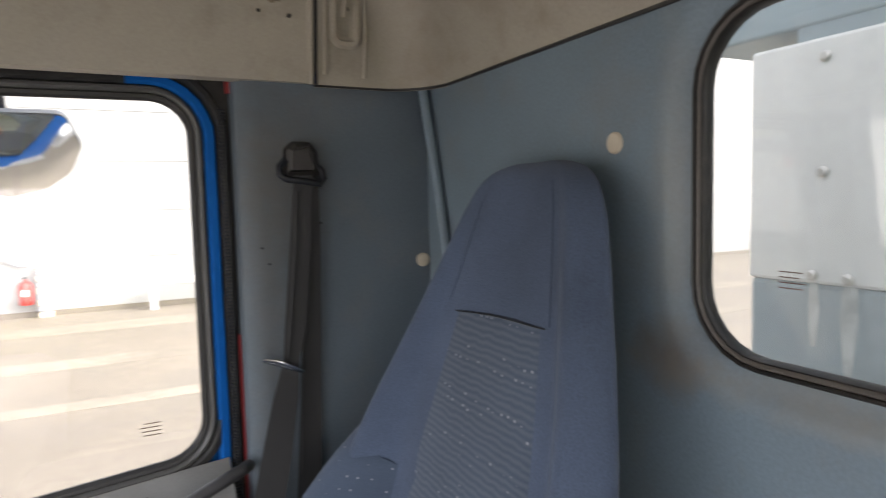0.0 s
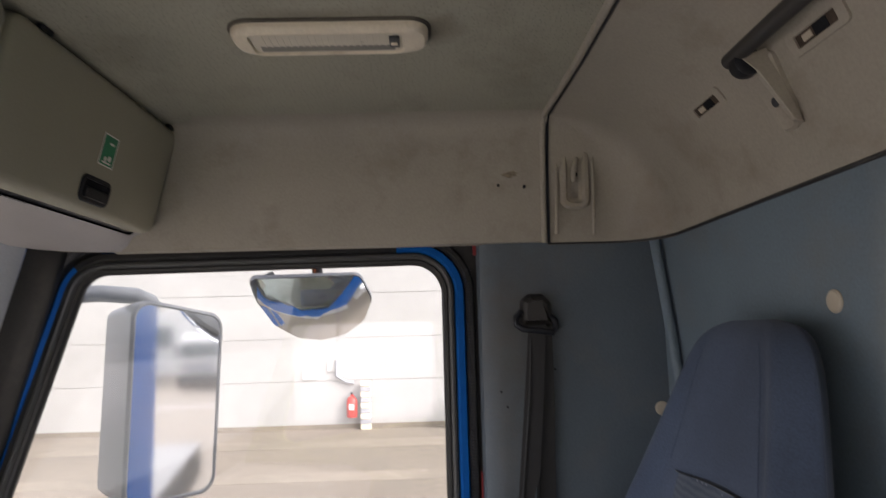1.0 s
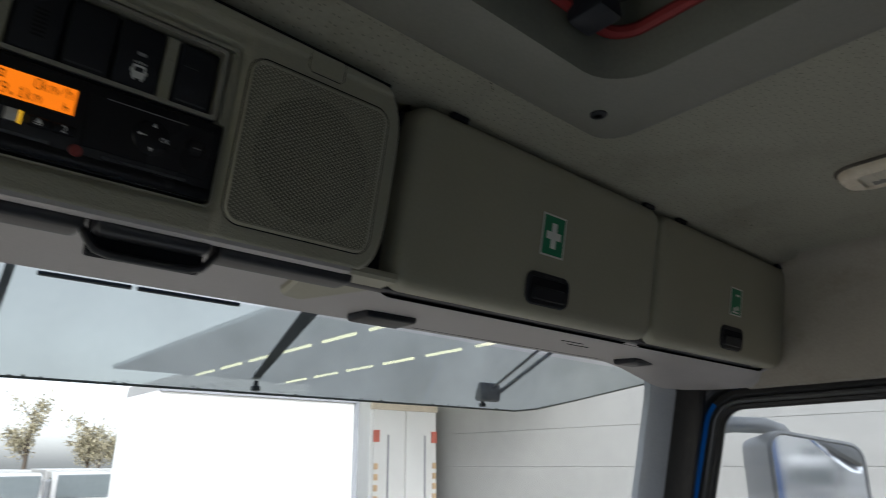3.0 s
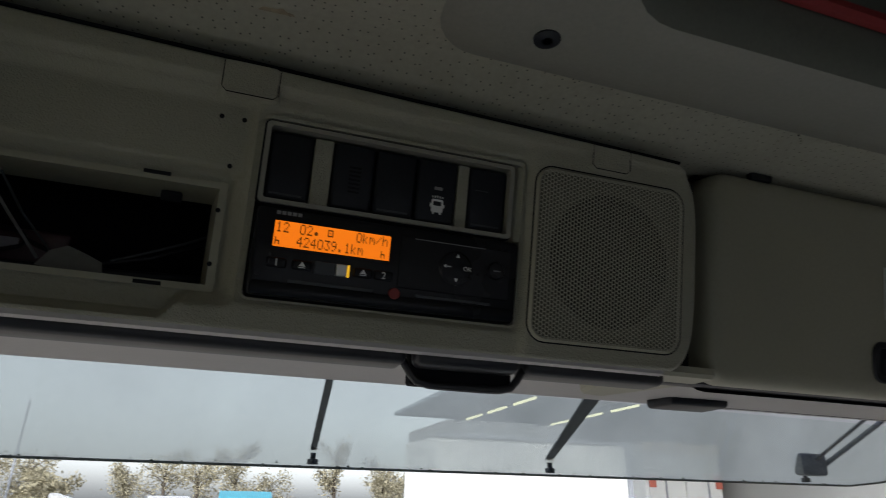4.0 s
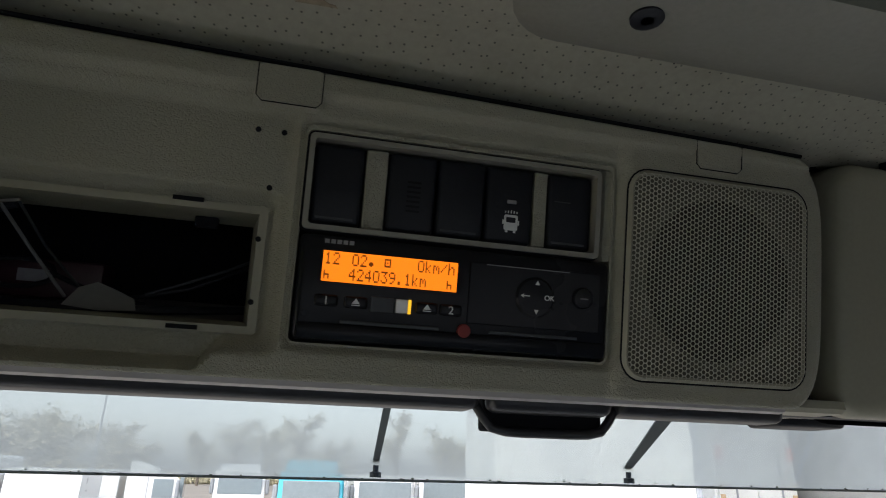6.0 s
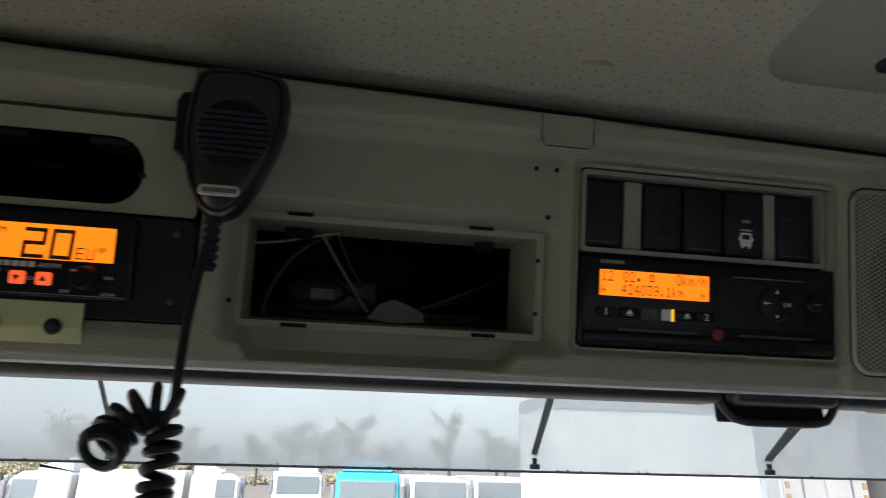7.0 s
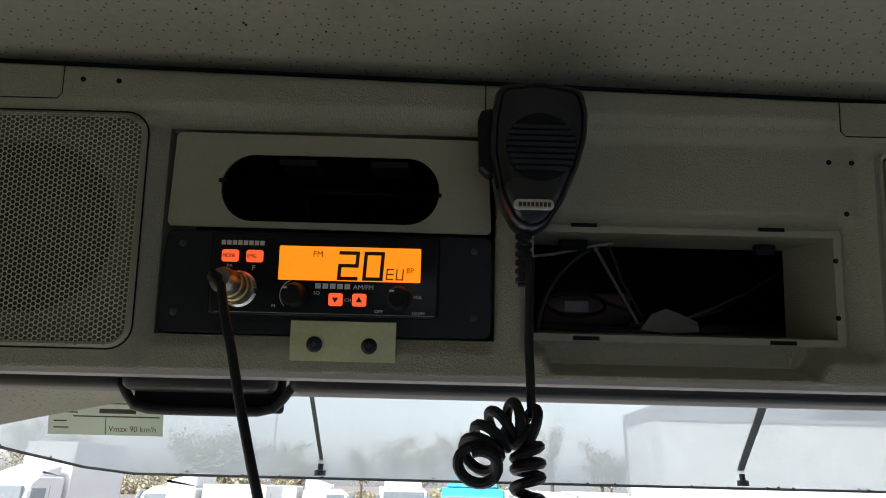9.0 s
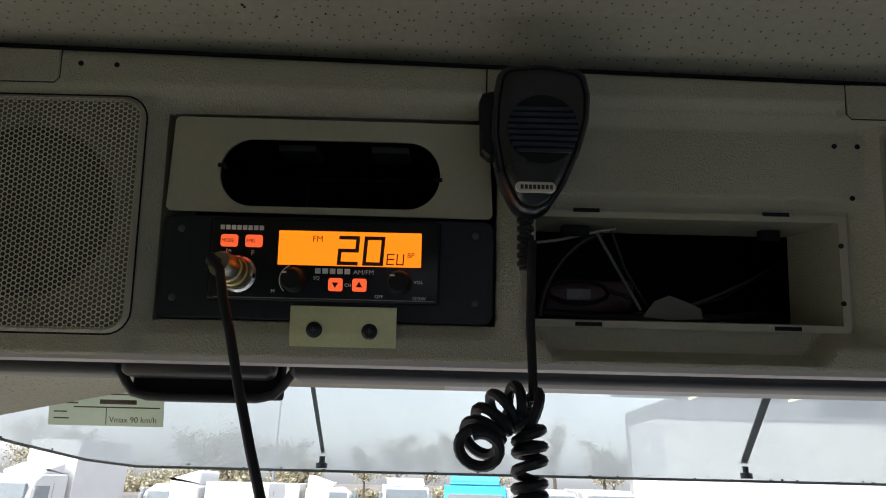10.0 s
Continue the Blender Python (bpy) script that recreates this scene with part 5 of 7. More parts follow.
    for u, v in ((-0.2882, -0.0962), (-0.2284, -0.0966)):
        k = part("knob", lathe([(0.0072, 0), (0.0070, 0.003), (0.0060, 0.010), (0.0052, 0.0112), (0.001, 0.0114)], 26, Matrix.Translation((u, v, w - 0.0002))), mat("matt_black_knob", (0.010, 0.010, 0.011), 0.6, bump=0.05, spec=0.2), r, "black rotary knob", smooth=True)
        part("pointer", box(u - 0.0048, u - 0.0022, v + 0.0030, v + 0.0040, w + 0.0095, w + 0.0116), WHITEINK, k)
    part("dial_arc", band([[(-0.2882 + q * math.cos(radians(a)), -0.0962 + q * math.sin(radians(a)), w + 0.0001) for a in range(110, 236, 9)] for q in (0.0085, 0.0090)], closed=False), WHITEINK, f)
    # microphone socket and plug
    m = Matrix.Translation((-0.3205, -0.0935, w - 0.0004))
    j = part("socket", lathe([(0.0105, 0), (0.0105, 0.0015), (0.0092, 0.003), (0.0085, 0.003)], 24, m), CHROME, r, "chromed round socket", smooth=True)
    tip = Matrix.Translation((-0.3205, -0.0935, w)) @ Vector((-0.20, 0.20, 0.95)).to_track_quat("Z", "Y").to_matrix().to_4x4()
    part("plug_ring", lathe([(0.0088, 0.001), (0.0088, 0.005), (0.0080, 0.006), (0.0080, 0.010), (0.0072, 0.011)], 24, tip), BRASS, j, "brass plug ring", smooth=True)
    part("plug_body", lathe([(0.0070, 0.010), (0.0074, 0.012), (0.0072, 0.019), (0.0060, 0.022), (0.0035, 0.0225)], 22, tip), mat("dull_nickel", (0.30, 0.30, 0.26), 0.35, metal=1.0, vary=0.08, bump=0), j, smooth=True)
    # mounting plate screwed on below; its yellow tint and bend imitate a yellow reflection
    b = thing("mounting_bracket", "bare metal plate held by two black screws under the radio", "bracket", FACE)
    sec = [(-0.1105, 0.0045), (-0.1107, 0.0062), (-0.1245, 0.0062), (-0.1262, 0.0060), (-0.1380, 0.0036), (-0.1386, 0.0030), (-0.1380, 0.0022), (-0.1262, 0.0044), (-0.1245, 0.0045), (-0.1105, 0.0045)]
    bm = band([[(u, v, w) for v, w in sec] for u in (-0.2902, -0.2896, -0.2303, -0.2297)], closed=False)
    bmesh.ops.holes_fill(bm, edges=bm.edges[:], sides=0)
    part("plate", bm, mat("metal_yellow_reflection", (0.66, 0.65, 0.38), 0.45, metal=0.7, vary=0.08, scale=14, grain=420, bump=0.06), b)
    for u, v in ((-0.2762, -0.1240), (-0.2448, -0.1244)):
        s = part("screw", lathe([(0.0046, 0), (0.0046, 0.0008), (0.0042, 0.0016), (0.0028, 0.0026), (0.0012, 0.0027)], 20, Matrix.Translation((u, v, 0.0062))), BLACK, b, "black cross-head screw", smooth=True)
        part("cross_slot", box(u - 0.0018, u + 0.0018, v - 0.0004, v + 0.0004, 0.0086, 0.0091, bm=box(u - 0.0004, u + 0.0004, v - 0.0018, v + 0.0018, 0.0086, 0.0091)), STEEL_DARK, s)


cb_radio()


def microphone():
    # hangs at the top of the console face
    m = thing("hand_microphone", "black hand microphone hanging from the console", "microphone", Matrix.Translation((-0.1515, 0.300, 1.948)) @ Matrix.Rotation(radians(90 + 8), 4, "X"))
    out = [(-0.0150, -0.0420), (-0.0240, -0.0245), (-0.0283, -0.0012), (-0.0277, 0.0193), (-0.0240, 0.0400), (0.0, 0.0428), (0.0243, 0.0390), (0.0272, 0.0250), (0.0263, 0.0105), (0.0213, -0.0070), (0.0125, -0.0274), (0.0035, -0.0412), (-0.0055, -0.0462)]
    lp = rpoly(out, [0.010, 0.03, 0.03, 0.03, 0.0075, 0.05, 0.0075, 0.02, 0.03, 0.03, 0.03, 0.010, 0.010], 4)
    bm = band([[(x, y, h) for x, y in inset(lp, -o)] for o, h in ((-0.006, -0.012), (-0.0015, -0.010), (0.0, -0.003), (0.0, 0.005), (-0.0007, 0.0082), (-0.0020, 0.0098), (-0.0032, 0.0099), (-0.0038, 0.0092), (-0.0044, 0.0099), (-0.0060, 0.0118), (-0.0090, 0.0130))])
    own = bmesh.new()
    own.faces.new([own.verts.new((x, y, 0.013)) for x, y in inset(lp, 0.009)])
    own.faces.new([own.verts.new((x, y, -0.012)) for x, y in inset(lp, 0.006)])
    merge(bm, own)
    body = part("body", bm, mat("satin_black_plastic", (0.006, 0.009, 0.015), 0.27, vary=0.1, bump=0.05, spec=0.6), m, smooth=True)
    disc = [(-0.0006 + 0.0192 * math.cos(2 * math.pi * i / 40), 0.0015 + 0.0196 * math.sin(2 * math.pi * i / 40)) for i in range(40)]
    part("grille_dish", plate(disc, 0.0125, 0.0133), DARK, body)
    for i in range(8):
        y = -0.0110 + i * 0.0034
        half = 0.0190 * math.sqrt(max(1 - ((y - 0.0015) / 0.0196) ** 2, 0.05))
        slat = box(-half, half, -0.0012, 0.0012, -0.0005, 0.0005, 0.0003)
        slat.transform(Matrix.Translation((-0.0006, y, 0.0140)) @ Matrix.Rotation(radians(32), 4, "X"))
        part("grille_slat", slat, SLATBLACK, body)
    lab = part("nameplate", plate(rrect(-0.0155, 0.0060, -0.0345, -0.0285, 0.0028, 5), 0.0128, 0.0140, 0.0004), mat("silver_nameplate", (0.55, 0.55, 0.50), 0.35, metal=0.6, bump=0), m, "pale oval nameplate")
    bm = bmesh.new()
    for i in range(8):
        box(-0.0128 + i * 0.0022, -0.0112 + i * 0.0022, -0.0327, -0.0303, 0.0139, 0.0142, bm=bm)
    part("mark", bm, INK, lab)
    part("talk_key", plate(rpoly([(-0.0335, -0.008), (-0.0285, -0.0125), (-0.0245, -0.0125), (-0.0235, 0.0285), (-0.0325, 0.0265), (-0.0345, 0.021)], [0.002] * 6, 3), -0.004, 0.004, 0.0015), GLOSSBLACK, m, "side talk key", smooth=True)
    prof = [(0.0040, 0.0)]
    for i in range(6):
        prof += [(0.0046, 0.0006 + i * 0.0048), (0.0046, 0.0028 + i * 0.0048), (0.0033, 0.0030 + i * 0.0048), (0.0033, 0.0048 + i * 0.0048)]
    part("strain_relief", lathe(prof, 14, Matrix.Translation((-0.0085, -0.0445, 0.0)) @ Matrix.Rotation(radians(90), 4, "X")), BLACK, m, "ribbed cable strain relief", smooth=True)

    # coiled lead, hanging straight and then knotted up
    c = thing("coiled_cable", "black coiled microphone lead bunched below the console", "cable")
    pts = [(-0.1585, 0.293, 1.885), (-0.1600, 0.290, 1.865), (-0.1612, 0.288, 1.840), (-0.1610, 0.287, 1.815), (-0.1608, 0.287, 1.804)]
    axis = [Vector(p) for p in ((-0.162, 0.289, 1.803), (-0.168, 0.289, 1.8065), (-0.175, 0.289, 1.8055), (-0.181, 0.288, 1.8005), (-0.1860, 0.287, 1.7945), (-0.1890, 0.283, 1.7885), (-0.1885, 0.276, 1.7850))]
    part("straight_lead", tube(pts, 0.0023, 10), BLACK, c, smooth=True)

    def coil(axis, turns, r, wire, steps=18):
        P, cum = axis, [0.0]
        for a, b in zip(P, P[1:]):
            cum.append(cum[-1] + (b - a).length)
        n = int(turns * steps)
        out, up = [], None
        for i in range(n + 1):
            s = cum[-1] * i / n
            k = max(j for j in range(len(cum) - 1) if cum[j] <= s + 1e-9)
            f = (s - cum[k]) / (cum[k + 1] - cum[k])
            p0, p1, p2, p3 = P[max(k - 1, 0)], P[k], P[k + 1], P[min(k + 2, len(P) - 1)]
            p = 0.5 * (2 * p1 + (p2 - p0) * f + (2 * p0 - 5 * p1 + 4 * p2 - p3) * f * f + (3 * p1 - p0 - 3 * p2 + p3) * f ** 3)
            t = ((p2 - p0) * (1 - f) + (p3 - p1) * f).normalized()
            up = t.orthogonal().normalized() if up is None else (up - t * up.dot(t)).normalized()
            a = 2 * math.pi * i / steps
            out.append(p + (up * math.cos(a) + t.cross(up) * math.sin(a)) * r * (1 + 0.06 * math.sin(i * 0.37)))
        return tube(out, wire, 8)
    part("coil", coil([a + Vector((0.002, 0, -0.004)) for a in axis], 6.3, 0.0086, 0.0025), BLACK, c, "bunched coils", smooth=True)
    part("coil", coil([Vector(p) for p in ((-0.168, 0.289, 1.801), (-0.1645, 0.288, 1.795), (-0.1635, 0.288, 1.787), (-0.1632, 0.288, 1.770), (-0.1632, 0.288, 1.72), (-0.165, 0.29, 1.62))], 25, 0.0062, 0.0024, 14), BLACK, c, "hanging coils", smooth=True)

    # lead of the radio's plug
    d = thing("radio_cable", "black round cable hanging from the radio socket", "cable")
    pts = [FACE @ Vector((-0.3250, -0.0890, 0.0290)), FACE @ Vector((-0.3262, -0.0875, 0.0340)), FACE @ Vector((-0.3258, -0.0895, 0.0385)), (-0.3215, 0.2935, 1.873), (-0.3160, 0.293, 1.866), (-0.3110, 0.290, 1.850), (-0.3050, 0.289, 1.833), (-0.2980, 0.288, 1.810), (-0.2880, 0.287, 1.780), (-0.274, 0.287, 1.74), (-0.25, 0.287, 1.66)]
    part("lead", tube(pts, 0.0024, 12), BLACK, d, smooth=True)


microphone()


def slot_clutter():
    def inside(u, v, w):
        return FACE @ Vector((u, v, w))
    c = thing("loose_wiring", "loose wires lying in the open console slot", "wires")
    part("pale_wire", tube([inside(-0.165, -0.066, -0.05), inside(-0.13, -0.062, -0.045), inside(-0.104, -0.0565, -0.04), inside(-0.092, -0.0545, -0.038)], 0.0010, 6), mat("dull_bare_wire", (0.30, 0.265, 0.23), 0.5, vary=0.1, bump=0), c, "dull bare wire")
    part("grey_wire", tube([inside(-0.104, -0.056, -0.042), inside(-0.088, -0.080, -0.05), inside(-0.070, -0.106, -0.06)], 0.0011, 6), mat("dim_grey_wire", (0.17, 0.17, 0.17), 0.6, vary=0.1, bump=0), c, "thin grey wire")
    part("grey_wire", tube([inside(-0.094, -0.055, -0.042), inside(-0.082, -0.078, -0.055), inside(-0.062, -0.104, -0.07)], 0.0009, 6), STEEL_DARK, c)
    part("black_wire", tube([inside(-0.098 - 0.042 * math.sin(q * 1.45), -0.056 - 0.056 * q ** 1.5, -0.05) for q in [i / 12 for i in range(13)]], 0.0022, 8), BLACK, c, "black sheathed cable", smooth=True)
    part("black_wire", tube([inside(-0.15, -0.108, -0.07), inside(-0.09, -0.1115, -0.06), inside(-0.02, -0.110, -0.06), inside(0.06, -0.104, -0.09)], 0.0026, 8), BLACK, c, "black sheathed cable", smooth=True)
    part("black_wire", tube([inside(0.04, -0.072, -0.10), inside(-0.005, -0.095, -0.08), inside(-0.04, -0.104, -0.08)], 0.0014, 6), BLACK, c, smooth=True)
    ring = [inside(-0.107 + 0.022 * math.cos(i * 0.5236), -0.093 + 0.009 * math.sin(i * 0.5236), -0.085 - 0.006 * math.sin(i * 0.5236)) for i in range(12)]
    part("black_wire", tube(ring, 0.0016, 8, closed=True), BLACK, c, "looped black cable", smooth=True)
    part("black_wire", tube([inside(-0.086, -0.092, -0.08), inside(-0.07, -0.098, -0.075), inside(-0.055, -0.104, -0.075), inside(-0.03, -0.1075, -0.08)], 0.0015, 6), BLACK, c, smooth=True)
    part("pale_wire", tube([inside(0.045, -0.066, -0.09), inside(0.015, -0.082, -0.08), inside(-0.012, -0.094, -0.075), inside(-0.03, -0.101, -0.075)], 0.0010, 6), STEEL_DARK, c)
    p = thing("torn_paper", "torn scrap of white paper in the open slot", "paper")
    bm = bmesh.new()
    quad = [(-0.070, -0.1105), (-0.062, -0.100), (-0.052, -0.096), (-0.041, -0.100), (-0.031, -0.1045), (-0.030, -0.111), (-0.05, -0.1125)]
    fr = [bm.verts.new(inside(u, v, -0.055 + 0.01 * (v + 0.1))) for u, v in quad]
    bk = [bm.verts.new(inside(u, v, -0.056 + 0.01 * (v + 0.1))) for u, v in quad]
    bm.faces.new(fr)
    bm.faces.new(bk[::-1])
    for i in range(len(quad)):
        bm.faces.new((fr[i], fr[i - 1], bk[i - 1], bk[i]))
    part("scrap", bm, mat("grey_paper", (0.17, 0.17, 0.16), 0.8, vary=0.1, bump=0.05), p)
    m = thing("loose_box", "small dark maroon packet in the open slot", "packet", FACE)
    part("packet", box(-0.128, -0.062, -0.108, -0.083, -0.13, -0.10, 0.003), mat("maroon_packet", (0.055, 0.022, 0.030), 0.4, bump=0.05), m, smooth=True)
    part("packet_label", box(-0.112, -0.094, -0.098, -0.090, -0.1005, -0.0995, 0.0002), mat("grey_packet_label", (0.30, 0.30, 0.33), 0.6, bump=0), m)


slot_clutter()


def blind():
    b = thing("roller_blind", "black roller blind bar with two pull handles", "blind")
    pulls = ((-0.3930, -0.2975), (0.1760, 0.2590))
    cuts = [XL + 0.02, pulls[0][0] - 0.003, pulls[0][1] + 0.003, pulls[1][0] - 0.003, pulls[1][1] + 0.003, 0.382]
    for x0, x1 in zip(cuts[::2], cuts[1::2]):
        part("bar", box(x0, x1, 0.366, 0.394, 1.824, 1.845, 0.006, 4), BLINDGREY, b, smooth=True)
    part("bar", box(0.385, 1.22, 0.384, 0.40, 1.831, 1.845, 0.003, 2), BLINDGREY, b, smooth=True)
    for u0, u1 in pulls:
        part("hand_grip", box(u0 + 0.001, u1 - 0.004, 0.360, 0.378, 1.8225, 1.838, 0.006, 4), BLINDGREY, b, "rounded grey-black grip", smooth=True)
        part("grip_recess", box(u0 + 0.002, u1 - 0.003, 0.380, 0.392, 1.8130, 1.845, 0.002), DARK, b, "dark hollow behind the grip")
        y = 0.376
        path = [(u0 - 0.010, y + 0.004, 1.8320), (u0 - 0.004, y, 1.8275), (u0 + 0.001, y, 1.8200), (u0 + 0.006, y, 1.8145), (u0 + 0.015, y, 1.8125)]
        path += [(u0 + (u1 - u0) * q, y, 1.8122) for q in (0.3, 0.5, 0.7)]
        path += [(u1 - 0.015, y, 1.8125), (u1 - 0.006, y, 1.8145), (u1 - 0.001, y, 1.8200), (u1 + 0.004, y, 1.8275), (u1 + 0.010, y + 0.004, 1.8320)]
        part("handle", tube(path, 0.0029, 12), BLINDGREY, b, "black pull handle", smooth=True)
    part("yellow_tab", box(-0.307, -0.3005, 0.3575, 0.3595, 1.8335, 1.8375), YELLOWTAB, b)
    for u0, u1 in ((0.488, 0.562), (1.03, 1.09)):
        h = thing("visor_grip", "flat black plastic grip under the windscreen header", "grip", group="header grips")
        part("grip", box(u0, u1, 0.498, 0.542, 1.8345, 1.846, 0.005, 3), BLACK, h, smooth=True)


blind()


def pocket_ledge():
    p = thing("console_ledge", "pale rounded ledge where console and locker meet", "ledge")
    lp = rpoly([(0.338, 0.360), (0.426, 0.360), (0.426, 0.388), (0.390, 0.474), (0.364, 0.468)], [0.006, 0.004, 0.012, 0.008, 0.009], 5)
    bm = plate(lp, -1.8395, -1.8315, 0.0028)
    bm.transform(Matrix.Diagonal((1, 1, -1, 1)))
    part("ledge", bm, LID, p, smooth=True)


pocket_ledge()


# ---- ceiling fittings ----
def ceiling_lamp():
    l = thing("ceiling_lamp", "long cream interior lamp with ribbed diffuser on the ceiling", "lamp")
    x0, x1, y0, y1 = 0.914, 0.978, -0.098, 0.132
    outer = rrect(x0, x1, y0, y1, 0.024)
    lens = rrect(x0 + 0.007, x1 - 0.006, y0 + 0.030, y1 - 0.022, 0.010)
    rings = [[(x, y, z) for x, y in offset_loop(outer, o)] for o, z in ((0.0, ROOF + 0.002), (0.0, ROOF - 0.007), (-0.0015, ROOF - 0.011), (-0.0045, ROOF - 0.0142))]
    rings += [[(x, y, z) for x, y in offset_loop(lens, o)] for o, z in ((0.0022, ROOF - 0.0160), (0.0008, ROOF - 0.0160), (0.0, ROOF - 0.0145), (-0.0004, ROOF - 0.008))]
    part("housing", band(rings), CREAM, l, "cream plastic housing", smooth=True)
    # dark ring: grime and the housing's shadow outline in one colour
    part("shadow_ring", band([[(x, y, z) for x, y in offset_loop(outer, o)] for o, z in ((0.0032, ROOF + 0.002), (0.0032, ROOF - 0.0022), (0.0018, ROOF - 0.0034), (-0.0006, ROOF - 0.0034))]), mat("grimy_shadow_ring", (0.09, 0.078, 0.062), 0.8, vary=0.3, scale=30, bump=0.1), l, "dirty ring round the housing, darkened for its shadow", smooth=True)
    part("diffuser", plate(offset_loop(lens, 0.0004), ROOF - 0.0125, ROOF - 0.0110), LENS, l, "ribbed cream diffuser")
    # grey strip carries the shade at the diffuser's edge as colour
    part("lens_shade", box(x1 - 0.0220, x1 - 0.0085, y0 + 0.040, y1 - 0.030, ROOF - 0.0129, ROOF - 0.0120, 0.0004), mat("shadowed_lens_edge", (0.19, 0.18, 0.16), 0.5, bump=0), l, "greyer strip beside the diffuser, shade put into its colour")
    for k in range(21):
        y = y0 + 0.042 + k * 0.0075
        part("rib", box(x0 + 0.010, x1 - 0.021, y, y + 0.0025, ROOF - 0.0130, ROOF - 0.0120), LENS, l)
    s = part("switch", box(x0 + 0.018, x0 + 0.042, y0 + 0.034, y0 + 0.046, ROOF - 0.0165, ROOF - 0.0120, 0.0012, 2), STEEL_DARK, l, "small dark rocker switch", smooth=True)
    part("switch_lever", box(x0 + 0.028, x0 + 0.034, y0 + 0.036, y0 + 0.044, ROOF - 0.0180, ROOF - 0.0160, 0.0008, 2), CREAM, s, smooth=True)
    part("screw", lathe([(0.0035, 0), (0.0035, 0.0010), (0.0015, 0.0014)], 12, Matrix.Translation((x0 + 0.032, y1 - 0.013, ROOF - 0.0145)) @ Matrix.Rotation(math.pi, 4, "X")), CREAM, l, smooth=True)


ceiling_lamp()


def roof_hatch():
    h = thing("roof_hatch", "closed roof hatch in a moulded beige frame with red seal", "hatch")
    def ring(o, z):
        return [(x, y, z) for x, y in offset_loop(rrect(0.245, 0.540, -0.28, 0.190, 0.04), o)]
    def rim(o, z):
        return [(x, y, z) for x, y in inset(rrect(0.150, 0.650, -0.380, 0.274, 0.034), o)]
    bm = band([rim(0.0, ROOF + 0.0005), rim(0.003, ROOF - 0.0008), rim(0.007, ROOF - 0.0028), rim(0.012, ROOF - 0.0050), rim(0.018, ROOF - 0.0070), rim(0.026, ROOF - 0.0082), ring(0.022, ROOF - 0.0120), ring(0.008, ROOF - 0.010)])
    part("frame", bm, mat("grey_hatch_frame", (0.215, 0.209, 0.178), 0.6, vary=0.08, bump=0.15), h, "moulded grey-beige frame", smooth=True)
    bm = band([ring(0.008, ROOF - 0.010), ring(-0.004, ROOF + 0.003), ring(-0.012, ROOF + 0.040), ring(-0.014, ROOF + 0.055)])
    part("well", bm, mat("olive_grey_hatch_well", (0.13, 0.134, 0.108), 0.7, vary=0.1, bump=0.15), h, "olive-grey side of the hatch opening", smooth=True)
    part("seal", tube(ring(-0.013, ROOF + 0.024), 0.006, 8, closed=True), REDSEAL, h, "dark red rubber seal", smooth=True)
    part("panel", plate(rrect(0.20, 0.60, -0.33, 0.25, 0.04), ROOF + 0.058, ROOF + 0.068), mat("dark_hatch_panel", (0.12, 0.125, 0.112), 0.6, bump=0.1), h, "dark hatch panel")
    part("latch", box(0.455, 0.486, 0.145, 0.180, ROOF + 0.006, ROOF + 0.055, 0.004), BLACK, h, "black hatch latch", smooth=True)
    for x, y in ((0.572, 0.232), (0.217, 0.232), (0.590, -0.02), (0.210, -0.02)):
        s = part("screw", lathe([(0.0085, 0), (0.0085, 0.002), (0.006, 0.003)], 18, Matrix.Translation((x, y, ROOF - 0.0088)) @ Matrix.Rotation(math.pi, 4, "X")), BLACK, h, "dark sunk screw with washer", smooth=True)
        part("socket", lathe([(0.0035, 0), (0.0035, 0.0006)], 8, Matrix.Translation((x, y, ROOF - 0.0112)) @ Matrix.Rotation(math.pi, 4, "X")), DARK, s)


roof_hatch()


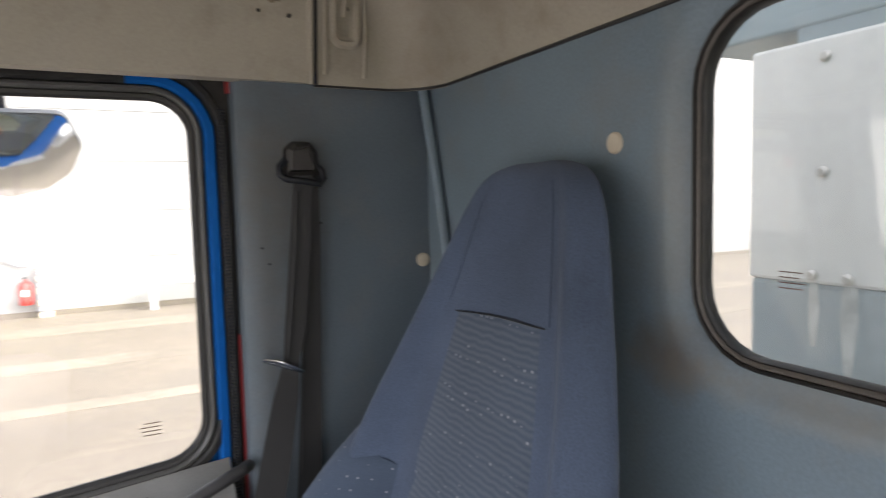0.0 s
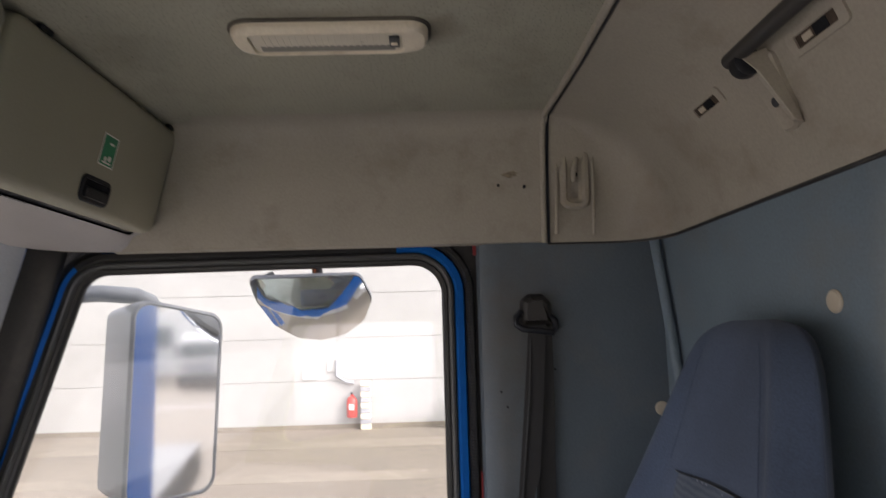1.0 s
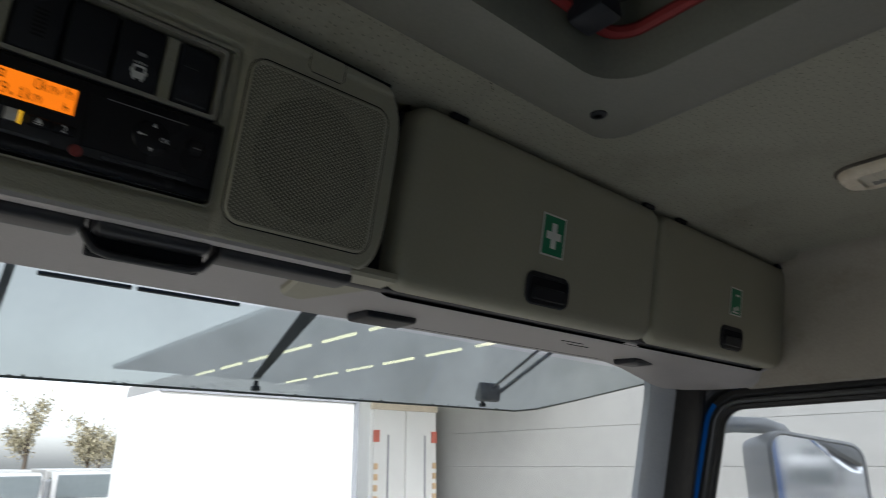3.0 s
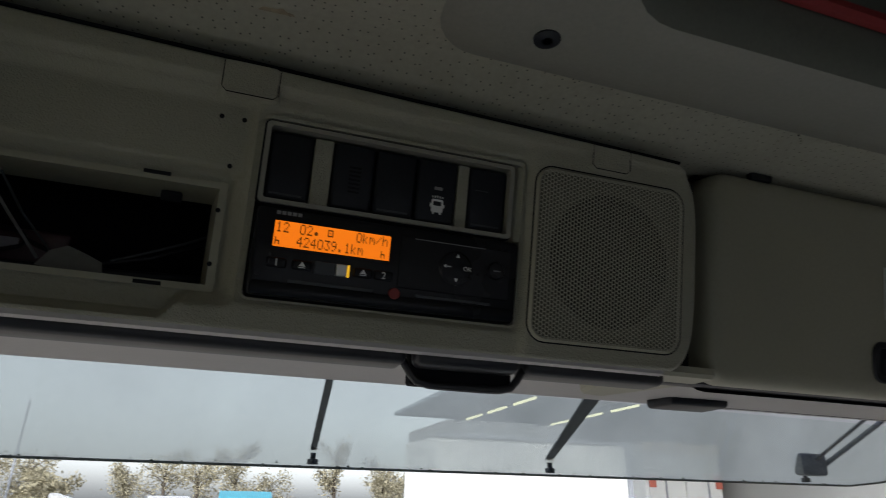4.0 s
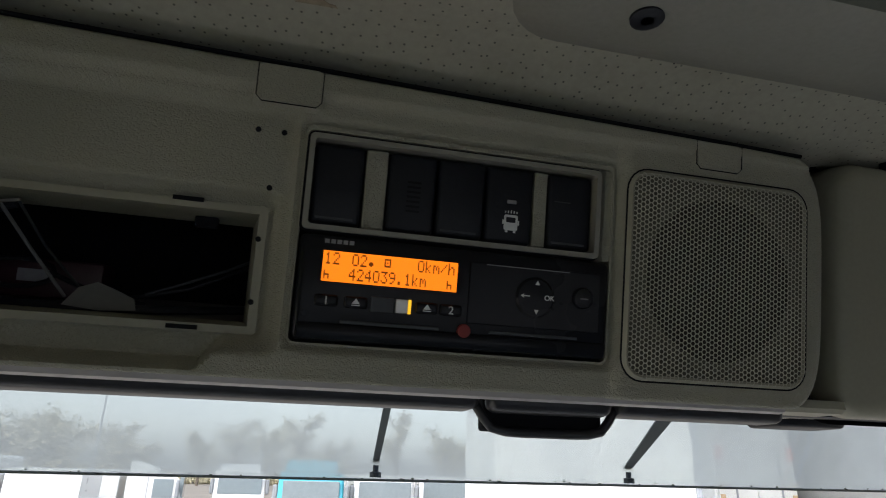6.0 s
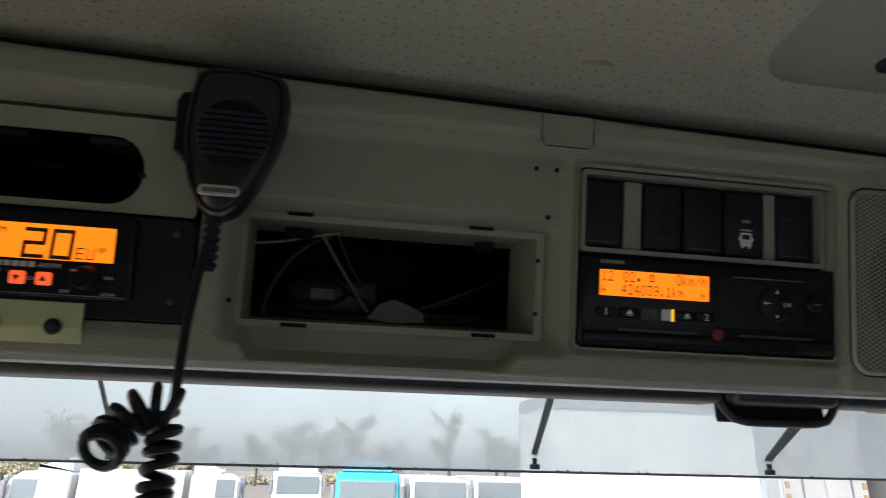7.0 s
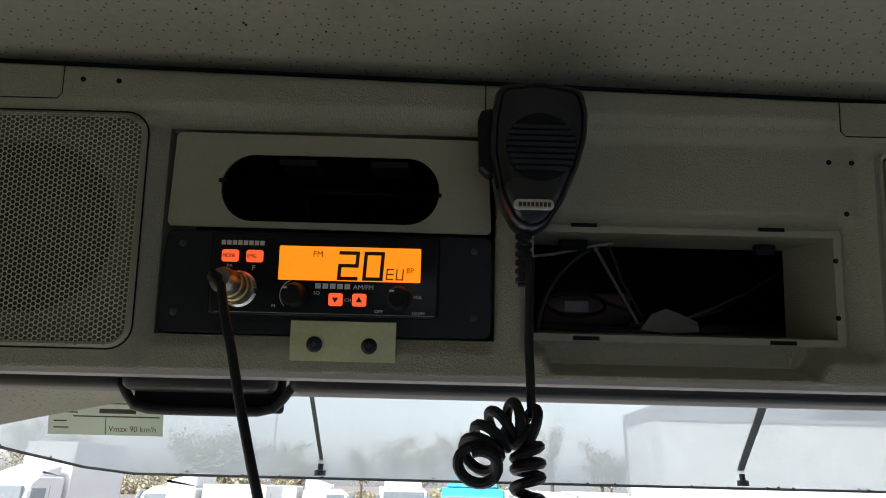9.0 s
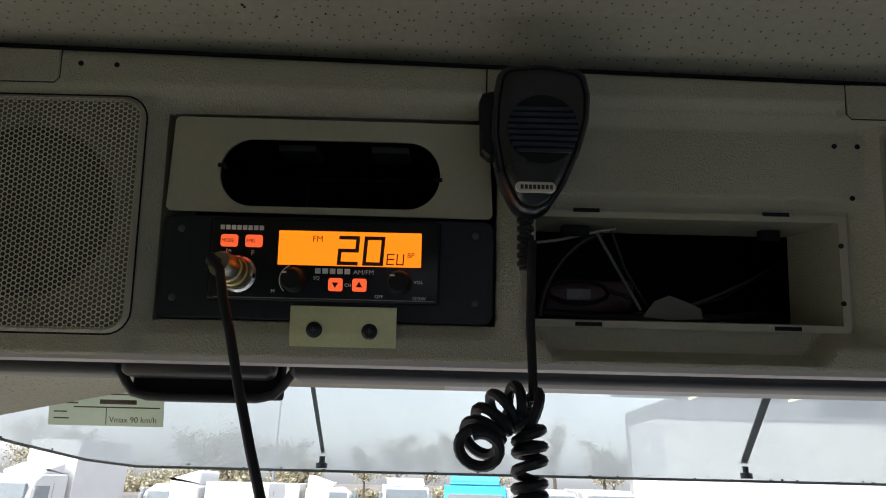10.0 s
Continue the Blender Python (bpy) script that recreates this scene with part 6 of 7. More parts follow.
def ceiling_marks():
    for x, y, a, b, seed in ((0.999, 0.353, 0.017, 0.007, 1), (0.056, 0.279, 0.012, 0.006, 2)):
        rnd = random.Random(seed)
        lp = [(x + a * math.cos(i * 0.3142) * rnd.uniform(0.75, 1.1), y + b * math.sin(i * 0.3142) * rnd.uniform(0.75, 1.1)) for i in range(20)]
        s = thing("stain", "small dried brown stain on the headlining", "stain", group="ceiling stains")
        part("stain_film", plate(lp, ROOF - 0.0006, ROOF - 0.0002), mat("brown_stain", (0.26, 0.215, 0.15), 0.8, vary=0.3, scale=90, bump=0.05), s)
    # scuff with two small holes on the side panel
    s = thing("scuff_mark", "brown scuff and two small holes on the side panel", "scuff", Matrix(((0, 0, -1, 1.2840), (1, 0, 0, -0.232), (0, 1, 0.14, 1.921), (0, 0, 0, 1))))
    lp = [(0.014 * math.cos(i * 0.3142) * (1 + 0.25 * math.sin(i * 2.3)), 0.006 * math.sin(i * 0.3142) * (1 + 0.3 * math.cos(i * 1.7))) for i in range(20)]
    part("scuff_film", plate(lp, 0.0, 0.0006), mat("brown_scuff", (0.22, 0.18, 0.13), 0.8, vary=0.3, scale=90, bump=0.05), s)
    for y, z in ((0.017, -0.020), (-0.027, -0.021)):
        part("hole", lathe([(0.0022, -0.006), (0.0022, 0.0016), (0.001, 0.0016)], 8, Matrix.Translation((y, z, -0.0015))), DARK, s)
    rnd = random.Random(9)
    bm = bmesh.new()
    for i in range(60):
        x, y = rnd.uniform(-0.4, 1.1), rnd.choice((rnd.uniform(0.0, 0.31), rnd.gauss(0.277, 0.008)))
        if 0.15 < x < 0.65 and y < 0.272:
            continue
        if x < 0.1 and y < 0.26:
            continue
        q = rnd.uniform(0.0003, 0.0008)
        lathe([(q, -0.0006), (q, 0.0002)], 6, Matrix.Translation((x, y, ROOF)), bm)
    t = part("fly_specks", bm, DARK)
    tagged(t, "scattered tiny dark specks on the headlining", "specks", kind="stuff")


ceiling_marks()


def rear_fittings():
    # frame on the rear upper panel: x along it, y up its slope, z out of it
    def spot(x, z):
        lv = [(0.0, 1.803), (0.004, 1.83), (0.018, 1.88), (0.038, 1.93), (0.065, 1.965), (0.110, 1.995)]
        for (d0, z0), (d1, z1) in zip(lv, lv[1:]):
            if z0 <= z <= z1:
                f = (z - z0) / (z1 - z0)
                y, slope = -0.49 + d0 + f * (d1 - d0), math.atan2(d1 - d0, z1 - z0)
        up = Vector((0, math.sin(slope), math.cos(slope)))
        out = Vector((0, math.cos(slope), -math.sin(slope)))
        ax = up.cross(out)
        return Matrix(((ax.x, up.x, out.x, x), (ax.y, up.y, out.y, y), (ax.z, up.z, out.z, z), (0, 0, 0, 1)))
    for x, z in ((0.998, 1.933), (0.777, 1.926)):
        s = thing("clip_slot", "small moulded clip slot in the rear panel", "slot", spot(x, z), group="rear panel slots")
        part("rim", holed(rrect(-0.042, 0.042, -0.013, 0.013, 0.006), rrect(-0.030, 0.030, -0.0065, 0.0065, 0.002), -0.004, 0.0026), LINER, s, smooth=True)
        part("hole", box(-0.032, 0.032, -0.0075, 0.0075, -0.004, 0.0005), mat("brown_slot_shade", (0.055, 0.038, 0.027), 0.9, vary=0.3, scale=60, bump=0), s)
        part("latch_gap", box(-0.004, 0.016, -0.0055, 0.0055, 0.0, 0.0009), DARK, s)
        part("clip", box(-0.021, -0.007, -0.0035, 0.0035, 0.0, 0.0016, 0.0006), TANCAP, s)
    b = thing("rod_bracket", "beige bracket holding a dark curtain rod", "bracket", spot(0.863, 1.904))
    lp = rpoly([(-0.016, -0.048), (0.014, -0.048), (0.022, 0.036), (-0.030, 0.036)], [0.013, 0.013, 0.006, 0.006])
    part("plate", plate(lp, -0.002, 0.008, 0.003), LINER, b, smooth=True)
    part("screw", lathe([(0.0055, 0), (0.0055, 0.0012), (0.0035, 0.0018)], 14, Matrix.Translation((-0.003, -0.014, 0.0076))), STEEL_DARK, b, "dark sunk screw", smooth=True)
    wedge = plate([(-0.046, 0.004), (0.040, 0.004), (0.040, 0.034), (0.020, 0.024), (-0.040, 0.012)], 0.013, 0.019, 0.001)
    wedge.transform(Matrix(((0, 0, 1, 0), (1, 0, 0, 0), (0, 1, 0, 0), (0, 0, 0, 1))))
    part("rib", wedge, LINER, b)
    part("rod_cup", lathe([(0.0125, -0.006), (0.0150, 0.0), (0.0150, 0.012), (0.0120, 0.014)], 18, Matrix.Translation((0.004, 0.034, 0.026)) @ Matrix.Rotation(radians(90), 4, "Y")), BLACK, b, "black rod end", smooth=True)
    r = thing("curtain_rod", "dark round rod along the rear panel", "rod")
    part("rod", tube([(0.872, -0.418, 1.936), (0.73, -0.416, 1.935), (0.3, -0.414, 1.935), (-0.7, -0.414, 1.935)], 0.0088, 14), mat("dark_painted_rod", (0.035, 0.033, 0.032), 0.5, bump=0.05), r, smooth=True)
    for x0, x1 in ((0.893, 0.915), (0.832, 0.812)):
        pts = [spot(x0 + (x1 - x0) * f, 1.868 - 0.058 * f) @ Vector((0, 0, -0.0022 + 0.0015 * math.sin(math.pi * f))) for f in (0.02, 0.25, 0.5, 0.75, 0.98)]
        part("moulded_rib", tube(pts, 0.0042, 10), LINER, b, smooth=True)
    # moulded hook on the side return
    h = thing("hook_recess", "moulded recess with a small hole in the beige side panel", "recess", Matrix(((0, 0, -1, 1.2845), (1, 0, 0, -0.345), (0, 1, 0.09, 1.915), (0, 0, 0, 1))))
    part("rim", band([[(x, y, w) for x, y in offset_loop(rrect(-0.022, 0.022, -0.055, 0.052, 0.016), o)] for o, w in ((0.004, 0.0), (0.0, 0.005), (-0.006, 0.006), (-0.010, 0.001), (-0.016, 0.0))]), LINER, h, smooth=True)
    part("hole", lathe([(0.0045, 0), (0.0045, 0.004)], 12, Matrix.Translation((0, 0.002, 0.0))), DARK, h)
    part("hook", tube([(-0.004, 0.030, 0.001), (-0.002, 0.024, 0.008), (0.002, 0.012, 0.011), (0.004, 0.0, 0.010), (0.003, -0.012, 0.006)], 0.0042, 10), LINER, h, smooth=True)
    for x in (-0.031, 0.031):
        part("moulded_rib", tube([(x, 0.050, -0.003), (x, 0.035, 0.0), (x, -0.03, 0.0005), (x, -0.085, -0.001), (x, -0.100, -0.004)], 0.0032, 10), LINER, h, smooth=True)
    for p, q, n in (((0.851, -0.492, 1.678), "Y", 1), ((1.3105, -0.478, 1.520), "X", 1)):
        c = thing("trim_cap", "round tan plastic cap on the blue-grey trim", "cap", Matrix.Translation(p) @ Matrix.Rotation(radians(-90), 4, "X" if q == "Y" else "Y"), group="trim caps")
        part("cap", lathe([(0.0118, -0.002), (0.0118, 0.0015), (0.0100, 0.0032), (0.003, 0.0037)], 24), TANCAP, c, smooth=True)
    for p in ((1.309, -0.208, 1.555), (1.309, -0.218, 1.530), (1.309, -0.300, 1.590)):
        c = thing("pin_hole", "tiny dark hole in the side trim", "hole", Matrix.Translation(p), group="pin holes")
        part("hole", lathe([(0.0018, 0), (0.0018, 0.003)], 8, Matrix.Rotation(radians(-90), 4, "Y")), DARK, c)


rear_fittings()


# ---- passenger seat ----
def seat():
    s = thing("passenger_seat", "blue cloth passenger seat with high one-piece backrest", "seat")
    CX = 0.925
    # levels of the backrest: height, half width, front of the middle, how far the bolsters stand forward, thickness
    lv = [(1.662, 0.045, -0.440, 0.000, 0.020), (1.658, 0.075, -0.432, 0.000, 0.045), (1.645, 0.103, -0.420, 0.002, 0.070), (1.615, 0.126, -0.412, 0.005, 0.08), (1.575, 0.145, -0.402, 0.010, 0.085),
          (1.52, 0.170, -0.388, 0.016, 0.09), (1.46, 0.198, -0.373, 0.024, 0.095), (1.40, 0.224, -0.358, 0.034, 0.10), (1.34, 0.244, -0.342, 0.045, 0.105), (1.28, 0.258, -0.326, 0.055, 0.11),
          (1.20, 0.266, -0.300, 0.058, 0.125), (1.10, 0.268, -0.270, 0.055, 0.13), (1.02, 0.262, -0.245, 0.05, 0.13)]
    def level(z, hw, yf, bol, th):
        pts = []
        for t in (-1.0, -0.93, -0.84, -0.74, -0.66, -0.60, -0.3, 0.0, 0.3, 0.60, 0.66, 0.74, 0.84, 0.93, 1.0):
            a = abs(t)
            f = bol * smoothstep(0.60, 0.82, a) - 0.045 * smoothstep(0.86, 1.0, a) * min(th / 0.1, 1) - 0.004 * (1 - a)
            pts.append((CX + t * hw, yf + f, z))
        for t in (1.0, 0.97, 0.88, 0.5, 0.0, -0.5, -0.88, -0.97, -1.0):
            a = abs(t)
            pts.append((CX + t * max(hw - 0.105, hw * 0.5) * (1 + 0.30 * smoothstep(0.9, 1.0, a)), yf - th * (1 - 0.45 * smoothstep(0.88, 1.0, a)), z))
        return pts
    loops = [level(*l) for l in lv]
    bm = band(loops)
    own = bmesh.new()
    own.faces.new([own.verts.new(p) for p in loops[0]])
    merge(bm, own)
    back = part("backrest", bm, SEATCLOTH, s, "plain dark blue cloth cover", smooth=True)
    sub = back.modifiers.new("soft", "SUBSURF")
    sub.levels = sub.render_levels = 2
    # woven insert lying in the hollow of the backrest
    def on(z):
        for a, b in zip(lv, lv[1:]):
            if b[0] <= z <= a[0]:
                f = (a[0] - z) / (a[0] - b[0])
                return [p + (q - p) * f for p, q in zip(a, b)]
        return lv[-1]
    rows = []
    for i in range(16):
        z = 1.492 - i * 0.026
        _, hw, yf, bol, th = on(z)
        k = 0.53 + 0.05 * smoothstep(0, 15, i)
        rows.append([(CX + t * hw * k, yf + 0.0035 - 0.006 * abs(t) ** 6 - 0.004 * (1 - abs(t * k)), z - 0.0045 * t - 0.004 * t * t) for t in (-1.0, -0.97, -0.8, -0.4, 0, 0.4, 0.8, 0.97, 1.0)])
    first = [(x, y - 0.006, z + 0.003) for x, y, z in rows[0]]
    part("insert", band([first] + rows, closed=False), SEATWEAVE, s, "ribbed blue insert with light flecks", smooth=True)
    top = [(x, y + 0.001, z + 0.001) for x, y, z in rows[0]]
    part("piping", tube(top, 0.0010, 6), BLACK, s, "dark seam", smooth=True)
    for sgn in (-1, 1):
        line = []
        for i in range(12):
            z = 1.64 - i * 0.013
            _, hw, yf, bol, th = on(z)
            line.append((CX + sgn * hw * 0.57, yf + 0.0002, z))
        part("seam", tube(line, 0.0004, 5), SEATCLOTH, s)
    # lower, wider bolster with the flecked cloth
    for sgn in (-1, 1):
        rows = []
        for z, yb in ((1.306, -0.300), (1.300, -0.288), (1.282, -0.266), (1.255, -0.240), (1.225, -0.214), (1.19, -0.192), (1.15, -0.176), (1.10, -0.162), (1.02, -0.150)):
            _, hw, yf, bol, th = on(min(z, 1.66))
            x0, x1 = CX + sgn * hw * 0.56, CX + sgn * (hw + 0.008)
            rows.append([(x0 + (x1 - x0) * a, yf + (yb - yf) * f, z - 0.03 * (1 - a)) for a, f in ((0.0, 0.0), (0.10, 0.35), (0.25, 0.72), (0.45, 0.94), (0.65, 1.0), (0.82, 0.92), (0.94, 0.66), (1.0, 0.25), (1.0, -0.5))])
        part("bolster", band(rows, closed=False), SEATFLECK, s, "flecked blue side bolster", smooth=True)
    c = box(CX - 0.26, CX + 0.26, -0.30, 0.22, 0.90, 1.04, 0.05, 4)
    part("cushion", c, SEATFLECK, s, "flecked blue seat cushion", smooth=True)
    part("base", box(CX - 0.18, CX + 0.18, -0.24, 0.15, 0.55, 0.92, 0.01), BLACK, s, "black seat base")


seat()


def belt():
    b = thing("seat_belt", "dark seat belt hanging from a black anchor on the side trim", "seat belt")
    # anchor
    m = Matrix(((0, 0, -1, 1.3095), (1, 0, 0, -0.270), (0, 1, 0, 1.685), (0, 0, 0, 1)))
    lp = rpoly([(-0.030, -0.022), (0.026, -0.022), (0.022, 0.020), (0.010, 0.030), (-0.014, 0.030), (-0.026, 0.016)], [0.006, 0.006, 0.008, 0.006, 0.006, 0.008])
    bm = band([[(x, y, w) for x, y in offset_loop(lp, o)] for o, w in ((0.002, 0.0), (0.0, 0.012), (-0.003, 0.018), (-0.009, 0.021))])
    own = bmesh.new()
    own.faces.new([own.verts.new((x, y, 0.021)) for x, y in offset_loop(lp, -0.009)])
    merge(bm, own)
    bm.transform(m)
    part("anchor", bm, mat("brown_black_anchor", (0.022, 0.020, 0.019), 0.5, vary=0.15, bump=0.2), b, "worn brown-black anchor cover", smooth=True)
    ring = [(-0.022, -0.006, 0.014), (-0.031, -0.014, 0.016), (-0.033, -0.026, 0.018), (-0.026, -0.034, 0.020), (0.0, -0.030, 0.022), (0.024, -0.027, 0.020), (0.034, -0.020, 0.018), (0.034, -0.008, 0.016), (0.024, 0.002, 0.014)]
    part("guide_loop", tube([m @ Vector(p) for p in ring], 0.0056, 10), BLACK, b, "black guide loop", smooth=True)

    def strap(pts, half, th=0.0012):
        """A flat strap through points (x, y, z), its width along y and leaning."""
        rows = [[(x + th, y - half, z), (x + th, y + half, z), (x - th, y + half, z), (x - th, y - half, z)] for x, y, z, half in pts]
        rows = [r + [r[0]] for r in rows]
        return band(rows, closed=False)
    part("strap", strap([(1.288, -0.270, 1.664, 0.015), (1.286, -0.266, 1.62, 0.015), (1.286, -0.260, 1.55, 0.016), (1.283, -0.247, 1.43, 0.016), (1.278, -0.238, 1.385, 0.012), (1.272, -0.226, 1.33, 0.019), (1.264, -0.206, 1.24, 0.023), (1.250, -0.182, 1.15, 0.024), (1.235, -0.155, 1.05, 0.024)], 0), WEBBING, b, "dark grey woven strap", smooth=True)
    part("strap", strap([(1.294, -0.282, 1.660, 0.013), (1.2955, -0.281, 1.55, 0.014), (1.296, -0.276, 1.43, 0.015), (1.297, -0.270, 1.30, 0.017), (1.298, -0.262, 1.15, 0.020), (1.298, -0.256, 1.0, 0.022)], 0), WEBBING, b, "dark grey woven strap behind", smooth=True)
    part("strap_fold", tube([(1.284, -0.258, 1.64), (1.283, -0.252, 1.55), (1.280, -0.238, 1.43), (1.275, -0.233, 1.39)], 0.0022, 6), WEBBING, b, smooth=True)
    part("strap_fold", tube([(1.291, -0.272, 1.64), (1.2915, -0.270, 1.55), (1.292, -0.264, 1.43), (1.291, -0.256, 1.33), (1.290, -0.250, 1.2)], 0.0020, 6), WEBBING, b, smooth=True)
    part("tongue", tube([(1.270, -0.196, 1.392), (1.268, -0.215, 1.388), (1.266, -0.240, 1.376), (1.268, -0.252, 1.368), (1.274, -0.252, 1.366), (1.274, -0.220, 1.380), (1.274, -0.196, 1.390)], 0.0030, 8, closed=True), CHROME, b, "bright steel tongue", smooth=True)


belt()


# ---- outside: visor, mirrors ----
def visor():
    v = thing("sun_visor", "smoked plastic outer sun visor on thin struts", "visor")
    CXV = 0.255
    lower, upper = [], []
    for i in range(41):
        t = -1 + 2 * i / 40
        x = CXV + 1.19 * t
        a = abs(t)
        lower.append((x, 0.822 - 0.30 * smoothstep(0.72, 1.0, a), 1.777 + 0.085 * smoothstep(0.70, 1.0, a)))
        upper.append((x, 0.66 - 0.16 * smoothstep(0.72, 1.0, a), 2.04))
    mid = [tuple(Vector(l).lerp(Vector(u), 0.5) + Vector((0, 0.02, 0))) for l, u in zip(lower, upper)]
    part("shade", band([lower, mid, upper], closed=False), VISOR, v, "smoked see-through shade", smooth=True)
    part("edge", tube(lower, 0.0017, 6), mat("grubby_visor_edge", (0.10, 0.105, 0.09), 0.6, vary=0.3, scale=30, bump=0.2), v, "grubby grey lower edge", smooth=True)
    rnd = random.Random(12)
    bm = bmesh.new()
    for i in range(120):
        k = rnd.randrange(0, 40)
        p = Vector(lower[k]).lerp(Vector(lower[k + 1]), rnd.random()) + Vector((0, -0.001, abs(rnd.gauss(0.0015, 0.0022))))
        q = rnd.uniform(0.0006, 0.0017)
        bmesh.ops.create_icosphere(bm, subdivisions=1, radius=q, matrix=Matrix.Translation(p) @ Matrix.Diagonal((rnd.uniform(1, 2), 0.6, 1, 1)))
    tagged(part("dirt", bm, mat("mossy_dirt", (0.06, 0.065, 0.045), 0.9, vary=0.3, bump=0), v, "mossy dirt caught along the edge"), kind="stuff")
    for xt, xb, wt, wb in ((-0.356, -0.347, 0.0028, 0.0022), (0.176, 0.175, 0.0052, 0.0040), (0.558, 0.513, 0.0175, 0.0060), (1.085, 0.985, 0.005, 0.004)):
        bar = band([[(x - h, y - 0.0015, z), (x + h, y - 0.0015, z), (x + h, y + 0.0015, z), (x - h, y + 0.0015, z), (x - h, y - 0.0015, z)] for x, y, z, h in ((xt, 0.66, 1.935, wt), (xb, 0.815, 1.798, wb))], closed=False)
        s = part("strut", bar, mat("grey_steel_strut", (0.11, 0.117, 0.122), 0.5, bump=0.05), v, "flat dark strut tapering downwards")
        if xb > 0.9:
            part("hinge_block", box(xb - 0.02, xb + 0.035, 0.795, 0.815, 1.79, 1.825, 0.005), HAZYSTEEL, s, "bolted hinge block", smooth=True)
            part("second_strut", tube([(1.13, 0.66, 1.935), (xb + 0.03, 0.812, 1.80)], 0.004, 8), HAZYSTEEL, s, smooth=True)
        part("bolt", lathe([(0.007, 0), (0.007, 0.006), (0.0035, 0.007), (0.0035, 0.014)], 10, Matrix.Translation((xb, 0.812, 1.780))), STEEL_DARK, s, smooth=True)
    for x0, x1 in ((0.193, 0.284), (0.290, 0.410)):
        part("mounting_rail", box(x0, x1, 0.658, 0.664, 1.8625, 1.8668, 0.001), STEEL_DARK, v, "dark mounting rail")
    k = thing("speed_sticker", "faded printed speed sticker on the windscreen", "sticker", Matrix(((1, 0, 0, -0.512), (0, -0.30, -0.954, 0.591), (0, 0.954, -0.30, 1.8305), (0, 0, 0, 1))))
    part("paper", box(-0.053, 0.053, -0.022, 0.016, -0.0004, 0.0004), STICKERFILM, k)
    bm = bmesh.new()
    for y, x0, x1 in ((0.012, -0.030, 0.03), (0.0065, -0.048, 0.046), (-0.002, -0.048, -0.026), (-0.002, -0.006, 0.028), (-0.0055, -0.030, 0.050), (-0.010, -0.048, -0.036), (-0.016, -0.048, -0.034)):
        box(x0, x1, y, y + 0.0012 + 0.003 * (x0 == -0.006), 0.0005, 0.0009, bm=bm)
    box(0.0, 0.0006, -0.021, -0.0055, 0.0005, 0.0009, bm=bm)
    part("print", bm, INK, k)
    words("lettering", "Vmax 90 km/h", 0.0075, INK, k, Matrix.Translation((0.003, -0.0185, 0.0005)))


visor()


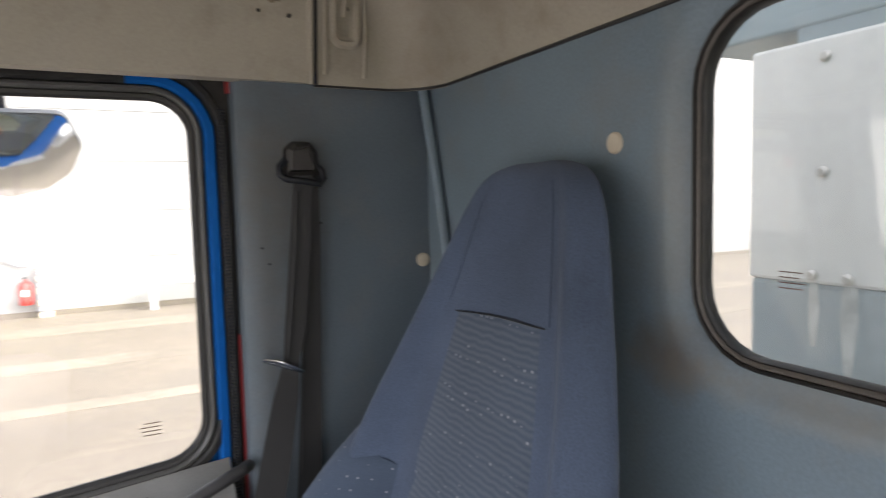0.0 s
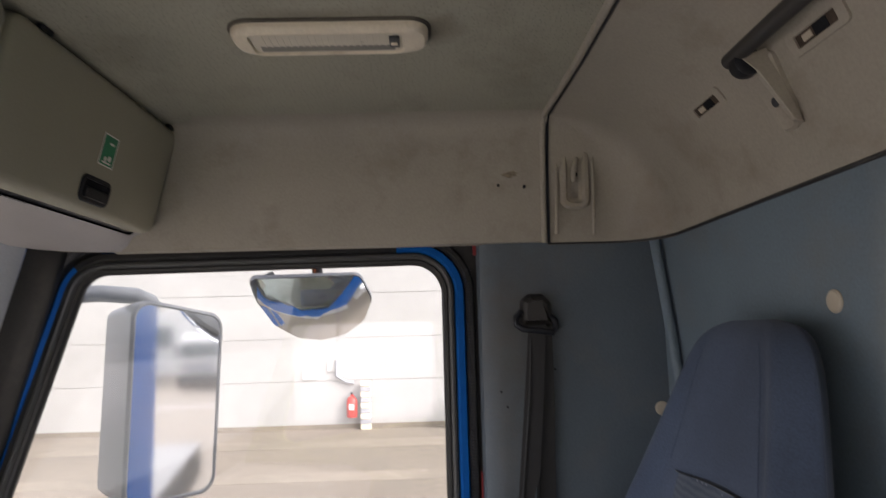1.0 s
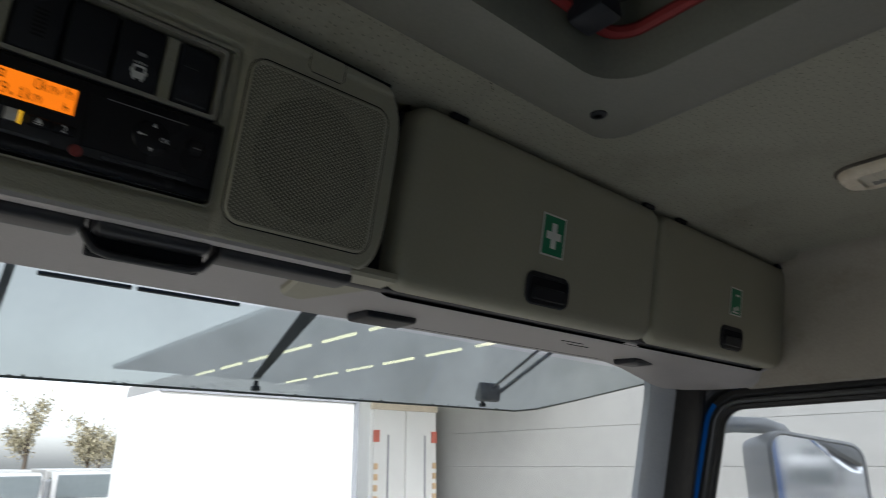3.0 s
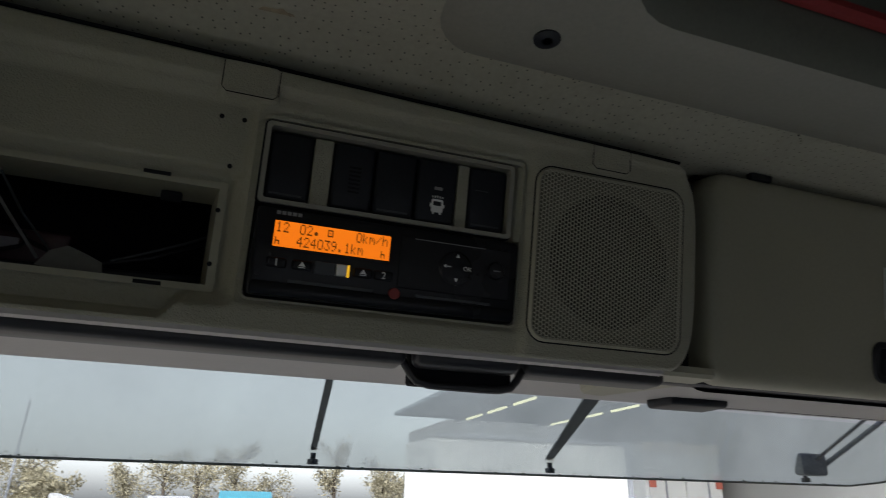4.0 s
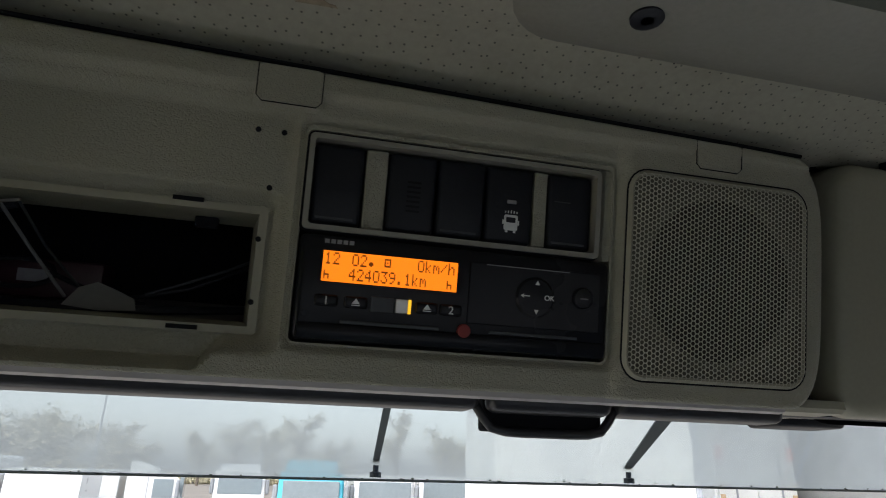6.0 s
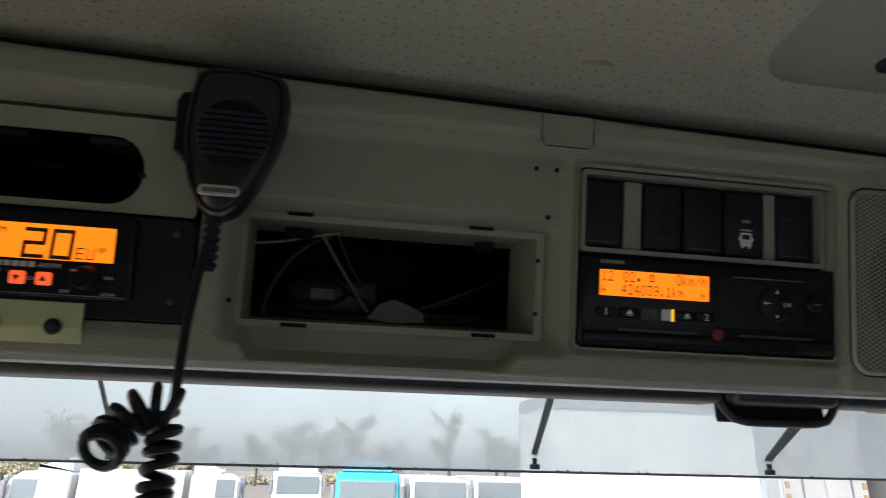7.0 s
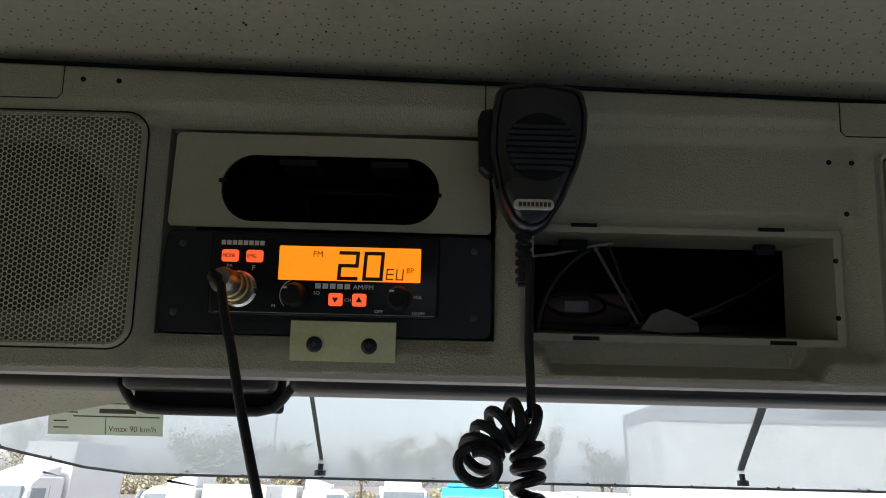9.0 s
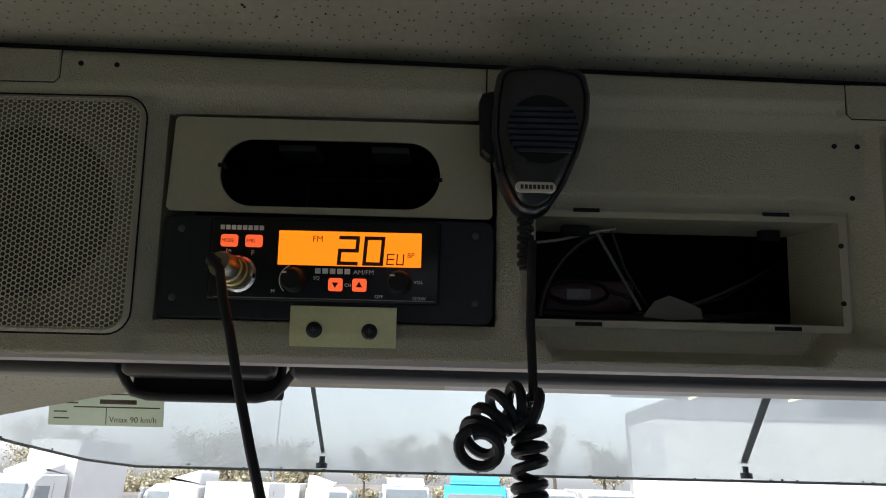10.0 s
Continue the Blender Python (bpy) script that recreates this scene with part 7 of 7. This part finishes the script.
def mirrors():
    w = thing("wing_mirror", "large wing mirror in a grey housing outside the door", "mirror")
    m = look((1.62, 0.455, 1.53), (0.993, -0.324, 1.53))
    lp = rpoly([(-0.098, -0.20), (0.092, -0.20), (0.106, 0.172), (-0.090, 0.206)], [0.03, 0.03, 0.03, 0.03])
    bm = band([[(x, y, -h) for x, y in offset_loop(lp, o)] for o, h in ((-0.03, 0.15), (-0.004, 0.13), (0.008, 0.03), (0.008, 0.0), (0.002, -0.004), (-0.004, 0.0))])
    own = bmesh.new()
    own.faces.new([own.verts.new((x, y, -0.15)) for x, y in offset_loop(lp, -0.03)])
    merge(bm, own)
    bm.transform(m @ Matrix.Rotation(math.pi, 4, "Y"))
    part("housing", bm, SHELLGREY, w, "grey plastic housing", smooth=True)
    g = plate(offset_loop(lp, -0.0015), -0.003, 0.0015)
    g.transform(m @ Matrix.Rotation(math.pi, 4, "Y"))
    part("glass", g, MIRROR, w, "mirror glass")
    part("arm", tube([(1.672, 0.518, 1.715), (1.655, 0.528, 1.740), (1.62, 0.545, 1.752), (1.56, 0.59, 1.755), (1.48, 0.65, 1.745), (1.43, 0.69, 1.70), (1.42, 0.72, 1.55), (1.43, 0.73, 1.40)], 0.018, 12), SHELLGREY, w, "grey mirror arm", smooth=True)
    q = thing("wide_angle_mirror", "small wide-angle mirror under the wing mirror", "mirror")
    mq = look((1.62, 0.475, 1.185), (0.553, -0.861, 1.17)) @ Matrix.Rotation(math.pi, 4, "Y")
    lq = rrect(-0.085, 0.085, -0.085, 0.085, 0.03)
    bm = band([[(x, y, h) for x, y in offset_loop(lq, o)] for o, h in ((-0.002, 0.0), (0.005, 0.002), (0.007, -0.02), (0.0, -0.07), (-0.03, -0.09))])
    bm.transform(mq)
    part("housing", bm, SHELLGREY, q, "grey plastic housing", smooth=True)
    bm = band([[(x * f, y * f, 0.018 - 1.3 * (x * x + y * y) * f * f) for x, y in lq] for f in (1.0, 0.8, 0.6, 0.4, 0.2, 0.02)])
    bm.transform(mq)
    part("glass", bm, MIRROR, q, "bulged mirror glass", smooth=True)
    part("bracket", box(1.60, 1.68, 0.49, 0.55, 1.27, 1.335, 0.01), SHELLGREY, q, smooth=True)
    k = thing("kerb_mirror", "small kerb mirror above the door window", "mirror")
    c = Vector((1.62, 0.165, 1.735))
    mm = look(c, (0.70, -0.02, 0.84)) @ Matrix.Rotation(math.pi, 4, "Y")
    lp = rpoly([(-0.128, 0.054), (-0.112, -0.005), (-0.078, -0.054), (-0.028, -0.085), (0.025, -0.093), (0.078, -0.082), (0.118, -0.050), (0.131, 0.0), (0.100, 0.062)], [0.012, 0.03, 0.03, 0.03, 0.03, 0.03, 0.03, 0.025, 0.022], 4)
    lp = [(x, y * 1.08) for x, y in lp]
    bm = band([[(x, y, h) for x, y in offset_loop(lp, o)] for o, h in ((-0.002, 0.001), (0.002, 0.003), (0.003, -0.006), (-0.016, -0.022), (-0.045, -0.032))])
    bm.transform(mm)
    part("housing", bm, SHELLGREY, k, "grey housing", smooth=True)
    # bulged glass
    n = len(lp)
    cx, cy = sum(p[0] for p in lp) / n, sum(p[1] for p in lp) / n
    loops = [[(cx + (x - cx) * f, cy + (y - cy) * f, 0.034 - 1.9 * f * f * ((x - cx) ** 2 + (y - cy) ** 2)) for x, y in lp] for f in (1.0, 0.93, 0.85, 0.75, 0.65, 0.5, 0.35, 0.2, 0.08, 0.01)]
    g = band(loops)
    g.transform(mm)
    part("glass", g, MIRROR, k, "bulged mirror glass", smooth=True)
    part("arm", tube([c + Vector((0.02, -0.01, 0.06)), c + Vector((-0.02, -0.01, 0.115)), c + Vector((-0.14, 0, 0.13)), c + Vector((-0.25, 0, 0.12))], 0.012, 8), BLACK, k, smooth=True)


mirrors()


# ---- outside: the yard ----
GROUND = -1.294
BASE = -0.80          # ground level of the first layout


def to_size(before):
    """Brings what was laid out since then to its true size about the cab."""
    eye = Vector((0.15, -0.05, 1.67))
    m = Matrix.Translation(eye) @ Matrix.Scale(1.2, 4) @ Matrix.Translation(-eye)
    for ob in list(scene.objects):
        if ob.name not in before and ob.parent is None:
            ob.matrix_world = m @ ob.matrix_world


def wheel(parent, x, y, z, r=0.5, w=0.3, along="y"):
    m = Matrix.Translation((x, y, z)) @ (Matrix.Rotation(radians(90), 4, "Y") if along == "y" else Matrix.Rotation(radians(90), 4, "X"))
    t = part("wheel", lathe([(r * 0.55, -w / 2), (r * 0.92, -w / 2), (r, -w / 2 + 0.04), (r, w / 2 - 0.04), (r * 0.92, w / 2), (r * 0.55, w / 2)], 20, m), TYRE, parent, smooth=True)
    part("rim", lathe([(r * 0.54, -w * 0.42), (r * 0.54, w * 0.42), (r * 0.2, w * 0.3)], 16, m), WHITEPAINT, t, smooth=True)


def yard():
    g = part("ground", box(-400, 400, -400, 400, GROUND - 0.5, GROUND), CONCRETE)
    tagged(g, "worn pale concrete yard with tyre marks", "ground", kind="structure")
    tagged(part("road_marking", box(-14, 6, -27.7, -27.1, GROUND - 0.005, GROUND + 0.004), WHITEPAINT), "worn white line painted across the yard", "road marking", kind="structure")
    before = set(scene.objects.keys())
    for x0, x1 in ((14.3, 15.3), (11.2, 11.9), (8.9, 9.3)):
        tagged(part("pavement", box(x0, x1, -25, 60, BASE - 0.01, BASE + 0.004), mat("pale_worn_concrete", (0.222, 0.193, 0.155), 0.85, vary=0.2, scale=0.7, grain=8, bump=0.1, grime=(0.23, 0.20, 0.16), grime_amount=0.8)), "pale worn strip along the yard", "pavement", kind="structure")
    w = thing("warehouse", "long pale grey warehouse with horizontal metal cladding", "building")
    part("core", box(17.06, 40, -25, 60, BASE, 8.0), WAREHOUSE, w)
    zs = [BASE + 0.02, 0.42, 1.52, 2.68, 3.84, 5.0, 6.2, 7.6]
    for z0, z1 in zip(zs, zs[1:]):
        part("cladding_panel", box(17.0, 17.08, -25, 60, z0 + 0.004, z1 - 0.004, 0.006, 1), WAREHOUSE, w)
    part("plinth", box(16.96, 17.06, -25, 60, BASE, BASE + 0.12), CONCRETE, w)
    p = thing("block_pillar", "narrow pillar of pale blocks beside the warehouse wall", "pillar")
    for i in range(9):
        part("block", box(16.72, 16.96, 1.46, 1.72, BASE + i * 0.135, BASE + i * 0.135 + 0.115, 0.01, 1), PILLAR if i % 2 else CREAM, p)
    part("core", box(16.75, 16.94, 1.49, 1.69, BASE, BASE + 1.2), CREAM, p)
    e = thing("fire_extinguisher", "red fire extinguisher on the warehouse wall", "extinguisher", Matrix.Translation((16.85, 1.95, BASE + 0.30)))
    part("bottle", lathe([(0.12, 0), (0.14, 0.03), (0.14, 0.42), (0.10, 0.50), (0.04, 0.53), (0.04, 0.58)], 16), RED, e, smooth=True)
    part("label", box(-0.145, -0.135, -0.06, 0.06, 0.2, 0.34), WHITE, e)
    part("lever", box(-0.12, 0.03, -0.03, 0.03, 0.58, 0.63, 0.01), BLACK, e)
    for y, z, a, b in ((3.05, 0.62, 0.36, 0.30), (2.45, 0.80, 0.30, 0.26)):
        s = thing("wall_notice", "small white notice on the warehouse wall", "sign", group="wall notices")
        part("board", box(16.97, 16.995, y - a / 2, y + a / 2, z - b / 2, z + b / 2), mat("weathered_notice", (0.50, 0.50, 0.48), 0.5, vary=0.08, scale=6, bump=0), s)
    t = thing("wall_hose_box", "grey bent pipe and box on the warehouse wall", "pipe")
    part("pipe", tube([(16.93, 2.35, 0.95), (16.93, 2.35, 0.55), (16.93, 2.10, 0.38), (16.90, 1.9, 0.36)], 0.045, 8), PILLAR, t, smooth=True)
    k = thing("concrete_barrier", "low white barrier standing by the warehouse wall", "barrier")
    part("rail", box(16.4, 16.6, -4.0, -0.45, -0.22, -0.06, 0.02), WHITEPAINT, k)
    for y in (-0.6, -2.2, -3.8):
        part("post", box(16.42, 16.58, y - 0.08, y + 0.08, BASE, -0.2), WHITEPAINT, k)
    # canopy over the loading side with its rows of strip lights
    c = thing("loading_canopy", "grey canopy roof along the warehouse with strip lights", "canopy")
    part("deck", box(7.5, 17.0, 11.5, 28.8, 5.45, 5.6), mat("grey_deck", (0.29, 0.35, 0.38), 0.6, vary=0.06, scale=0.5, grain=3, bump=0), c)
    for x in (10.3, 14.5):
        for i in range(6):
            part("strip_light", box(x - 0.036, x + 0.036, 12.6 + i * 2.5, 14.4 + i * 2.5, 5.18, 5.26), TUBELIGHT, c)
        part("conduit", box(x - 0.04, x + 0.04, 12, 28.4, 5.26, 5.45), PILLAR, c)
    # low building behind the truck, seen in the wing mirror
    h = thing("yard_building", "low white building with windows across the yard", "building")
    part("wall", box(-16, 22, -52, -44, BASE, 3.6), TRAILERWHITE, h)
    part("roof", box(-16.3, 22.3, -52.3, -43.7, 3.6, 3.9), PILLAR, h)
    for i in range(10):
        part("window", box(-15.3 + i * 3.6, -13.2 + i * 3.6, -44.02, -43.95, 0.9, 2.4), DARKGLASS, h)
    f = thing("yard_fence", "pale rail fence in front of the low building", "fence")
    for z in (-0.1, 0.45):
        part("rail", box(-16, 22, -36.05, -35.97, z, z + 0.09), WHITEPAINT, f)
    for i in range(20):
        part("post", box(-16 + i * 2, -15.9 + i * 2, -36.06, -35.96, BASE, 0.55), WHITEPAINT, f)
    to_size(before)
    # body behind the cab
    b = thing("rear_body", "pale grey bolted headboard on the chassis behind the cab", "truck body")
    part("panel", box(-0.7, 1.165, -1.34, -1.12, 1.455, 1.887, 0.006), GREYBODY, b)
    teal = mat("teal_grey_body_paint", (0.20, 0.27, 0.29), 0.5, vary=0.12, scale=4, grain=40, bump=0.05, grime=(0.42, 0.43, 0.42), grime_amount=0.3)
    part("upper_panel", box(-0.7, 1.30, -1.34, -1.125, 1.912, 3.0, 0.006), teal, b, "dull teal-grey upper panel")
    part("upper_strip", box(-0.7, 1.077, -1.34, -1.128, 1.886, 1.913), teal, b)
    part("lower_panel", box(-0.7, 1.165, -1.34, -1.125, 0.3, 1.455, 0.01), teal, b, "dull teal-grey lower panel")
    for x, z in ((1.02, 1.853), (1.02, 1.654), (1.035, 1.47), (0.972, 1.468), (0.62, 1.853), (0.62, 1.654)):
        part("bolt", lathe([(0.010, 0), (0.010, 0.004), (0.006, 0.008)], 12, Matrix.Translation((x, -1.12, z)) @ Matrix.Rotation(radians(-90), 4, "X")), BRUSHED, b, smooth=True)
    for x, top, low, h in ((0.972, 1.462, 1.30, 0.016), (1.035, 1.462, 1.34, 0.010), (0.885, 1.44, 1.30, 0.022)):
        d = plate([(x - h * 0.7, top), (x - h, top - 0.06), (x - h * 0.4, low), (x + h * 0.4, low), (x + h, top - 0.06), (x + h * 0.7, top)], -1.1248, -1.1238)
        d.transform(Matrix(((1, 0, 0, 0), (0, 0, 1, 0), (0, 1, 0, 0), (0, 0, 0, 1))))
        part("drip_stain", d, mat("pale_drip", (0.40, 0.44, 0.42), 0.6, vary=0.3, scale=25, bump=0.05), b, "pale drip mark")
    part("post", box(1.150, 1.222, -1.62, -1.56, 1.80, 1.93), TANCAP, b, "tan post end beside the headboard")
    part("chassis", box(-0.2, 0.75, -7.0, -0.6, -0.1, 0.3), STEEL_DARK, b)
    part("side_tank", box(0.72, 1.22, -2.9, -1.5, -0.42, 0.16, 0.06), WHITEPAINT, b, "white side tank")
    part("tool_box", box(0.74, 1.20, -3.8, -3.05, -0.36, 0.12, 0.02), BLUEPAINT, b, "blue tool box")
    for y in (-4.6, -5.9):
        part("mudguard", lathe([(0.56, -0.2), (0.58, -0.2), (0.58, 0.2), (0.56, 0.2)], 24, Matrix.Translation((1.0, y, GROUND + 0.5)) @ Matrix.Rotation(radians(90), 4, "Y")), PILLAR, b, smooth=True)
    for y in (-4.6, -5.9):
        for x in (-0.5, 1.0):
            wheel(b, x, y, GROUND + 0.5)


yard()


def trailers():
    before = set(scene.objects.keys())
    a = thing("box_trailer", "large white box trailer parked across the yard", "trailer", Matrix.Translation((0.45, 0, 0)))
    part("body", box(4.3, 9.3, 14.2, 16.8, 0.30, 3.18, 0.03), TRAILERWHITE, a)
    part("corner_post", box(9.3, 9.42, 14.15, 14.35, 0.25, 3.24, 0.01), PILLAR, a)
    part("top_rail", box(4.3, 9.3, 14.14, 14.24, 3.15, 3.24, 0.01), PILLAR, a)
    part("bottom_rail", box(4.3, 9.3, 14.12, 14.22, 0.18, 0.34, 0.01), STEEL_DARK, a)
    for x in (6.2, 7.5):
        for y in (14.5, 16.4):
            wheel(a, x, y, BASE + 0.5, along="x")
    part("chassis", box(4.4, 9.2, 14.9, 16.2, -0.15, 0.3), STEEL_DARK, a)
    part("lamp", box(9.1, 9.25, 14.1, 14.15, 0.0, 0.14), RED, a)
    b = thing("container_trailer", "white trailer seen from its rear doors by the warehouse", "trailer", Matrix.Translation((0.55, 0, 0)))
    part("body", box(12.85, 15.9, 18.6, 31, 0.25, 3.75, 0.03), TRAILERWHITE, b)
    for x0, x1, dx in ((12.95, 14.33, 0.62), (14.40, 15.8, 0.85)):
        d = part("rear_door", box(x0, x1, 18.52, 18.6, 0.4, 3.45, 0.02), TRAILERWHITE, b)
        part("lock_bar", tube([(x0 + dx, 18.49, 0.4), (x0 + dx, 18.49, 2.6)], 0.03, 8), PILLAR, d)
    part("header", box(12.85, 15.9, 18.5, 18.62, 3.45, 3.78, 0.02), CREAM, b)
    faded = mat("faded_orange_marker", (0.70, 0.50, 0.30), 0.5, vary=0.1, scale=8, bump=0)
    for x in (13.05, 15.7):
        part("red_lamp", box(x - 0.12, x + 0.12, 18.46, 18.52, 2.35, 2.75), mat("faded_red_lens", (0.62, 0.17, 0.12), 0.35, vary=0.1, scale=8, bump=0), b)
        for i in range(4):
            part("marker", box(x - 0.07, x + 0.07, 18.46, 18.52, 0.4 + i * 0.35, 0.6 + i * 0.35), faded, b)
    part("bumper", box(12.9, 15.85, 18.5, 18.8, -0.2, 0.05), STEEL_DARK, b)
    for x in (13.3, 15.4):
        wheel(b, x, 19.6, BASE + 0.5)
        wheel(b, x, 20.9, BASE + 0.5)
    to_size(before)


trailers()


def truck(x, y, turn, paint, label, roof=2.2, box_len=6.0, top=0.0):
    m = Matrix.Translation((x, y, GROUND)) @ Matrix.Rotation(radians(turn), 4, "Z")
    t = thing("truck", label, "truck", m, group="parked trucks")
    lp = rpoly([(-1.0, 0.6), (1.15, 0.6), (1.15, 1.6), (0.85, roof + 0.7), (0.5, roof + 0.95), (-1.0, roof + 0.95)], [0.1, 0.15, 0.2, 0.2, 0.2, 0.15], 4)
    bm = plate(lp, -1.22, 1.22, 0.06)
    bm.transform(Matrix(((1, 0, 0, 0), (0, 0, 1, 0), (0, 1, 0, 0), (0, 0, 0, 1))))
    cab = part("cab", bm, paint, t, smooth=True)
    part("windscreen", box(0.97, 1.12, -1.05, 1.05, 1.75, 2.6, 0.03), DARKGLASS, cab)
    for sy in (-1.24, 1.2):
        part("side_window", box(0.0, 0.75, sy, sy + 0.04, 1.8, 2.5, 0.01), DARKGLASS, cab)
    part("grille", box(1.10, 1.20, -0.85, 0.85, 0.95, 1.45, 0.03), PILLAR, cab)
    for sy in (-1.42, 1.24):
        part("mirror", box(0.85, 1.0, sy, sy + 0.18, 1.75, 2.45, 0.05), SHELLGREY, cab, "grey mirror")
    for sy in (-1.226, 1.221):
        part("door_line", box(-0.22, -0.20, sy, sy + 0.005, 0.8, 2.6), SHELLGREY, cab)
    lp = rpoly([(-0.95, roof + 0.93), (0.45, roof + 0.93), (0.10, roof + 1.12), (-0.95, roof + 1.45)], [0.03, 0.1, 0.3, 0.1], 4)
    bm = plate(lp, -1.0, 1.0, 0.05)
    bm.transform(Matrix(((1, 0, 0, 0), (0, 0, 1, 0), (0, 1, 0, 0), (0, 0, 0, 1))))
    if box_len < 4:
        part("roof_deflector", bm, paint, t, smooth=True)
    part("bumper", box(1.0, 1.3, -1.22, 1.22, 0.35, 0.8, 0.05), STEEL_DARK, t)
    part("chassis", box(-1.5 - box_len, 1.0, -0.45, 0.45, 0.6, 0.9), STEEL_DARK, t)
    if box_len > 0.5:
        part("load_body", box(-1.3 - box_len, -1.25, -1.25, 1.25, 0.95, top or roof + 1.05, 0.03), WHITEPAINT, t)
    for wx in (0.3, -box_len * 0.8):
        for sy in (-1.0, 1.0):
            wheel(t, wx, sy, 0.5, along="x")
    return t


def tree(x, y, h, spread, seed):
    rnd = random.Random(seed)
    t = thing("tree", "half-bare autumn tree behind the yard", "tree", Matrix.Translation((x, y, GROUND)), group="far trees")
    bm = tube([(0, 0, 0), (0.1, 0.0, h * 0.3), (0.0, 0.1, h * 0.6), (0.1, 0.0, h * 0.92)], [h * 0.03, h * 0.024, h * 0.016, h * 0.005], 7)
    tips = []
    for i in range(16):
        z = h * rnd.uniform(0.28, 0.8)
        a = rnd.uniform(0, 6.283)
        r = spread * rnd.uniform(0.5, 1.0)
        e = Vector((math.cos(a) * r, math.sin(a) * r, min(z + h * rnd.uniform(0.12, 0.3), h)))
        tube([(0, 0, z), tuple(Vector((0, 0, z)).lerp(e, 0.5) + Vector((0, 0, 0.1 * h * 0.3))), e], [h * 0.010, h * 0.006, h * 0.002], 5, bm)
        tips.append((Vector((0, 0, z)), e))
    part("trunk", bm, BARK, t)
    verts, faces = [], []
    for i in range(2200):
        p, e = rnd.choice(tips)
        c = p.lerp(e, rnd.uniform(0.4, 1.12)) + Vector((rnd.gauss(0, 1), rnd.gauss(0, 1), rnd.gauss(0, 1))) * spread * 0.17
        s = rnd.uniform(0.08, 0.26)
        a, b = Vector((rnd.gauss(0, 1), rnd.gauss(0, 1), rnd.gauss(0, 1))).normalized(), Vector((rnd.gauss(0, 1), rnd.gauss(0, 1), rnd.gauss(0, 1))).normalized()
        k = len(verts)
        verts += [c - a * s, c + b * s * 0.6, c + a * s, c - b * s * 0.6]
        faces.append((k, k + 1, k + 2, k + 3))
    me = bpy.data.meshes.new("crown")
    me.from_pydata(verts, [], faces)
    me.materials.append(LEAF)
    c = new("crown", me)
    c.parent = t


def far_side():
    truck(1.3, 27.0, -92, TEAL, "teal truck cab parked across the yard", 1.95, 0)
    truck(4.2, 28.0, -88, WHITEPAINT, "white truck parked beside the teal one", 1.75, 5)
    truck(7.4, 30.0, -95, WHITEPAINT, "white truck with a box body", 1.75, 6)
    truck(-9.6, 25.0, 180, WHITEPAINT, "white van-bodied truck parked sideways", 1.8, 2.2)
    truck(-4.9, 30.0, 5, WHITEPAINT, "white truck parked sideways behind the van", 1.75, 3.5)
    truck(-1.9, 36.0, -85, WHITEPAINT, "white tipper truck farther off", 1.75, 3)
    truck(-17.3, 28.0, -100, WHITEPAINT, "white truck with a tall box body near the yard edge", 2.0, 3.5, 4.4)
    truck(18.0, 50.0, -100, WHITEPAINT, "white truck among parked trucks", 2.1, 5)
    truck(26.0, 52.0, -100, WHITEPAINT, "white truck among parked trucks", 2.1, 5)
    truck(-3.2, -38.0, 84, WHITEPAINT, "white truck parked behind the cab", 1.7, 3)
    truck(-8.6, -41.0, 90, WHITEPAINT, "white truck parked in the row behind the cab", 1.6, 4)
    truck(2.4, -45.0, 90, BLUEPAINT, "blue truck parked in the row behind the cab", 1.7, 4)
    for x, y, h, w, n in ((-17.5, 56, 5.6, 2.2, 41), (-21.5, 60, 6.0, 2.4, 42), (-13.0, 64, 4.8, 2.0, 43)):
        tree(x, y, h, w, n)
    rnd = random.Random(4)
    for i in range(22):
        tree(-62 + i * 6.0 + rnd.uniform(-2, 2), 92 + rnd.uniform(-10, 22), rnd.uniform(5, 10.5), rnd.uniform(2.4, 4.0), i)
    # far woods along the yard's edge
    verts, faces = [], []
    for i in range(50000):
        x = rnd.uniform(-150, 150)
        top = 1.5 + 0.5 * math.sin(x * 0.31 + 2) + 0.4 * math.sin(x * 0.83) + 3.6 * smoothstep(-72, -52, x) * (1 - smoothstep(-36, -22, x)) * (0.8 + 0.2 * math.sin(x * 0.6))
        up = rnd.uniform(0, 1) ** 0.8
        c = Vector((x, rnd.uniform(118, 128), GROUND + up * top))
        a, b = Vector((rnd.gauss(0, 1), rnd.gauss(0, 1), rnd.gauss(0, 1))).normalized(), Vector((rnd.gauss(0, 1), rnd.gauss(0, 1), rnd.gauss(0, 1))).normalized()
        q, k = rnd.uniform(0.10, 0.28) + 0.5 * max(0.8 - up, 0), len(verts)
        verts += [c - a * q, c + b * q * 0.7, c + a * q, c - b * q * 0.7]
        faces.append((k, k + 1, k + 2, k + 3))
    me = bpy.data.meshes.new("far_woods")
    me.from_pydata(verts, [], faces)
    me.materials.append(LEAF)
    tagged(new("far_woods", me), "low belt of autumn trees at the yard edge", "woods", kind="stuff")
    p = thing("lamp_post", "tall thin lamp post in the yard", "street lamp")
    part("pole", tube([(-14.9, 60, GROUND), (-14.9, 60, 9)], [0.11, 0.07], 8), PILLAR, p, smooth=True)


far_side()
